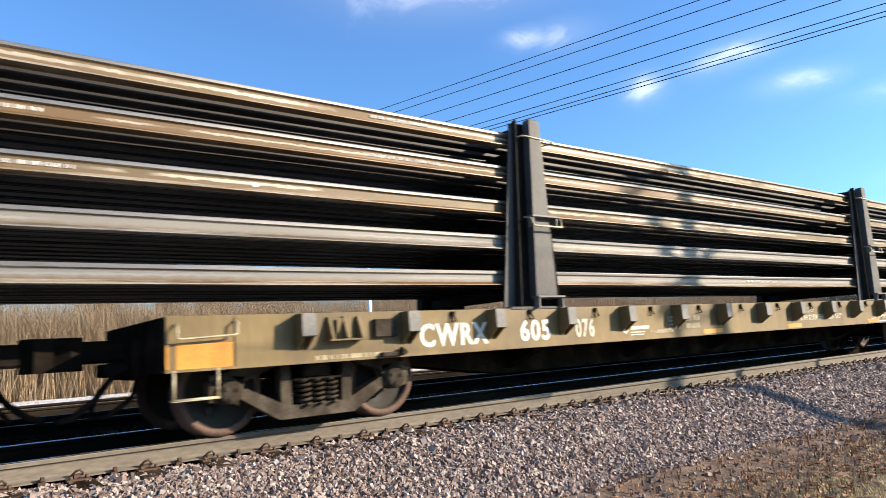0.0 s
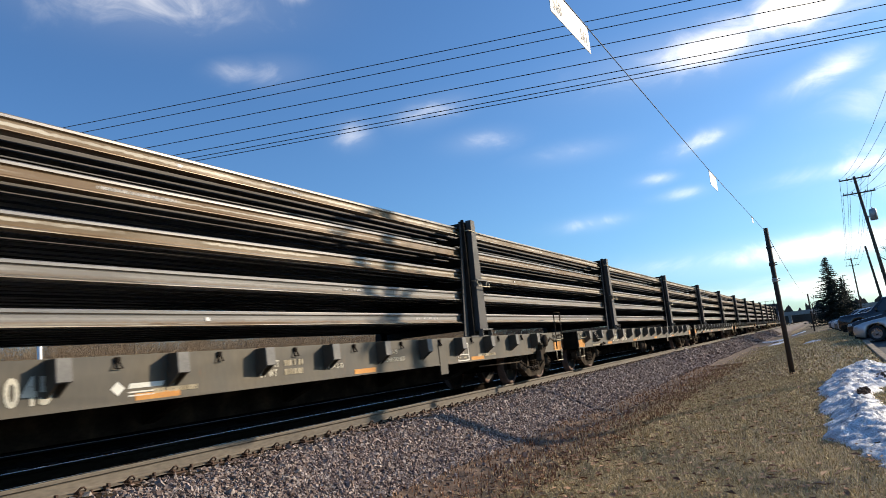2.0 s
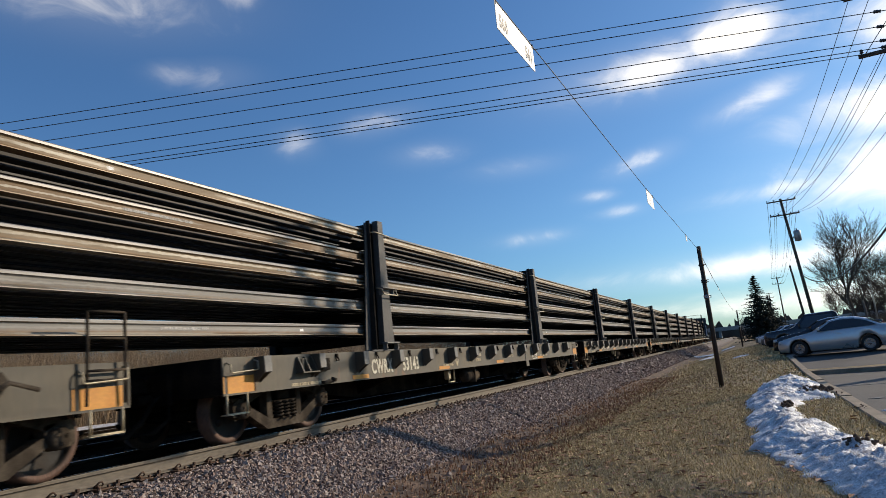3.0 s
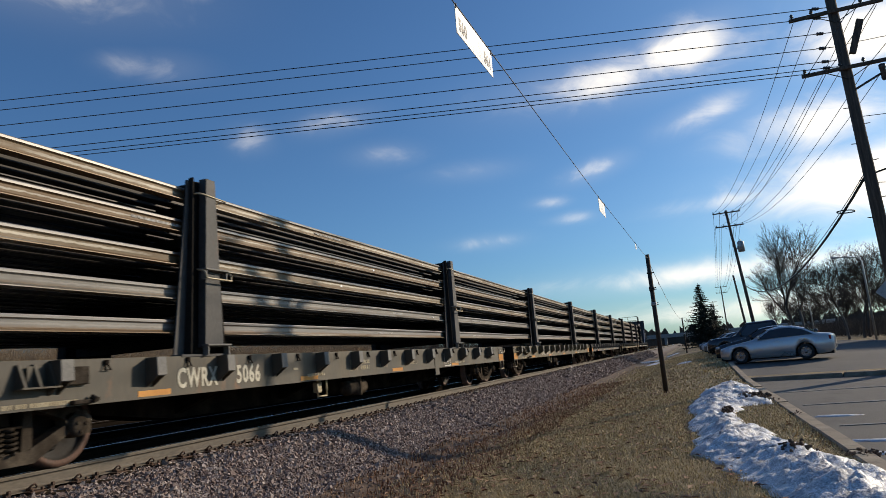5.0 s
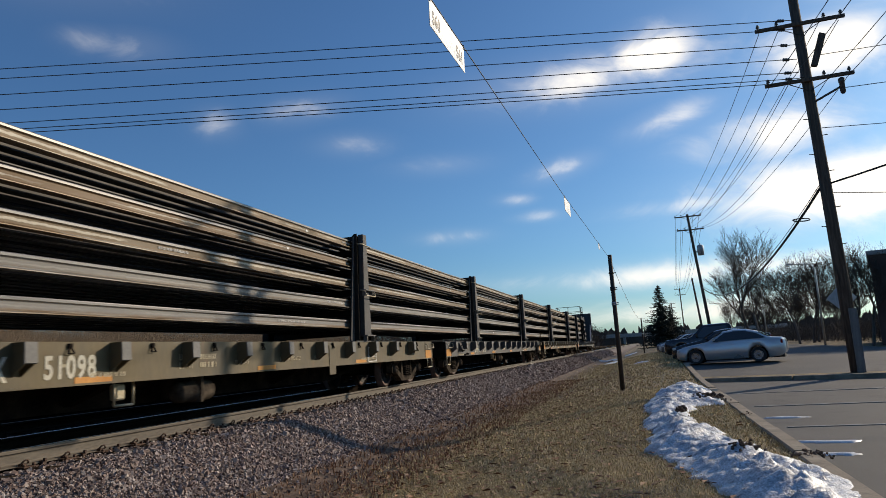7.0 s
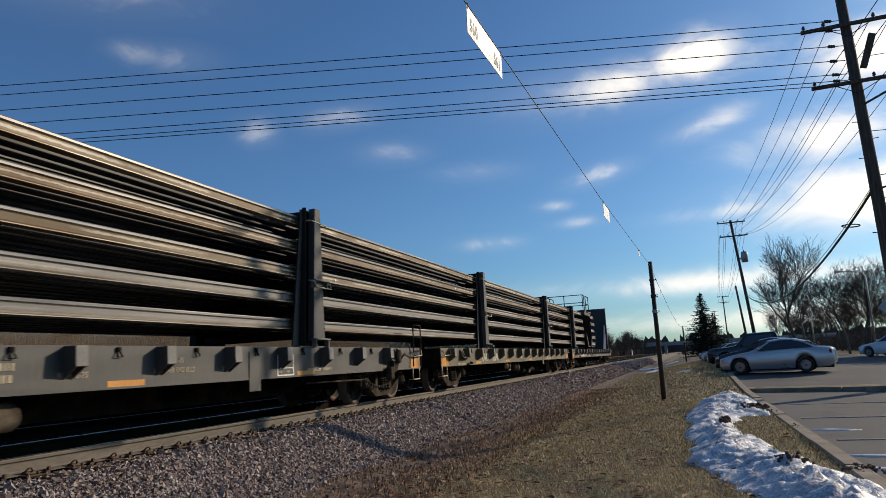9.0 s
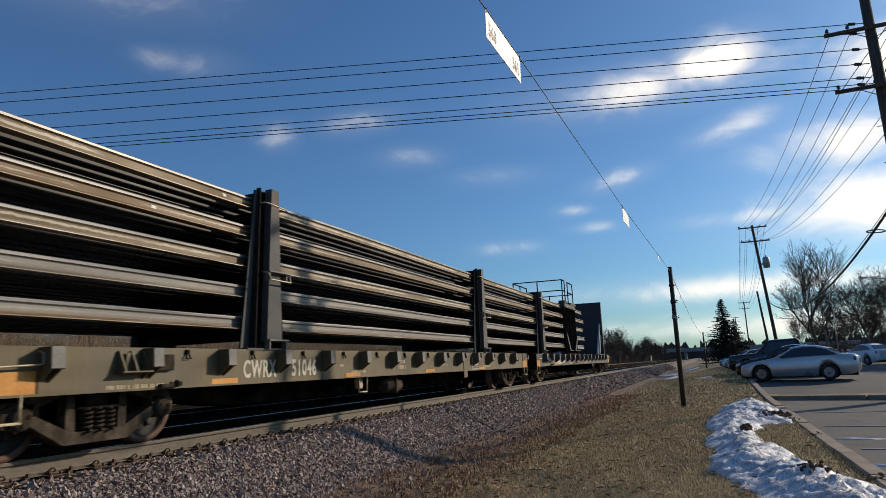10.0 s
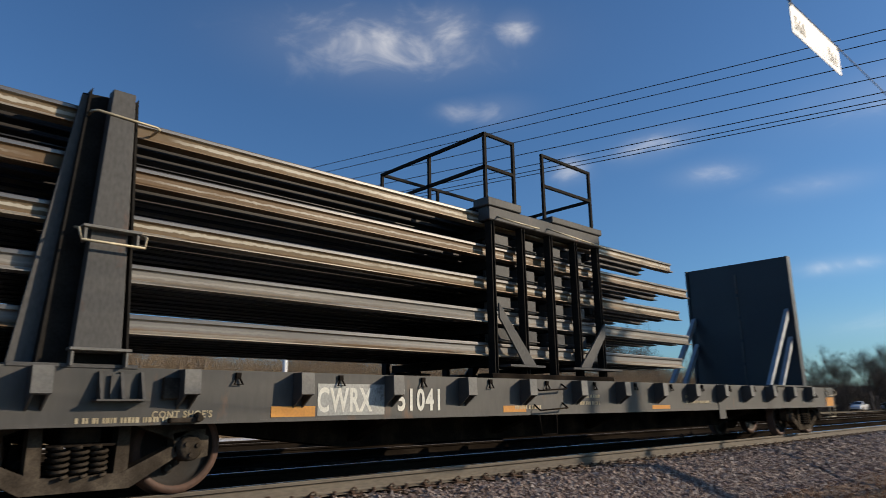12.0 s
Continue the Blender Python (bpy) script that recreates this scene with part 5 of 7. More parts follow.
paint_lines()


def blob_patch(name, pts, height, material, label, seed, kind="", rough=0.06, step=0.09, zfun=None):
    """A heap inside an outline: rises from its edge, with lumps and hollows."""
    xs, ys = [p[0] for p in pts], [p[1] for p in pts]
    gx = np.arange(min(xs) - 0.1, max(xs) + 0.1, step)
    gy = np.arange(min(ys) - 0.1, max(ys) + 0.1, step)

    def inside(x, y):
        d, c = 9.0, False
        for (x0, y0), (x1, y1) in zip(pts, pts[1:] + pts[:1]):
            if (y0 > y) != (y1 > y) and x < (x1 - x0) * (y - y0) / (y1 - y0) + x0:
                c = not c
            ex, ey = x1 - x0, y1 - y0
            u = max(0, min(1, ((x - x0) * ex + (y - y0) * ey) / (ex * ex + ey * ey)))
            d = min(d, math.hypot(x - x0 - u * ex, y - y0 - u * ey))
        return d if c else -d
    verts, idx, faces = [], {}, []
    for j, y in enumerate(gy):
        for i, x in enumerate(gx):
            d = inside(x, y) + 0.10 * noise.noise((x * 2.5, y * 2.5, seed)) + 0.05 * noise.noise((x * 7, y * 7, seed))
            if d < -0.13:
                continue
            base = (zfun or ground_z)(x, y)
            h = height * (1 - math.exp(-max(0, d) / (height * 1.3 + 0.02)))
            h *= 0.75 + 0.5 * noise.noise((x * 1.7, y * 1.7, seed + 3))
            h += max(0, min(d * 3, 1)) * rough * (noise.noise((x * 5, y * 5, seed + 5)) + 0.7 * noise.noise((x * 12, y * 12, seed + 8)) + 0.8 * abs(noise.noise((x * 17, y * 17, seed + 11))) + 0.6 * noise.noise((x * 32, y * 32, seed + 9)))
            idx[i, j] = len(verts)
            verts.append((x, y, base + (h if d > 0 else -0.06 + 0.4 * d)))
    for (i, j), a in idx.items():
        q = [idx.get(k) for k in ((i + 1, j), (i + 1, j + 1), (i, j + 1))]
        if None not in q:
            faces.append((a, *q))
    me = bpy.data.meshes.new(name)
    me.from_pydata(verts, [], faces)
    me.materials.append(material)
    for p in me.polygons:
        p.use_smooth = True
    return tagged(new(name, me), label, "snow", "snow heaps", kind)


SNOW_EDGE = [(-0.12, 16.3), (0.10, 18.6), (0.62, 20.7), (1.25, 20.9), (1.40, 18.0), (1.36, 14.2), (1.15, 14.6), (0.80, 14.4), (0.60, 13.0), (0.68, 11.2), (0.86, 10.5), (1.02, 9.3), (1.16, 8.4), (1.42, 7.7), (1.60, 6.6), (1.45, 5.2), (0.70, 5.4), (0.47, 6.5), (0.30, 7.3), (0.12, 8.1), (-0.20, 9.0), (-0.08, 10.5), (-0.22, 12.0), (-0.12, 13.4), (-0.28, 14.9)]
blob_patch("snow_bank", SNOW_EDGE, 0.22, M_SNOW, "old grey-white granular snow bank along the kerb", 2.0, step=0.042, rough=0.06)
for i, (x, y, w, h) in enumerate(((2.15, 10.0, 0.36, 0.14), (1.93, 9.0, 0.22, 0.10), (2.1, 12.9, 0.42, 0.09))):
    outline = [(x + w * math.cos(a) * (1 + 0.3 * math.sin(3 * a + i)), y + h * math.sin(a) * (1 + 0.25 * math.cos(2 * a + i))) for a in np.linspace(0, 2 * math.pi, 13)[:-1]]
    blob_patch("ice_patch", outline, 0.018, M_ICE, "thin melting snow patch on asphalt", 4.0 + i, step=0.06, rough=0.004, zfun=lambda a, b: lot_z(b) + 0.008)
for i, (x, y, w, h) in enumerate(((-2.9, 57, 0.8, 1.8), (-3.7, 70, 1.2, 3.0), (-2.0, 82, 0.8, 2.5), (-0.4, 38.0, 0.5, 0.9))):
    outline = [(x + w * math.cos(a), y + h * math.sin(a)) for a in np.linspace(0, 2 * math.pi, 11)[:-1]]
    blob_patch("snow_patch", outline, 0.08, M_SNOW, "remnant of old snow on dead turf", 14.0 + i, step=0.2, rough=0.02)


# ---------------------------------------------------------------- ballast, turf, leaves
def icosa():
    g = (1 + 5 ** 0.5) / 2
    v = np.array([(-1, g, 0), (1, g, 0), (-1, -g, 0), (1, -g, 0), (0, -1, g), (0, 1, g), (0, -1, -g), (0, 1, -g), (g, 0, -1), (g, 0, 1), (-g, 0, -1), (-g, 0, 1)])
    f = np.array([(0, 11, 5), (0, 5, 1), (0, 1, 7), (0, 7, 10), (0, 10, 11), (1, 5, 9), (5, 11, 4), (11, 10, 2), (10, 7, 6), (7, 1, 8),
                  (3, 9, 4), (3, 4, 2), (3, 2, 6), (3, 6, 8), (3, 8, 9), (4, 9, 5), (2, 4, 11), (6, 2, 10), (8, 6, 7), (9, 8, 1)])
    return v / np.linalg.norm(v[0]), f


def stones(regions, seed, material):
    """Broken stones lying on the bed: regions of (x0, x1, y0, y1, count, size)."""
    R = np.random.RandomState(seed)
    bv = np.array([(x, y, z) for x in (-1, 1) for y in (-1, 1) for z in (-1, 1)]) * 0.62
    bf = np.array([(0, 1, 3), (0, 3, 2), (4, 6, 7), (4, 7, 5), (0, 4, 5), (0, 5, 1), (2, 3, 7), (2, 7, 6), (0, 2, 6), (0, 6, 4), (1, 5, 7), (1, 7, 3)])
    V, F, off = [], [], 0
    for x0, x1, y0, y1, count, size in regions:
        x, y = R.uniform(x0, x1, count), R.uniform(y0, y1, count)
        s = size * np.exp(R.normal(0, 0.28, count))
        z = np.array([ground_z(a, b) for a, b in zip(x, y)]) + R.uniform(-0.1, 0.75, count) * s
        q, _ = np.linalg.qr(R.normal(size=(count, 3, 3)))
        v = bv[None] * (1 + R.uniform(-0.42, 0.42, (count, 8, 1))) * (s[:, None] * R.uniform(0.55, 1.1, (count, 3)))[:, None, :]
        v = np.einsum("nij,nkj->nki", q, v) + np.stack([x, y, z], 1)[:, None, :]
        V.append(v.reshape(-1, 3))
        F.append((bf[None] + (off + 8 * np.arange(count))[:, None, None]).reshape(-1, 3))
        off += 8 * count
    V, F = np.concatenate(V), np.concatenate(F)
    me = bpy.data.meshes.new("ballast_stones")
    me.vertices.add(len(V)); me.vertices.foreach_set("co", V.ravel().astype(np.float32))
    me.loops.add(F.size); me.loops.foreach_set("vertex_index", F.ravel().astype(np.int32))
    me.polygons.add(len(F)); me.polygons.foreach_set("loop_start", np.arange(0, F.size, 3, dtype=np.int32))
    me.update(calc_edges=True)
    me.shade_flat()
    me.materials.append(material)
    return tagged(new("ballast_stones", me), "crushed pink and grey granite ballast stones" if material is M_STONE else "oil-darkened ballast stones between the rails", "ballast", "", "stuff")


stones([(-6.62, -4.95, -1.5, 7, 44000, 0.0205), (-6.62, -4.95, 7, 15, 36000, 0.022), (-6.62, -4.9, 15, 30, 30000, 0.028), (-6.62, -4.9, 30, 60, 12000, 0.05),
        (-5.1, -4.3, 0, 26, 1500, 0.022), (-6.6, -4.9, 60, 110, 5000, 0.07)], 3, M_STONE)
# stones in the train's shade, darkened by their own colour
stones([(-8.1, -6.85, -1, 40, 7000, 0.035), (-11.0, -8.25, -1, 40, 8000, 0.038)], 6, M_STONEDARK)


def blades():
    R = np.random.RandomState(5)
    V, F, off = [], [], 0
    for x0, x1, y0, y1, n, ln, w in ((-4.7, 1.5, 1.2, 9, 150000, 0.040, 0.0040), (-4.7, 1.5, 9, 20, 110000, 0.050, 0.007), (-4.8, 1.5, 20, 60, 50000, 0.07, 0.018)):
        x, y = R.uniform(x0, x1, n), R.uniform(y0, y1, n)
        keep = (x < np.array([kerb_x(b) for b in y]) - 0.1) & (R.uniform(-4.6, -2.9, n) < x)
        x, y = x[keep], y[keep]
        n = len(x)
        z = np.array([ground_z(a, b) for a, b in zip(x, y)]) - 0.004
        a, lean, L = R.uniform(0, 2 * np.pi, n), R.uniform(0.3, 1.5, n), ln * R.uniform(0.5, 1.5, n)
        dx, dy, dz = np.cos(a) * np.sin(lean) * L, np.sin(a) * np.sin(lean) * L, np.cos(lean) * L
        px, py = -np.sin(a) * w, np.cos(a) * w
        v = np.stack([np.stack([x - px, y - py, z], 1), np.stack([x + px, y + py, z], 1), np.stack([x + dx, y + dy, z + dz], 1)], 1)
        V.append(v.reshape(-1, 3)); F.append((np.arange(n * 3) + off).reshape(-1, 3)); off += 3 * n
    V, F = np.concatenate(V), np.concatenate(F)
    me = bpy.data.meshes.new("turf")
    me.from_pydata(V.tolist(), [], F.tolist())
    me.materials.append(M_GRASS)
    tagged(new("turf", me), "short dormant straw-coloured grass", "grass", "", "stuff")
    # dry leaves
    rnd = random.Random(12)
    V, F = [], []
    for k in range(6500):
        x, y = rnd.triangular(-5.0, 1.4, -3.7), 1.5 + 30 * rnd.random() ** 1.3
        if x > kerb_x(y) - 0.1:
            continue
        z = ground_z(x, y) + rnd.uniform(0.012, 0.045)
        s, a, c = rnd.uniform(0.014, 0.045), rnd.uniform(0, 6.3), rnd.uniform(0.1, 0.7)
        ux, uy = math.cos(a), math.sin(a)
        b = len(V)
        V += [(x - ux * s * 1.4, y - uy * s * 1.4, z), (x + uy * s * 0.7, y - ux * s * 0.7, z + s * c), (x + ux * s * 1.5, y + uy * s * 1.5, z + s * c * 0.4), (x - uy * s * 0.7, y + ux * s * 0.7, z + s * c * rnd.uniform(0.2, 1))]
        F += [(b, b + 1, b + 2), (b, b + 2, b + 3)]
    soup("dry_leaves", V, F, M_LEAF, "scattered dry brown fallen leaves", "leaves")


blades()


# ---------------------------------------------------------------- poles and wires
def sag_line(a, b, sag, n=18):
    a, b = Vector(a), Vector(b)
    return [a.lerp(b, k / n) - Vector((0, 0, sag * 4 * (k / n) * (1 - k / n))) for k in range(n + 1)]


def wire(a, b, sag, r, parent=None, label="black overhead wire sagging between poles"):
    bm = bmesh.new()
    tube(bm, sag_line(a, b, sag), r, 5)
    o = part("overhead_wire", bm, M_WIRE)
    return tagged(o, label, "wire", "overhead wires")


def insulator(bm):
    lathe(bm, [(0.015, -0.06), (0.02, 0.0), (0.055, 0.01), (0.06, 0.03), (0.035, 0.045), (0.05, 0.06), (0.05, 0.08), (0.03, 0.1), (0.03, 0.12), (0.012, 0.13)], (0, 0, 0), "z", 10)


def strain(bm):
    lathe(bm, [(0.012, -0.2), (0.012, -0.1), (0.05, -0.09), (0.055, -0.06), (0.025, -0.03), (0.05, -0.02), (0.055, 0.02), (0.025, 0.05), (0.045, 0.06), (0.05, 0.1), (0.012, 0.11), (0.012, 0.2)], (0, 0, 0), "x", 10)


M_POST = surf("weathered_grey_board", [(0.11, 0.105, 0.1), (0.19, 0.18, 0.17)], 4, 0.8, stretch=(3, 3, 0.4))
UP = Vector((5.92, 23.1, lot_z(23) + 0.1))


def utility_pole(name, x, y, z, h, r, arms, label, turn=0.0, lean=(0, 0)):
    p = tagged(empty(name, x, y, z, 0), label, "utility pole", "utility poles")
    bm = bmesh.new()
    tube(bm, [(0, 0, -0.3), (lean[0] * 0.4, lean[1] * 0.4, h * 0.4), (lean[0], lean[1], h)], r, 14, r * 0.68)
    part("shaft", bm, M_POLE, p)
    for az, half, ins in arms:
        arm = new("crossarm")
        arm.parent = p
        arm.matrix_basis = pose(lean[0] * az / h, lean[1] * az / h, az, 0, 0, turn)
        bm = bmesh.new()
        box(bm, -half, half, -r - 0.10, -r - 0.005, -0.055, 0.055, 0.008)
        part("beam", bm, M_POLE, arm)
        for s in (-1, 1):
            bm = bmesh.new()
            tube(bm, [(s * half * 0.5, -r - 0.05, -0.03), (s * 0.03, -r * 0.9, -0.34)], 0.014, 5)
            part("brace", bm, M_WIRE, arm)
        for u in ins:
            put("insulator", "pin_insulator", insulator, M_PORC, arm, pose(u * half, -r - 0.05, 0.09))
    return p


up = utility_pole("utility_pole", UP.x, UP.y, UP.z, 14.0, 0.205, [(9.16, 1.27, (-0.92, -0.15, 0.35, 0.9)), (11.06, 1.3, (-0.93, -0.5, 0.55, 0.92)), (12.9, 1.25, (-0.9, 0.9))],
                  "tall dark wooden utility pole with crossarms beside the car park", -2, (-0.3, 0.05))
# brace timber, cable guard, bracket with a fuse, climbing pegs
bm = bmesh.new()
prism(bm, [(-0.12, 9.55), (0.05, 9.5), (0.42, 10.5), (0.24, 10.58)], -0.42, -0.28, "y")
part("brace_timber", bm, M_POLE, up)
bm = bmesh.new()
box(bm, -0.08, 0.14, -0.26, -0.2, 0.0, 1.9)
part("guard_strip", bm, M_POST, up, "pale grey cable guard")
bm = bmesh.new()
tube(bm, [(-0.1, -0.1, 8.45), (0.65, -0.2, 8.78)], 0.035, 6)
lathe(bm, [(0.04, 8.55), (0.08, 8.6), (0.08, 8.9), (0.1, 8.93), (0.1, 9.04), (0.04, 9.08)], (0.7, -0.2, 0), "z", 10)
part("fuse_bracket", bm, M_PORC, up)
for k in range(9):
    z = 3.3 + 0.58 * k
    sd = 1 if k % 2 else -1
    bm = bmesh.new()
    tube(bm, [(sd * 0.15 - 0.021 * z, 0, z), (sd * 0.31 - 0.021 * z, 0, z + 0.012)], 0.014, 5)
    part("peg", bm, M_WIRE, up)

# wires that cross the line on the way to a pole beyond it
DIRN = Vector((-0.9517, -0.308, 0))
HS = (9.72, 9.40, 8.87, 8.38, 7.93, 7.72, 7.59)
for h in HS:
    sz = 0.95 + h + 0.12 - UP.z
    a = Vector((UP.x - 0.4, UP.y, UP.z + sz))
    far = Vector((UP.x, UP.y, 0)) + DIRN * 80
    wire(a, (far.x, far.y, 0.35 + h + 0.12), 0.25, 0.0135)
    o = put("strain_insulator", "strain", strain, M_PORC, up, pose(-0.75, -0.12, sz - 0.01, 0, 0, 20))
far_pole = Vector((UP.x, UP.y, 0)) + DIRN * 80
utility_pole("utility_pole", far_pole.x, far_pole.y, -0.6, 12.5, 0.18, [(8.9, 1.2, (-0.9, -0.3, 0.3, 0.9)), (10.6, 1.2, (-0.9, 0.9))], "wooden utility pole beyond the tracks", 90)
# the pole line beside the car park
P2 = (5.0, 70.0)                    # where its top stands
P2_H = 13.25
POLES = [(P2[0] + 1.05, P2[1], P2_H, -1.05), (8.6, 170.0, 13.0, -0.1), (8.7, 235.0, 13.0, 0.0)]
for i, (x, y, h, lean) in enumerate(POLES):
    utility_pole("utility_pole", x, y, lot_z(y), h, 0.17, [(h - 0.25, 1.25, (-0.95, -0.5, 0.5, 0.95)), (h - 1.6, 1.25, (-0.95, -0.4, 0.4, 0.95))], "wooden utility pole with two crossarms in the pole line", 0, (lean, 0))
p2 = bpy.data.objects["utility_pole.002"]
bm = bmesh.new()
lathe(bm, [(0.2, -0.5), (0.3, -0.48), (0.3, 0.42), (0.24, 0.5), (0.06, 0.55), (0.05, 0.7)], (-0.2, -0.1, 9.55), "z", 16)
box(bm, -0.65, -0.25, -0.15, -0.05, 9.35, 9.5)
part("transformer", bm, M_GALV, p2, "grey can transformer")
for u in (-0.9, -0.45, 0.45, 0.9):
    wire((UP.x + u * 1.27 - 0.2, UP.y, UP.z + 9.15), (P2[0] + u * 1.25, P2[1], lot_z(70) + P2_H - 1.5), 1.1, 0.011)
    wire((UP.x + u * 1.3 - 0.23, UP.y, UP.z + 11.05), (P2[0] + u * 1.25, P2[1], lot_z(70) + P2_H - 0.1), 1.0, 0.011)
    wire((P2[0] + u * 1.25, P2[1], lot_z(70) + P2_H - 1.5), (8.5 + u * 1.25, 170, lot_z(170) + 11.5), 1.2, 0.016)
    wire((P2[0] + u * 1.25, P2[1], lot_z(70) + P2_H - 0.1), (8.5 + u * 1.25, 170, lot_z(170) + 12.85), 1.2, 0.016)
    # and on past the camera
    wire((UP.x + u * 1.27 - 0.2, UP.y, UP.z + 9.15), (9.0 + u, -30, 10.0), 0.5, 0.011)
# the thick cable with its spare loop, and the drop wires
wire((UP.x - 0.1, UP.y, UP.z + 5.95), (P2[0] + 0.6, P2[1], 5.6), 1.9, 0.045, label="thick black communications cable below the wires")
wire((UP.x - 0.1, UP.y, UP.z + 6.05), (P2[0] + 0.6, P2[1], 5.8), 1.8, 0.012)
wire((UP.x, UP.y, UP.z + 5.8), (18.5, 17.0, 9.2), 0.5, 0.03, label="thick black communications cable below the wires")
wire((UP.x, UP.y, UP.z + 5.5), (30, 36, 6.4), 0.4, 0.012)
wire((UP.x + 0.7, UP.y, UP.z + 8.8), (33, 23, 9.0), 0.3, 0.012)
wire((UP.x, UP.y, UP.z + 7.6), (33, 27, 7.6), 0.3, 0.011)
wire((UP.x, UP.y, UP.z + 10.0), (35, 23.0, 10.4), 0.3, 0.011)
bm = bmesh.new()
tube(bm, [(0.3 * math.cos(a), 0.1 * math.sin(a), 0.04 * math.sin(a)) for a in np.linspace(0, 2 * math.pi, 15)], 0.022, 6)
loop = part("cable_loop", bm, M_WIRE)
loop.matrix_basis = pose(5.78, 26.8, UP.z + 5.30, 15, 0, 10)
tagged(loop, "coiled loop of black cable hung on the cable", "cable")
# leaning stub pole
bm = bmesh.new()
tube(bm, [(0, 0, -0.2), (-0.75, 0, 8.7)], 0.16, 10, 0.11)
tagged(part("stub_pole", bm, M_POLE), "short leaning wooden stub pole", "pole", "utility poles").location = (7.0, 92, lot_z(92))

# ---------------------------------------------------------------- dark posts with the signal wire and its tags
POSTS = [(-0.84, 20.8, -0.60, 4.0), (-0.40, 68.0, -0.45, 3.45), (-0.3, 112.0, -0.4, 3.4), (-2.3, -14.0, -0.7, 4.4)]
for i, (x, y, z, h) in enumerate(POSTS):
    p = tagged(empty("wire_post", x, y, z), "thin dark brown post carrying a wire beside the track", "post", "wire posts")
    bm = bmesh.new()
    tube(bm, [(0, 0, -0.25), (0.0, 0, h)], 0.07, 10, 0.06)
    part("shaft", bm, M_POLEBLACK, p)
    for zz in (h - 0.55, h - 1.0, h - 1.05, h - 1.45, h - 1.5):
        bm = bmesh.new()
        lathe(bm, [(0.078, -0.025), (0.083, 0.0), (0.078, 0.025)], (0, 0, zz), "z", 10)
        tube(bm, [(0.06, 0, zz), (0.13, 0.0, zz)], 0.012, 5)
        part("band", bm, M_GALV if zz < h - 1.3 else M_WIRE, p)


def wx(y):
    """The marker wire's place over the turf."""
    return -1.66 + 0.0394 * y


WZ = [(-14.0, 3.66), (5.03, 3.715), (12.2, 3.44), (20.7, 3.28)]
bm = bmesh.new()
pts = [(wx(y), y, z) for y, z in WZ]
tube(bm, [Vector(pts[0]).lerp(Vector(pts[1]), k / 6) for k in range(6)] + [Vector(pts[1]).lerp(Vector(pts[2]), k / 4) for k in range(4)] + [Vector(pts[2]).lerp(Vector(pts[3]), k / 5) for k in range(6)], 0.005, 6)
tagged(part("marker_wire", bm, M_WIRE), "thin wire with hanging number plates, strung between posts", "wire")
wire((wx(20.8), 20.8, 3.25), (-0.4, 68.0, 2.9), 0.5, 0.007)
wire((-0.4, 68.0, 2.9), (-0.3, 112.0, 2.9), 0.3, 0.01)


def hung_sign(y0, y1, z0, z1, h, text):
    """A plate hung along the wire from its two upper corners."""
    s = tagged(empty("hanging_sign", wx(y0), y0, z0, -2.26), "white plate with black numerals hung on a wire" if text else "small white plate hung on a wire", "sign", "hanging signs")
    ln, tilt = math.hypot(y1 - y0, z1 - z0), math.degrees(math.atan2(z1 - z0, y1 - y0))
    bm = bmesh.new()
    box(bm, -0.003, 0.003, 0.0, ln, -h, -0.012, 0.0015)
    part("plate", bm, M_SIGN, s).matrix_basis = pose(0, 0, 0, tilt)
    for yy in (0.02, ln - 0.02):
        bm = bmesh.new()
        tube(bm, [(0.0, yy, -0.03), (0.012, yy, 0.005), (-0.01, yy, 0.012)], 0.004, 5)
        lathe(bm, [(0.011, 0.0), (0.011, 0.008)], (0.0, yy, -0.03), "x", 8)
        part("hook", bm, M_WIRE, s).matrix_basis = pose(0, 0, 0, tilt)
    for txt, u in text:
        o = letters(txt, h * 0.62, M_INK, s, 0, 0, name="numerals", stretch=0.72)
        # read from the car-park side, looking towards the track: numerals run along +y there
        o.matrix_basis = pose(0, 0, 0, tilt) @ pose(0.0045, u, -h * 0.80, 90, 0, 90) @ Matrix.Diagonal((0.72, 1, 1, 1))
    return s


hung_sign(5.03, 6.0, 3.712, 3.675, 0.27, [("560", 0.065), ("561", 0.72)])
hung_sign(12.05, 12.75, 3.442, 3.428, 0.265, [])
hung_sign(17.6, 17.85, 3.335, 3.33, 0.15, [])
for i, y in enumerate((26, 31, 37, 44, 52)):
    z = (2.98, 2.86, 2.73, 2.64, 2.62)[i]
    hung_sign(y, y + 0.17, z, z, 0.14, []).location.x = -0.84 + 0.0093 * (y - 20.8)


# ---------------------------------------------------------------- parked cars
def loft(bm, rings, mi=0, close=True):
    """Skins a row of equal rings of points."""
    R = [[bm.verts.new(p) for p in r] for r in rings]
    n = len(R[0])
    for a, b in zip(R, R[1:]):
        for k in range(n if close else n - 1):
            f = bm.faces.new((a[k], a[(k + 1) % n], b[(k + 1) % n], b[k]))
            f.material_index = mi
            f.smooth = True
    bm.faces.new(R[0][::-1]).material_index = mi
    bm.faces.new(R[-1]).material_index = mi


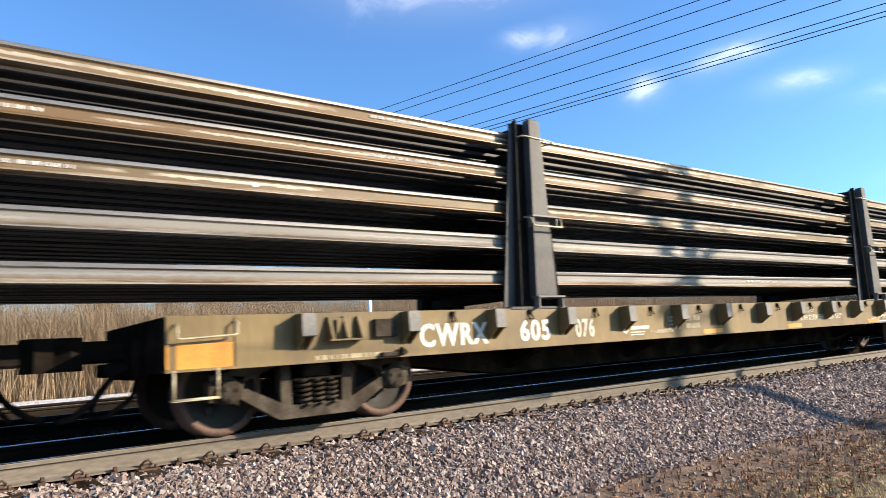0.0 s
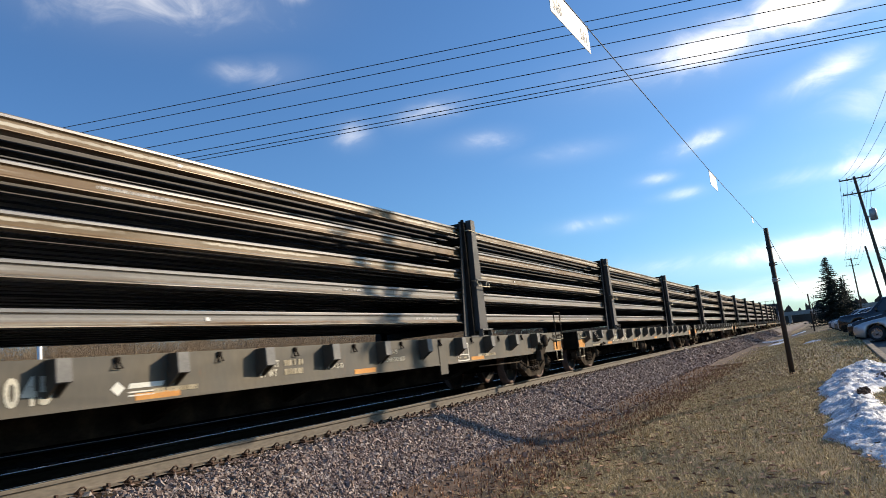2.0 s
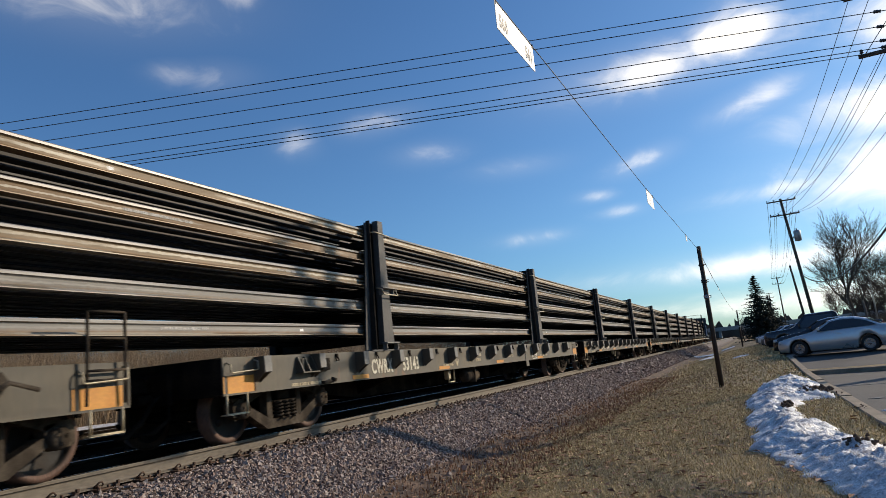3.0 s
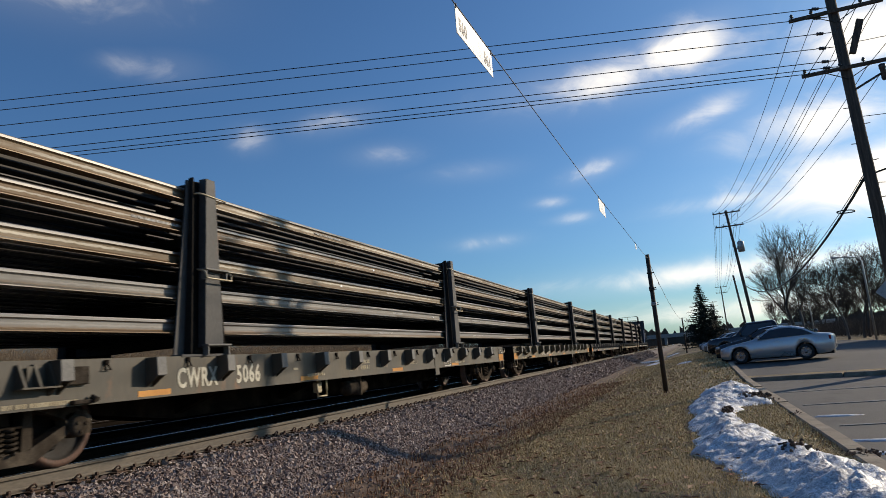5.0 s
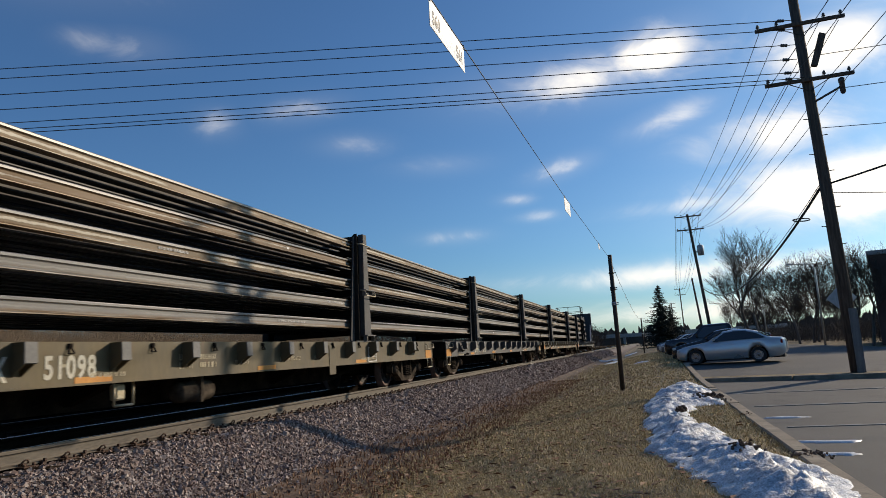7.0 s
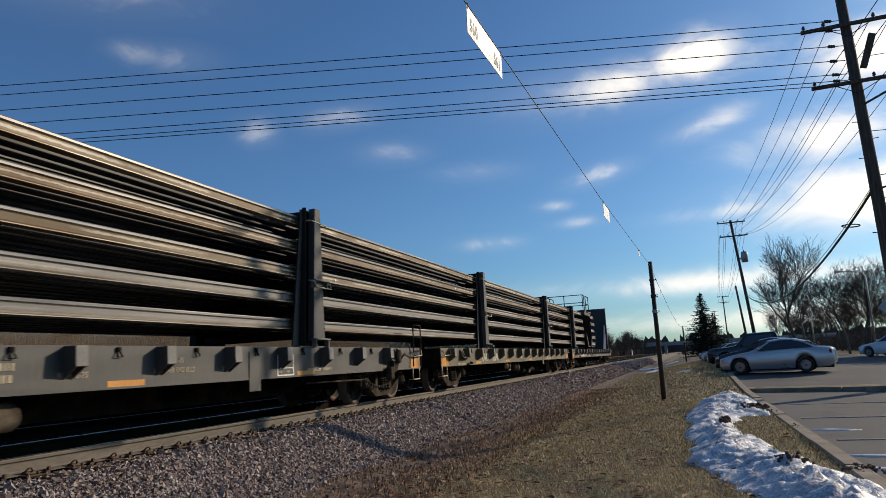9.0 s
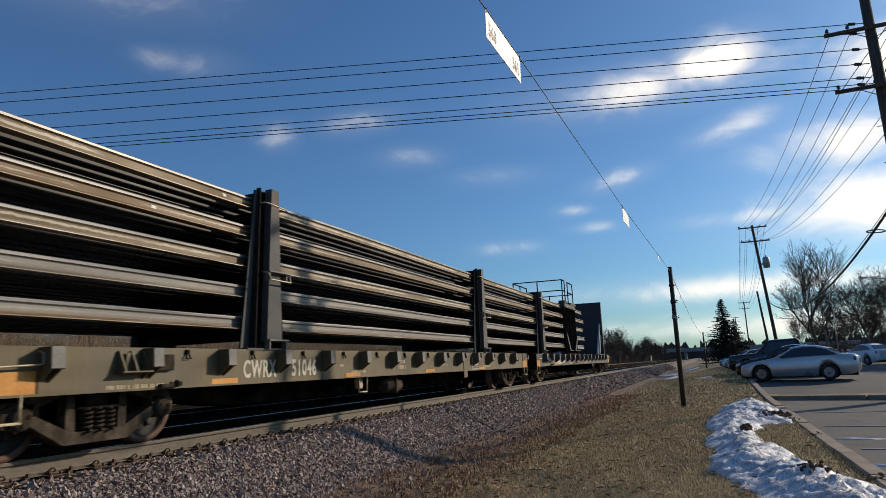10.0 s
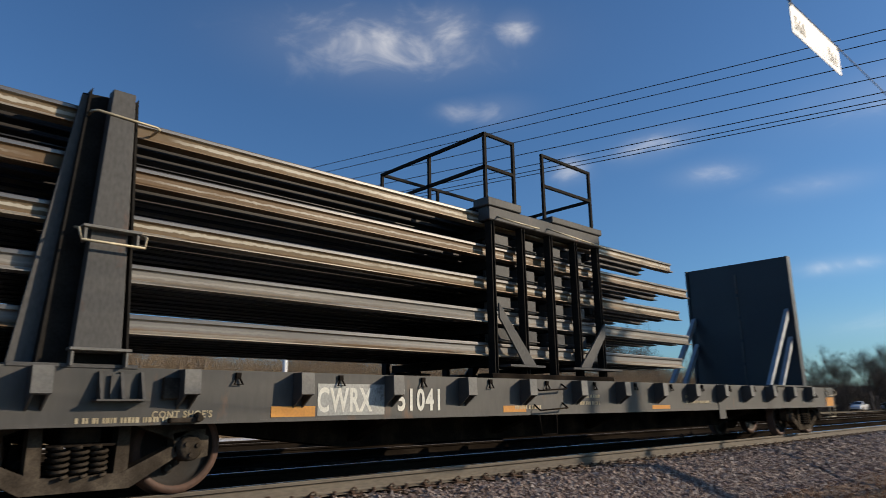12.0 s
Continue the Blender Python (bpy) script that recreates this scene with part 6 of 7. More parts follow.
def car_shape(kind):
    """Stations along the car, nose at x = 0: (x, half width, floor, waist height, top height, roof half width)."""
    if kind == "pickup":
        return [(0.0, 0.80, 0.45, 0.80, 0.95, 0.72), (0.12, 0.93, 0.38, 0.95, 1.10, 0.80), (1.35, 0.97, 0.35, 1.05, 1.18, 0.85), (1.55, 0.97, 0.35, 1.08, 1.25, 0.84), (2.15, 0.97, 0.35, 1.12, 1.86, 0.70),
                (3.5, 0.97, 0.35, 1.12, 1.90, 0.70), (3.62, 0.97, 0.35, 1.12, 1.80, 0.74), (3.75, 0.97, 0.38, 1.12, 1.22, 0.90), (5.5, 0.97, 0.42, 1.12, 1.20, 0.92), (5.6, 0.92, 0.45, 1.08, 1.15, 0.86)]
    return [(0.0, 0.62, 0.32, 0.52, 0.60, 0.50), (0.10, 0.76, 0.22, 0.62, 0.70, 0.64), (0.40, 0.85, 0.18, 0.70, 0.79, 0.74), (1.20, 0.88, 0.17, 0.82, 0.93, 0.78), (1.42, 0.88, 0.17, 0.86, 0.99, 0.75), (2.05, 0.88, 0.17, 0.90, 1.38, 0.60),
            (2.45, 0.88, 0.17, 0.92, 1.455, 0.58), (3.0, 0.88, 0.17, 0.93, 1.445, 0.58), (3.45, 0.88, 0.17, 0.95, 1.33, 0.60), (3.92, 0.87, 0.18, 0.96, 1.06, 0.70), (4.35, 0.83, 0.24, 0.95, 1.02, 0.70), (4.50, 0.76, 0.34, 0.88, 0.96, 0.62), (4.55, 0.66, 0.42, 0.78, 0.84, 0.52)]


def car_meshes(kind):
    st = car_shape(kind)
    wheels = (0.98, 4.35) if kind == "pickup" else (0.87, 3.45)
    wr = 0.38 if kind == "pickup" else 0.315

    def body(bm):
        rings = []
        xs = sorted({s[0] for s in st} | {w + d for w in wheels for d in (-0.42, -0.36, -0.25, -0.1, 0.1, 0.25, 0.36, 0.42)})
        keys = np.array(st)
        for x in xs:
            hw, fl, wa, tp, rw = (np.interp(x, keys[:, 0], keys[:, j]) for j in range(1, 6))
            arch = fl
            for w in wheels:
                if abs(x - w) < wr + 0.075:
                    arch = max(arch, wr + math.sqrt(max(0.0, (wr + 0.075) ** 2 - (x - w) ** 2)))
            half = [(hw * 0.94, fl if arch == fl else arch), (hw, max(arch, fl) + 0.02), (hw * 1.005, max(arch + 0.02, 0.55 * wa + 0.45 * fl)), (hw * 0.985, max(arch + 0.03, wa)), (rw + 0.35 * (hw - rw), wa + 0.45 * (tp - wa)), (rw * 1.02, tp - 0.05 * min(1, (tp - wa) * 3)), (rw * 0.6, tp)]
            rings.append([(x, y, z) for y, z in half] + [(x, -y, z) for y, z in half[::-1]])
        loft(bm, rings)

    def side_glass(bm, s):
        g = ((1.72, 2.02, 3.42, 3.12) if kind == "pickup" else (1.62, 2.1, 3.72, 3.3))
        if kind == "pickup":
            pts = [(1.75, 1.16), (2.2, 1.72), (3.42, 1.74), (3.5, 1.16)]
            outer, top = 0.93, 0.76
        else:
            pts = [(1.62, 0.955), (2.14, 1.31), (2.5, 1.37), (3.0, 1.36), (3.42, 1.25), (3.80, 1.03)]
            outer, top = 0.855, 0.655
        zlo, zhi = min(p[1] for p in pts), max(p[1] for p in pts)
        vs = []
        for x, z in pts:
            u = (z - zlo) / (zhi - zlo)
            vs.append(bm.verts.new((x, s * (outer + (top - outer) * u + 0.012), z)))
        f = bm.faces.new(vs)
        r = bmesh.ops.extrude_face_region(bm, geom=[f])
        bmesh.ops.translate(bm, verts=[v for v in r["geom"] if isinstance(v, bmesh.types.BMVert)], vec=(0, -s * 0.02, 0))

    def screen(bm, back):
        if kind == "pickup":
            a = [(1.62, 0.72, 1.27), (2.12, 0.62, 1.80)] if not back else [(3.72, 0.66, 1.30), (3.60, 0.60, 1.76)]
        else:
            a = [(1.46, 0.64, 1.01), (2.02, 0.52, 1.36)] if not back else [(3.90, 0.60, 1.07), (3.48, 0.50, 1.32)]
        (x0, y0, z0), (x1, y1, z1) = a
        e = -0.02 if not back else 0.02
        vs = [bm.verts.new(p) for p in ((x0 + e, -y0, z0 + 0.012), (x0 + e, y0, z0 + 0.012), (x1 + e, y1, z1 + 0.016), (x1 + e, -y1, z1 + 0.016))]
        f = bm.faces.new(vs)
        r = bmesh.ops.extrude_face_region(bm, geom=[f])
        bmesh.ops.translate(bm, verts=[v for v in r["geom"] if isinstance(v, bmesh.types.BMVert)], vec=(0, 0, -0.015))

    return body, side_glass, screen, wheels, wr


def tyre(bm, r):
    lathe(bm, [(r * 0.3, -0.03), (r * 0.63, -0.05), (r * 0.66, -0.1), (r * 0.92, -0.105), (r, -0.07), (r, 0.07), (r * 0.92, 0.105), (r * 0.66, 0.1), (r * 0.63, 0.05), (r * 0.3, 0.03)], (0, 0, 0), "y", 26)


def alloy(bm, r):
    lathe(bm, [(r * 0.66, 0.06), (r * 0.66, 0.098), (r * 0.58, 0.09), (r * 0.56, 0.05)], (0, 0, 0), "y", 24)
    lathe(bm, [(0.05, 0.05), (0.055, 0.095), (0.02, 0.1)], (0, 0, 0), "y", 12)
    for k in range(5):
        for d in (-0.13, 0.13):
            a = k * 2 * math.pi / 5 + d
            c, s = math.cos(a), math.sin(a)
            n = (-s * 0.018, c * 0.018)
            vs = [bm.verts.new((c * q + n[0] * e, y, s * q + n[1] * e)) for y in (0.06, 0.092) for q in (0.05, r * 0.6) for e in (-1, 1)]
            for q in ((0, 1, 3, 2), (4, 6, 7, 5), (0, 4, 5, 1), (2, 3, 7, 6), (0, 2, 6, 4), (1, 5, 7, 3)):
                bm.faces.new([vs[i] for i in q])


def parked_car(name, kind, paint, x, y, rz, label, category="car", scale=1.0):
    body, side_glass, screen, wheels, wr = car_meshes(kind)
    c = tagged(empty(name, x, y, lot_z(y) + 0.012, rz), label, category, "parked cars")
    c.scale = (scale, scale, scale)
    key = kind + paint.name
    put("body", "body_" + key, body, paint, c)
    for s in (1, -1):
        put("side_window", "side_glass%d_%s" % (s, kind), lambda bm: side_glass(bm, s), M_GLASS, c)
        bm = bmesh.new()
        xm = 1.78 if kind == "pickup" else 1.66
        box(bm, xm, xm + 0.1, s * 0.98 - 0.09, s * 0.98 + 0.09, 1.0 if kind != "pickup" else 1.2, 1.13 if kind != "pickup" else 1.38, 0.02)
        part("mirror", bm, paint, c)
        L = st_len = car_shape(kind)[-1][0]
        bm = bmesh.new()
        if kind == "pickup":
            box(bm, L - 0.1, L + 0.01, s * 0.86 - 0.06, s * 0.86 + 0.07, 0.8, 1.1, 0.02)
        else:
            box(bm, L - 0.36, L - 0.10, s * 0.72 - 0.1, s * 0.72 + 0.085, 0.74, 0.92, 0.03)
        part("tail_lamp", bm, M_LAMPRED, c, "red tail lamp")
        bm = bmesh.new()
        box(bm, 0.06, 0.34, s * 0.66 - 0.13, s * 0.66 + 0.13, 0.56 if kind != "pickup" else 0.78, 0.68 if kind != "pickup" else 0.95, 0.03)
        part("head_lamp", bm, M_LAMPCLEAR, c, "clear head lamp")
        for hx in ((2.35, 3.25) if kind != "pickup" else (2.5, 3.2)):
            bm = bmesh.new()
            box(bm, hx, hx + 0.16, s * 0.888 - 0.015, s * 0.888 + 0.015, 0.80 if kind != "pickup" else 1.0, 0.83 if kind != "pickup" else 1.03)
            part("door_handle", bm, paint, c)
    put("windscreen", "screen_f_" + kind, lambda bm: screen(bm, False), M_GLASS, c)
    put("rear_window", "screen_b_" + kind, lambda bm: screen(bm, True), M_GLASS, c)
    bm = bmesh.new()
    L = car_shape(kind)[-1][0]
    box(bm, 0.02, L - 0.1, -0.6, 0.6, 0.16 if kind != "pickup" else 0.34, 0.30 if kind != "pickup" else 0.5)
    part("underbody", bm, M_TYRE, c)
    for w in wheels:
        for s in (1, -1):
            wh = put("wheel", "tyre_%s" % kind, lambda bm: tyre(bm, wr), M_TYRE, c, pose(w, s * (0.79 if kind != "pickup" else 0.86), wr, 0, 0, 0 if s > 0 else 180))
            put("rim", "alloy_%s" % kind, lambda bm: alloy(bm, wr), M_ALLOY, wh, None, "silver spoked alloy rim")
    return c


parked_car("sedan", "sedan", M_SILVER, 1.28, 32.0, -13, "silver sedan parked nose-on to the kerb", scale=0.95)
parked_car("sedan", "sedan", M_CARS[0], 1.2, 36.0, -11, "black sedan parked nose-on to the kerb")
parked_car("pickup_truck", "pickup", M_CARS[0], 1.0, 40.4, -10, "black pickup truck parked nose-on to the kerb", "pickup truck", 0.96)
parked_car("sedan", "sedan", M_CARS[3], 1.2, 45.0, -8, "dark blue sedan parked in the row")
parked_car("sedan", "sedan", M_CARS[1], 1.1, 49.4, -8, "white sedan parked in the row")
parked_car("sedan", "sedan", M_CARS[2], 1.0, 54.0, -8, "grey sedan parked in the row")
parked_car("sedan", "sedan", M_CARS[1], 0.9, 59.5, -8, "white sedan parked farther along the row")
parked_car("sedan", "sedan", M_CARS[2], 0.8, 65.5, -8, "grey sedan parked farther along the row")
moving_car = parked_car("sedan", "sedan", M_CARS[1], 50.0, 42.0, 0, "white sedan driving away through the car park")
tagged(moving_car, "", "", "moving cars")
for x, y, rz, pt, lab in ((-31.0, -3.1, 90, M_CARS[3], "dark blue sedan beyond the tracks"), (-34, 120, 90, M_CARS[1], "white car beyond the tracks near the trees"), (-33, 133, 90, M_CARS[1], "white car far beyond the tracks"), (-34, 150, 90, M_CARS[2], "grey car far beyond the tracks")):
    c = parked_car("sedan", "sedan", pt, x, y, rz, lab)
    c.location.z = ground_z(x, y) + 0.01


# ---------------------------------------------------------------- trees
def bare_tree_mesh(name, seed, height, spread, levels=5, trunk_r=0.16, twig=0.006, forks=3):
    """Trunk and limbs of a leafless tree, tapering as they fork: two meshes, trunk and crown."""
    rnd = random.Random(seed)
    trunkV, trunkF, V, F = [], [], [], []

    def stick(Vl, Fl, a, b, r0, r1, n):
        d = (b - a).normalized()
        u = d.orthogonal().normalized()
        v = d.cross(u)
        base = len(Vl)
        for p, r in ((a, r0), (b, r1)):
            for k in range(n):
                an = 2 * math.pi * k / n
                Vl.append(tuple(p + (u * math.cos(an) + v * math.sin(an)) * r))
        for k in range(n):
            Fl.append((base + k, base + (k + 1) % n, base + n + (k + 1) % n, base + n + k))

    def grow(a, d, ln, r, lv):
        segs = 3 if lv < 3 else 2
        p = a
        for s in range(segs):
            d = (d + Vector((rnd.gauss(0, 0.10), rnd.gauss(0, 0.10), 0.05 + rnd.gauss(0, 0.06)))).normalized()
            q = p + d * ln / segs
            r2 = max(twig, r * (1 - 0.28 * (s + 1) / segs))
            stick(trunkV if lv == 0 else V, trunkF if lv == 0 else F, p, q, max(twig, r * (1 - 0.28 * s / segs)), r2, 8 if lv == 0 else 5 if lv < 2 else 3)
            if lv < levels and (s > 0 or lv > 0):
                for _ in range(1 if lv == 0 and s < segs - 1 else rnd.randint(1, 2)):
                    side = Vector((rnd.gauss(0, 1), rnd.gauss(0, 1), rnd.gauss(0.15, 0.4))).normalized()
                    grow(q, (d * (1 - spread) + side * spread).normalized(), ln * rnd.uniform(0.45, 0.72), r2 * rnd.uniform(0.45, 0.65), lv + 1)
            p = q
        if lv < levels:
            for _ in range(forks - 1):
                side = Vector((rnd.gauss(0, 1), rnd.gauss(0, 1), 0.3)).normalized()
                grow(p, (d * (1 - spread * 0.8) + side * spread * 0.8).normalized(), ln * rnd.uniform(0.6, 0.8), r2 * 0.72, lv + 1)
    grow(Vector((0, 0, -0.2)), Vector((0, 0, 1)), height * 0.34, trunk_r, 0)
    out = []
    for nm, vv, ff in (("trunk", trunkV, trunkF), ("crown", V, F)):
        me = bpy.data.meshes.new(name + "_" + nm)
        me.from_pydata(vv, [], ff)
        me.materials.append(M_BARK if nm == "trunk" else M_TWIG)
        out.append(me)
    return out


TREE_KINDS = [bare_tree_mesh("tree_a", 3, 10, 0.48, 5, 0.15, 0.006), bare_tree_mesh("tree_b", 8, 11, 0.42, 5, 0.18, 0.006), bare_tree_mesh("tree_c", 15, 8, 0.52, 5, 0.12, 0.006), bare_tree_mesh("tree_d", 21, 9, 0.46, 5, 0.13, 0.006)]


def tree(kind, x, y, s, label, z=None, rz=0.0):
    me = TREE_KINDS[kind]
    x, y = askew(x, y)
    t = tagged(empty("bare_tree", x, y, ground_z(min(x, 30), y) if z is None else z, rz), label, "tree", "bare trees")
    t.scale = (s, s, s)
    part("trunk", me[0], None, t)
    part("crown", me[1], None, t)
    return t


rnd = random.Random(31)
for i in range(18):
    y = 54 + i * 5.6 + rnd.uniform(-2, 2)
    x = 11.5 + rnd.uniform(0, 9) - max(0, (y - 95) * 0.05)
    tree(i % 4, x, y, rnd.uniform(0.62, 0.95), "leafless grey-brown tree at the edge of the car park", lot_z(y), rnd.uniform(0, 360))
for x, y, s, k in ((8.6, 88, 1.25, 1), (13.5, 78, 1.05, 0), (19, 62, 1.1, 3), (10.8, 100, 1.2, 0), (17.5, 47, 1.0, 2)):
    tree(k, x, y, s, "tall leafless tree with a spreading crown", lot_z(y), rnd.uniform(0, 360))
# the belt of trees beyond the tracks
for i in range(74):
    y = -35 + i * 6.2 + rnd.uniform(-3, 3)
    x = -38 + rnd.uniform(-10, 4) - (8 if y < 60 else 0)
    tree((i * 3) % 4, x, y, rnd.uniform(0.85, 1.25), "leafless tree in the belt beyond the tracks", None, rnd.uniform(0, 360))


def conifer(name, x, y, z, h, w, seed, label):
    """A spruce: trunk, and tiers of drooping boughs built of small needle sprays."""
    rnd = random.Random(seed)
    t = tagged(empty(name, x, y, z), label, "tree", "conifers")
    bm = bmesh.new()
    tube(bm, [(0, 0, -0.2), (0.05, 0, h * 0.5), (0, 0, h)], 0.035 * h ** 0.9 * 0.6 + 0.05, 8, 0.02)
    part("trunk", bm, M_BARK, t)
    V, F = [], []
    levels = 34
    for k in range(levels):
        u = k / levels
        zc = h * (0.06 + 0.93 * u)
        reach = w * (1 - u) ** 0.85 * rnd.uniform(0.75, 1.12) + 0.12
        for b in range(max(5, int(15 * (1 - u)) + 3)):
            a = rnd.uniform(0, 2 * math.pi)
            ln = reach * rnd.uniform(0.65, 1.1)
            for j in range(9):
                v = (j + 1) / 9
                px, py = math.cos(a) * ln * v, math.sin(a) * ln * v
                pz = zc - 0.28 * ln * v + 0.16 * ln * v * v
                s = (0.26 + 0.2 * (1 - v)) * (0.5 + 0.5 * (1 - u)) * h / 9
                for _ in range(4):
                    e = Vector((rnd.gauss(0, 1), rnd.gauss(0, 1), rnd.gauss(-0.3, 0.5))).normalized() * s * rnd.uniform(0.8, 1.6)
                    g = Vector((rnd.gauss(0, 1), rnd.gauss(0, 1), rnd.gauss(0, 0.6))).normalized() * s * 0.3
                    n = len(V)
                    V += [(px - g.x, py - g.y, pz - g.z), (px + g.x, py + g.y, pz + g.z), (px + e.x, py + e.y, pz + e.z)]
                    F.append((n, n + 1, n + 2))
    me = bpy.data.meshes.new("crown")
    me.from_pydata(V, [], F)
    me.materials.append(M_NEEDLE)
    part("crown", me, None, t, "dark green needles")
    return t


conifer("spruce", 2.1, 100, lot_z(100), 8.9, 3.4, 2, "dark green spruce standing beside the car park")
conifer("spruce", 3.6, 104, lot_z(104), 6.2, 2.8, 3, "smaller dark spruce beside the car park")
for i, (x, y, h) in enumerate(((-31, 132, 9), (-33, 150, 8.0), (-32, 168, 8.5), (-30, 128, 5.5), (-46, 40, 9), (-46, 12, 8.5), (-45, 8, 7.5))):
    conifer("spruce", x, y, -0.7, h, h * 0.27, 10 + i, "dark conifer in the tree belt beyond the tracks")


def brush(name, x0, x1, y0, y1, n, h, seed, material, label, zf):
    """A thicket: thin upright stems with side twigs."""
    R = np.random.RandomState(seed)
    x, y = R.uniform(x0, x1, n), R.uniform(y0, y1, n)
    z = np.array([zf(a, b) for a, b in zip(x, y)])
    V, F, off = [], [], 0
    for rep, (share, w, lo) in enumerate(((1.0, 0.010, 0.0), (0.7, 0.007, 0.35), (0.6, 0.006, 0.55))):
        L = h * R.uniform(0.45, 1.0, n) * share
        a, lean = R.uniform(0, 2 * np.pi, n), np.abs(R.normal(0.18 + 0.3 * rep, 0.15, n))
        bz = z + lo * h * R.uniform(0.6, 1.0, n)
        dx, dy, dz = np.cos(a) * np.sin(lean) * L, np.sin(a) * np.sin(lean) * L, np.cos(lean) * L
        b = R.uniform(0, np.pi, n)
        px, py = np.cos(b) * w, np.sin(b) * w
        v = np.stack([np.stack([x - px, y - py, bz], 1), np.stack([x + px, y + py, bz], 1), np.stack([x + dx, y + dy, bz + dz], 1)], 1)
        V.append(v.reshape(-1, 3)); F.append((np.arange(n * 3) + off).reshape(-1, 3)); off += 3 * n
    V, F = np.concatenate(V), np.concatenate(F)
    me = bpy.data.meshes.new(name)
    me.from_pydata(V.tolist(), [], F.tolist())
    me.materials.append(material)
    return tagged(new(name, me), label, "brush", "", "stuff")


brush("brush", -41, -33.6, -16, 75, 46000, 6.0, 4, M_SHRUB, "straw-coloured dry brush beyond the tracks", ground_z)
brush("dead_weeds", -5.0, -3.0, 2, 34, 5200, 0.10, 21, M_LEAF, "dark dead weeds and litter along the toe of the ballast", ground_z)
brush("thicket", -44, -36, -30, 420, 60000, 6.5, 6, M_TWIG, "dense grey-brown leafless thicket under the far trees", ground_z)
brush("thicket", 16, 29, 50, 150, 12000, 2.6, 7, M_TWIG, "dense dark leafless thicket beside the car park", lambda a, b: lot_z(b))

# snow-covered ground under the brush beyond the tracks
verts = [(x, y, ground_z(x, y) + 0.02 + 0.03 * noise.noise((x * 0.6, y * 0.6, 1))) for y in np.arange(-30, 60, 1.5) for x in np.arange(-34, -21.9, 1.0)]
nx, ny = len(np.arange(-34, -21.9, 1.0)), len(np.arange(-30, 60, 1.5))
me = bpy.data.meshes.new("snow_cover")
me.from_pydata(verts, [], [(j * nx + i, j * nx + i + 1, (j + 1) * nx + i + 1, (j + 1) * nx + i) for j in range(ny - 1) for i in range(nx - 1)])
me.materials.append(M_SNOW)
tagged(new("snow_cover", me), "thin dirty snow cover on the ground beyond the tracks", "snow", "", "structure")


# ---------------------------------------------------------------- buildings and distance
def building(x, y, w, d, h, rz):
    b = tagged(empty("brick_building", x, y, lot_z(y) - 0.1, rz), "low dark brick building behind bare trees", "building")
    bm = bmesh.new()
    box(bm, 0, w, 0, 0.3, 0, h); box(bm, 0, w, d - 0.3, d, 0, h); box(bm, 0, 0.3, 0.3, d - 0.3, 0, h); box(bm, w - 0.3, w, 0.3, d - 0.3, 0, h)
    part("wall", bm, M_BRICK, b)
    bm = bmesh.new()
    box(bm, -0.15, w + 0.15, -0.15, d + 0.15, h, h + 0.3, 0.03)
    part("roof", bm, M_CONC, b)
    for k in range(int(w / 3.2)):
        win = new("window")
        win.parent = b
        win.matrix_basis = pose(1.2 + 3.2 * k, 0, 1.2)
        put("pane", "window_pane", lambda bm: box(bm, 0, 1.5, -0.012, -0.004, 0, 1.5), M_GLASS, win)
        put("window_frame", "window_frame", lambda bm: (box(bm, -0.06, 0, -0.03, -0.002, -0.06, 1.56), box(bm, 1.5, 1.56, -0.03, -0.002, -0.06, 1.56), box(bm, 0, 1.5, -0.03, -0.002, 1.5, 1.56), box(bm, 0, 1.5, -0.05, -0.002, -0.06, 0), box(bm, 0.72, 0.78, -0.03, -0.013, 0, 1.5)), M_CONC, win)
    return b


building(*askew(13.0, 52), 22, 12, 6.0, -16)


def road_sign(x, y):
    s = tagged(empty("diamond_sign", x, y, lot_z(y)), "back of a grey diamond road sign on a post", "road sign")
    bm = bmesh.new()
    tube(bm, [(0, 0, -0.1), (0, 0, 2.9)], 0.03, 8)
    part("post", bm, M_GALV, s)
    bm = bmesh.new()
    prism(bm, [(-0.62, 2.5), (0, 1.88), (0.62, 2.5), (0, 3.12)], -0.035, -0.03, "y")
    part("plate", bm, M_GALV, s)


road_sign(*askew(7.3, 34.5))


def lamp_post(x, y, z, h):
    s = tagged(empty("street_lamp", x, y, z), "grey street lamp with a single arm", "street lamp", "street lamps")
    bm = bmesh.new()
    tube(bm, [(0, 0, -0.1), (0, 0, h * 0.95), (-0.3, 0, h), (-1.6, 0, h + 0.15)], 0.09, 8, 0.04)
    part("post", bm, M_GALV, s)
    bm = bmesh.new()
    box(bm, -2.1, -1.5, -0.12, 0.12, h + 0.08, h + 0.22, 0.03)
    part("lamp_head", bm, M_GALV, s)


lamp_post(13.7, 61.5, lot_z(62), 6.5)
lamp_post(0, 330, -0.5, 12)
lamp_post(14.1, 91.5, lot_z(92), 7)


def overpass():
    o = tagged(empty("road_bridge", 15, 420, -0.6), "far grey concrete road bridge over the railway", "bridge")
    bm = bmesh.new()
    box(bm, -70, 60, -5, 5, 4.6, 5.8)
    part("deck", bm, M_CONC, o)
    bm = bmesh.new()
    box(bm, -70, 60, -5.2, -5.0, 5.8, 6.7)
    part("parapet", bm, M_CONC, o)
    for x in (-48, -28, 2, 22):
        bm = bmesh.new()
        box(bm, x - 0.7, x + 0.7, -4, 4, -0.5, 4.6)
        part("pier", bm, M_CONC, o)


overpass()


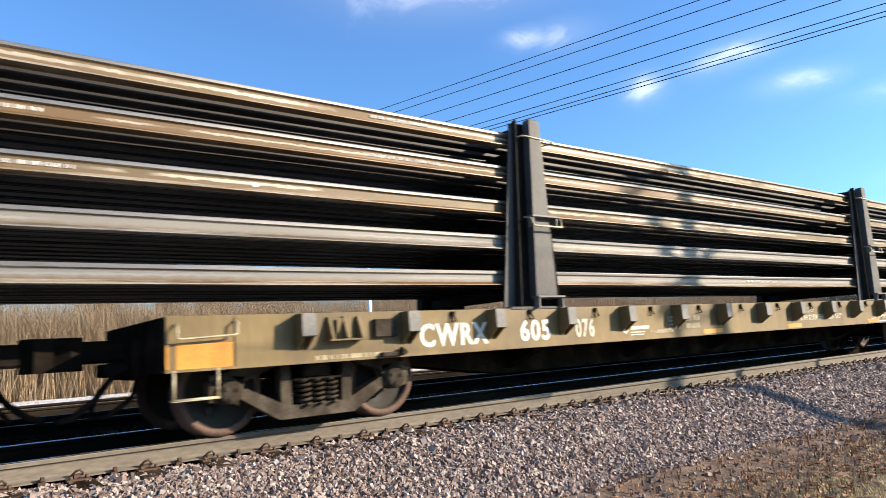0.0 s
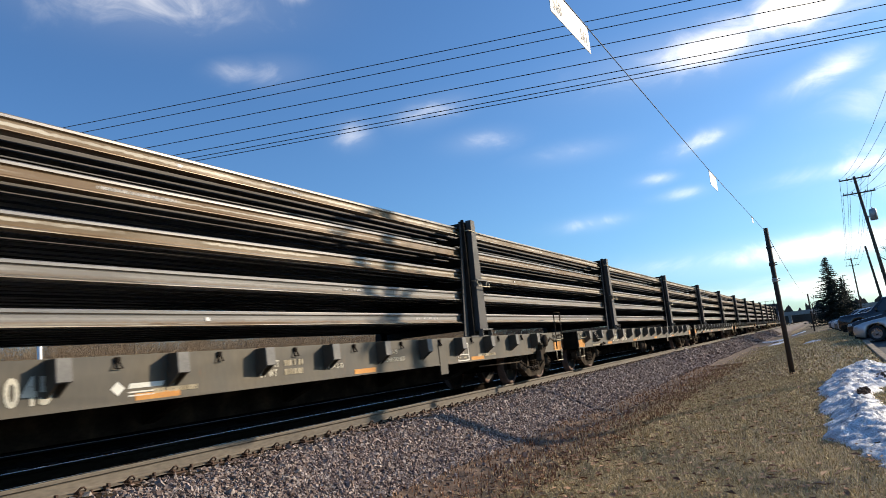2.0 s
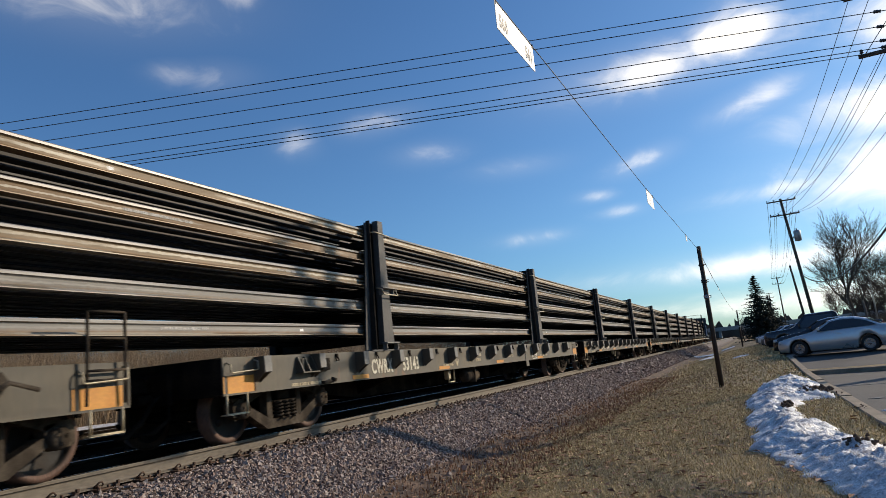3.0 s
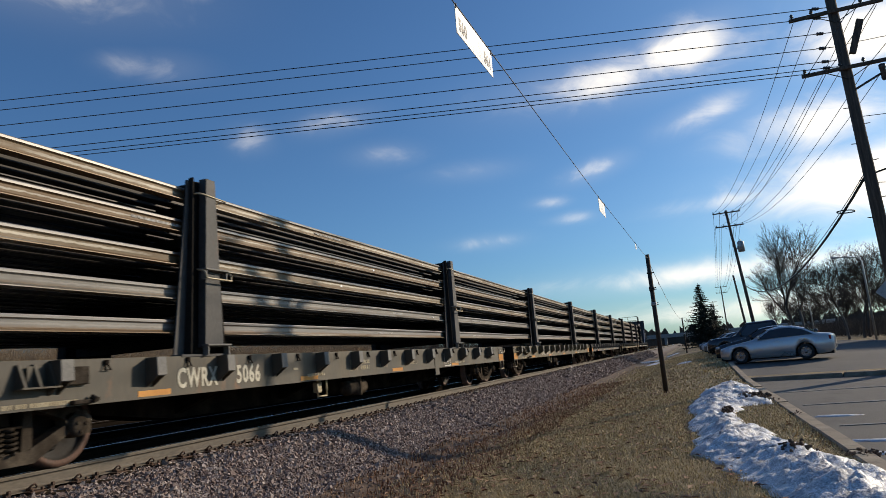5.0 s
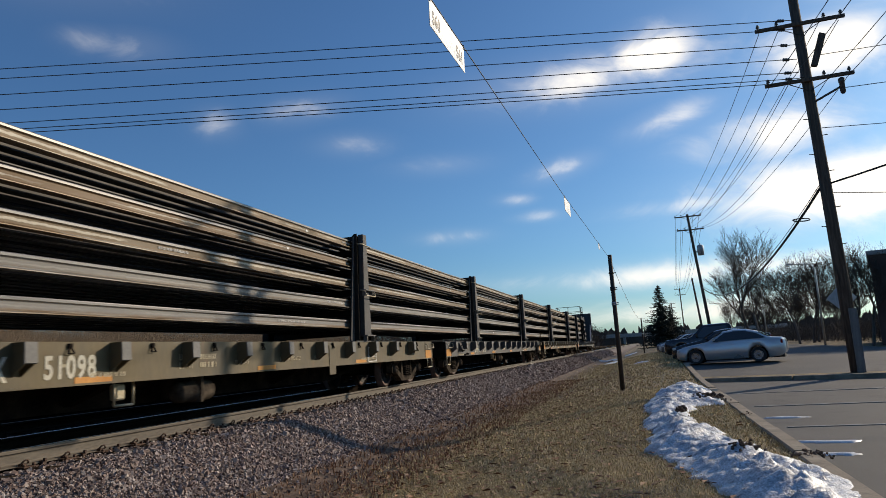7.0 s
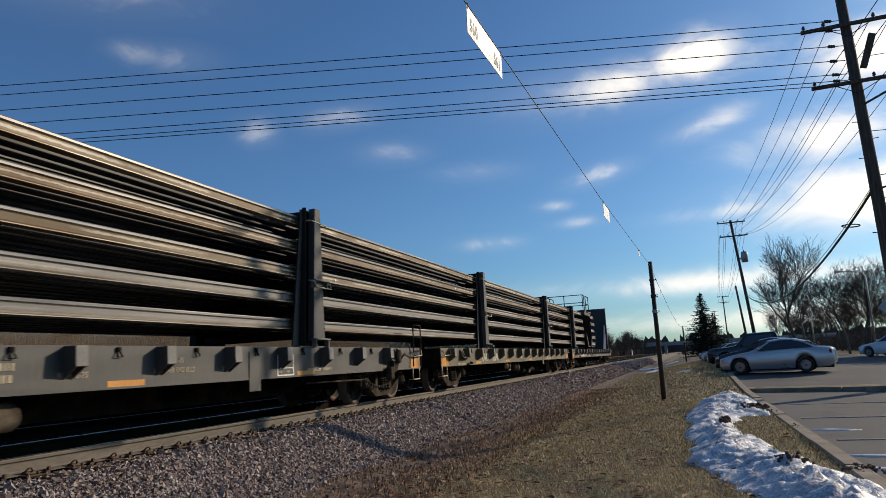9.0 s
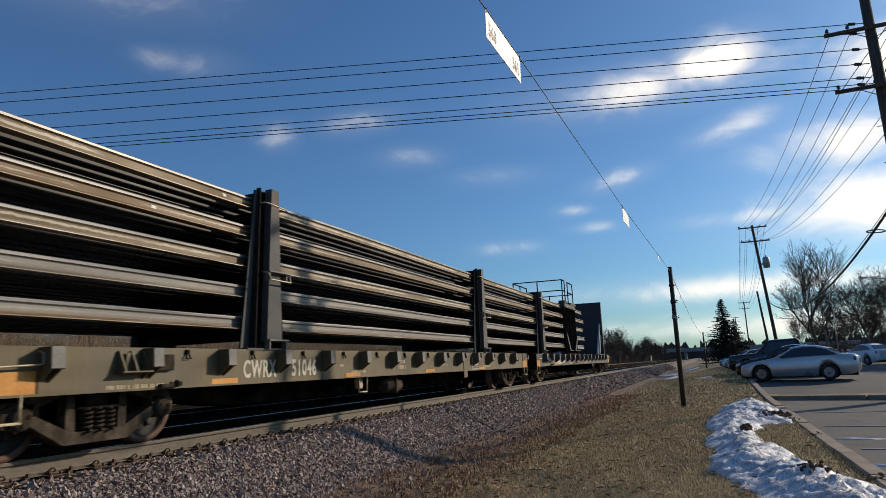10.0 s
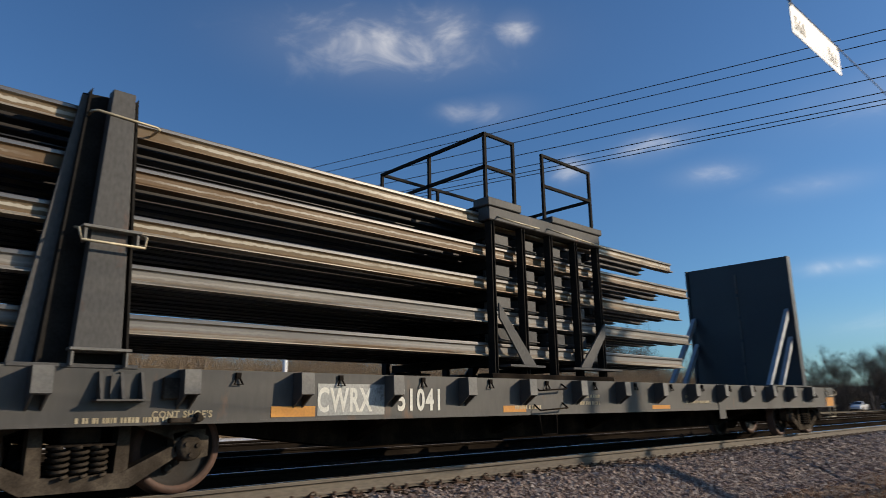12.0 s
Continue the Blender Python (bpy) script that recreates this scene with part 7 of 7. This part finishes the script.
def shed(x, y, w, d, h, label):
    b = tagged(empty("shed", x, y, -0.7), label, "building")
    bm = bmesh.new()
    box(bm, 0, w, 0, d, 0, h)
    part("wall", bm, M_SHED, b)
    bm = bmesh.new()
    prism(bm, [(-0.3, h), (w / 2, h + 1.2), (w + 0.3, h)], -0.3, d + 0.3, "y")
    part("roof", bm, M_CONC, b)


shed(-52, -12, 7, 14, 3.4, "pale low shed beyond the tracks behind brush")
shed(-50, 96, 8, 18, 3.2, "pale low building among trees beyond the tracks")
# white post seen under the load
bm = bmesh.new()
tube(bm, [(0, 0, -0.2), (0, 0, 4.2)], 0.07, 10)
tagged(part("marker_post", bm, M_SIGN), "plain white post beyond the tracks", "post").location = (-19.6, 11.5, -0.5)
# far hedge line that closes the horizon, one ragged strip of woods all round
R = np.random.RandomState(9)
V, F = [], []
for k in range(5200):
    a = R.uniform(0, 2 * np.pi)
    r = R.uniform(480, 620)
    x, y = r * np.cos(a), r * np.sin(a)
    h, w = R.uniform(5, 13), R.uniform(1.5, 5)
    n = len(V)
    tx, ty = -np.sin(a) * w, np.cos(a) * w
    V += [(x - tx, y - ty, -2), (x + tx, y + ty, -2), (x + 0.7 * tx, y + 0.7 * ty, h * R.uniform(0.5, 0.8)), (x + R.uniform(-0.5, 0.5) * tx, y + R.uniform(-0.5, 0.5) * ty, h), (x - 0.8 * tx, y - 0.8 * ty, h * R.uniform(0.4, 0.8))]
    F.append((n, n + 1, n + 2, n + 3, n + 4))
soup("far_woods", V, F, M_TWIG, "far belt of leafless woods on the horizon", "woods")


# clods of earth and dead weeds thrown up on the snow and at the kerb
def clods(name, spots, material, label, seed):
    R = np.random.RandomState(seed)
    bv, bf = icosa()
    V, F = [], []
    for x, y, z, spread, n, size in spots:
        for _ in range(n):
            c = np.array([x + R.normal(0, spread), y + R.normal(0, spread * 1.4), z + abs(R.normal(0, 0.03))])
            v = bv * (1 + R.uniform(-0.4, 0.4, (12, 1))) * size * R.uniform(0.4, 1.3) + c
            F += [tuple(int(q) for q in f + len(V)) for f in bf]
            V += [tuple(p) for p in v.tolist()]
    soup(name, V, F, material, label, "earth")


clods("earth_clods", [(1.07, 15.4, lot_z(15) + 0.20, 0.13, 190, 0.030), (0.84, 7.9, lot_z(8) + 0.24, 0.07, 90, 0.022), (0.42, 12.2, lot_z(12) + 0.24, 0.05, 40, 0.026), (1.55, 8.2, lot_z(8) + 0.1, 0.09, 60, 0.02), (1.42, 12.5, lot_z(12) + 0.08, 0.05, 60, 0.016), (1.38, 15.0, lot_z(15) + 0.08, 0.05, 60, 0.016)], M_DIRT, "dark clods of earth on the snow and by the kerb", 4)


# ---------------------------------------------------------------- movement
TRAVEL = [(0.0, 0.0), (1.0, 12.23), (2.5, 30.64), (3.5, 43.0), (4.5, 55.43), (5.5, 67.89), (6.0, 74.14), (7.0, 86.69), (8.0, 99.26), (9.5, 118.16), (10.5, 130.75), (11.5, 143.33), (12.0, 149.62)]


def travelled(t):
    """Metres that the train has gone by t, a smooth curve through TRAVEL."""
    ts, ds = [a for a, _ in TRAVEL], [b for _, b in TRAVEL]
    i = max(0, min(len(ts) - 2, sum(1 for a in ts[1:-1] if a <= t)))

    def slope(k):
        a, b = max(0, k - 1), min(len(ts) - 1, k + 1)
        return (ds[b] - ds[a]) / (ts[b] - ts[a])
    h = ts[i + 1] - ts[i]
    u = (t - ts[i]) / h
    return (ds[i] * (2 * u ** 3 - 3 * u ** 2 + 1) + slope(i) * h * (u ** 3 - 2 * u ** 2 + u)
            + ds[i + 1] * (3 * u ** 2 - 2 * u ** 3) + slope(i + 1) * h * (u ** 3 - u ** 2))


# the white sedan's way through the car park: seconds, x, y, heading
SEDAN_WAY = [(0.0, 52.0, 41.0, -8), (4.0, 34.0, 43.5, -12), (7.2, 17.6, 48.5, -24), (8.0, 13.5, 50.6, -34), (8.8, 10.1, 53.5, -46), (9.5, 8.2, 56.2, -57), (10.2, 7.2, 59.4, -68), (10.6, 6.8, 61.4, -74), (12.0, 6.0, 68.5, -82)]


def motions():
    walk(moving_car, [(t, pose(*askew(x, y), lot_z(y) + 0.012, 0, 0, a - 2)) for t, x, y, a in SEDAN_WAY])
    steps = [k * 0.25 for k in range(49)]
    for ob in CARS + LOAD:
        home = Matrix.Translation(ob.location)
        walk(ob, [(t, Matrix.Translation((0, -travelled(t), 0)) @ home) for t in steps])
    for w, y in WHEELSETS:
        walk(w, [(k / 30, pose(0, y, 0.42, math.degrees(travelled(k / 30) / 0.42))) for k in range(361)])


motions()
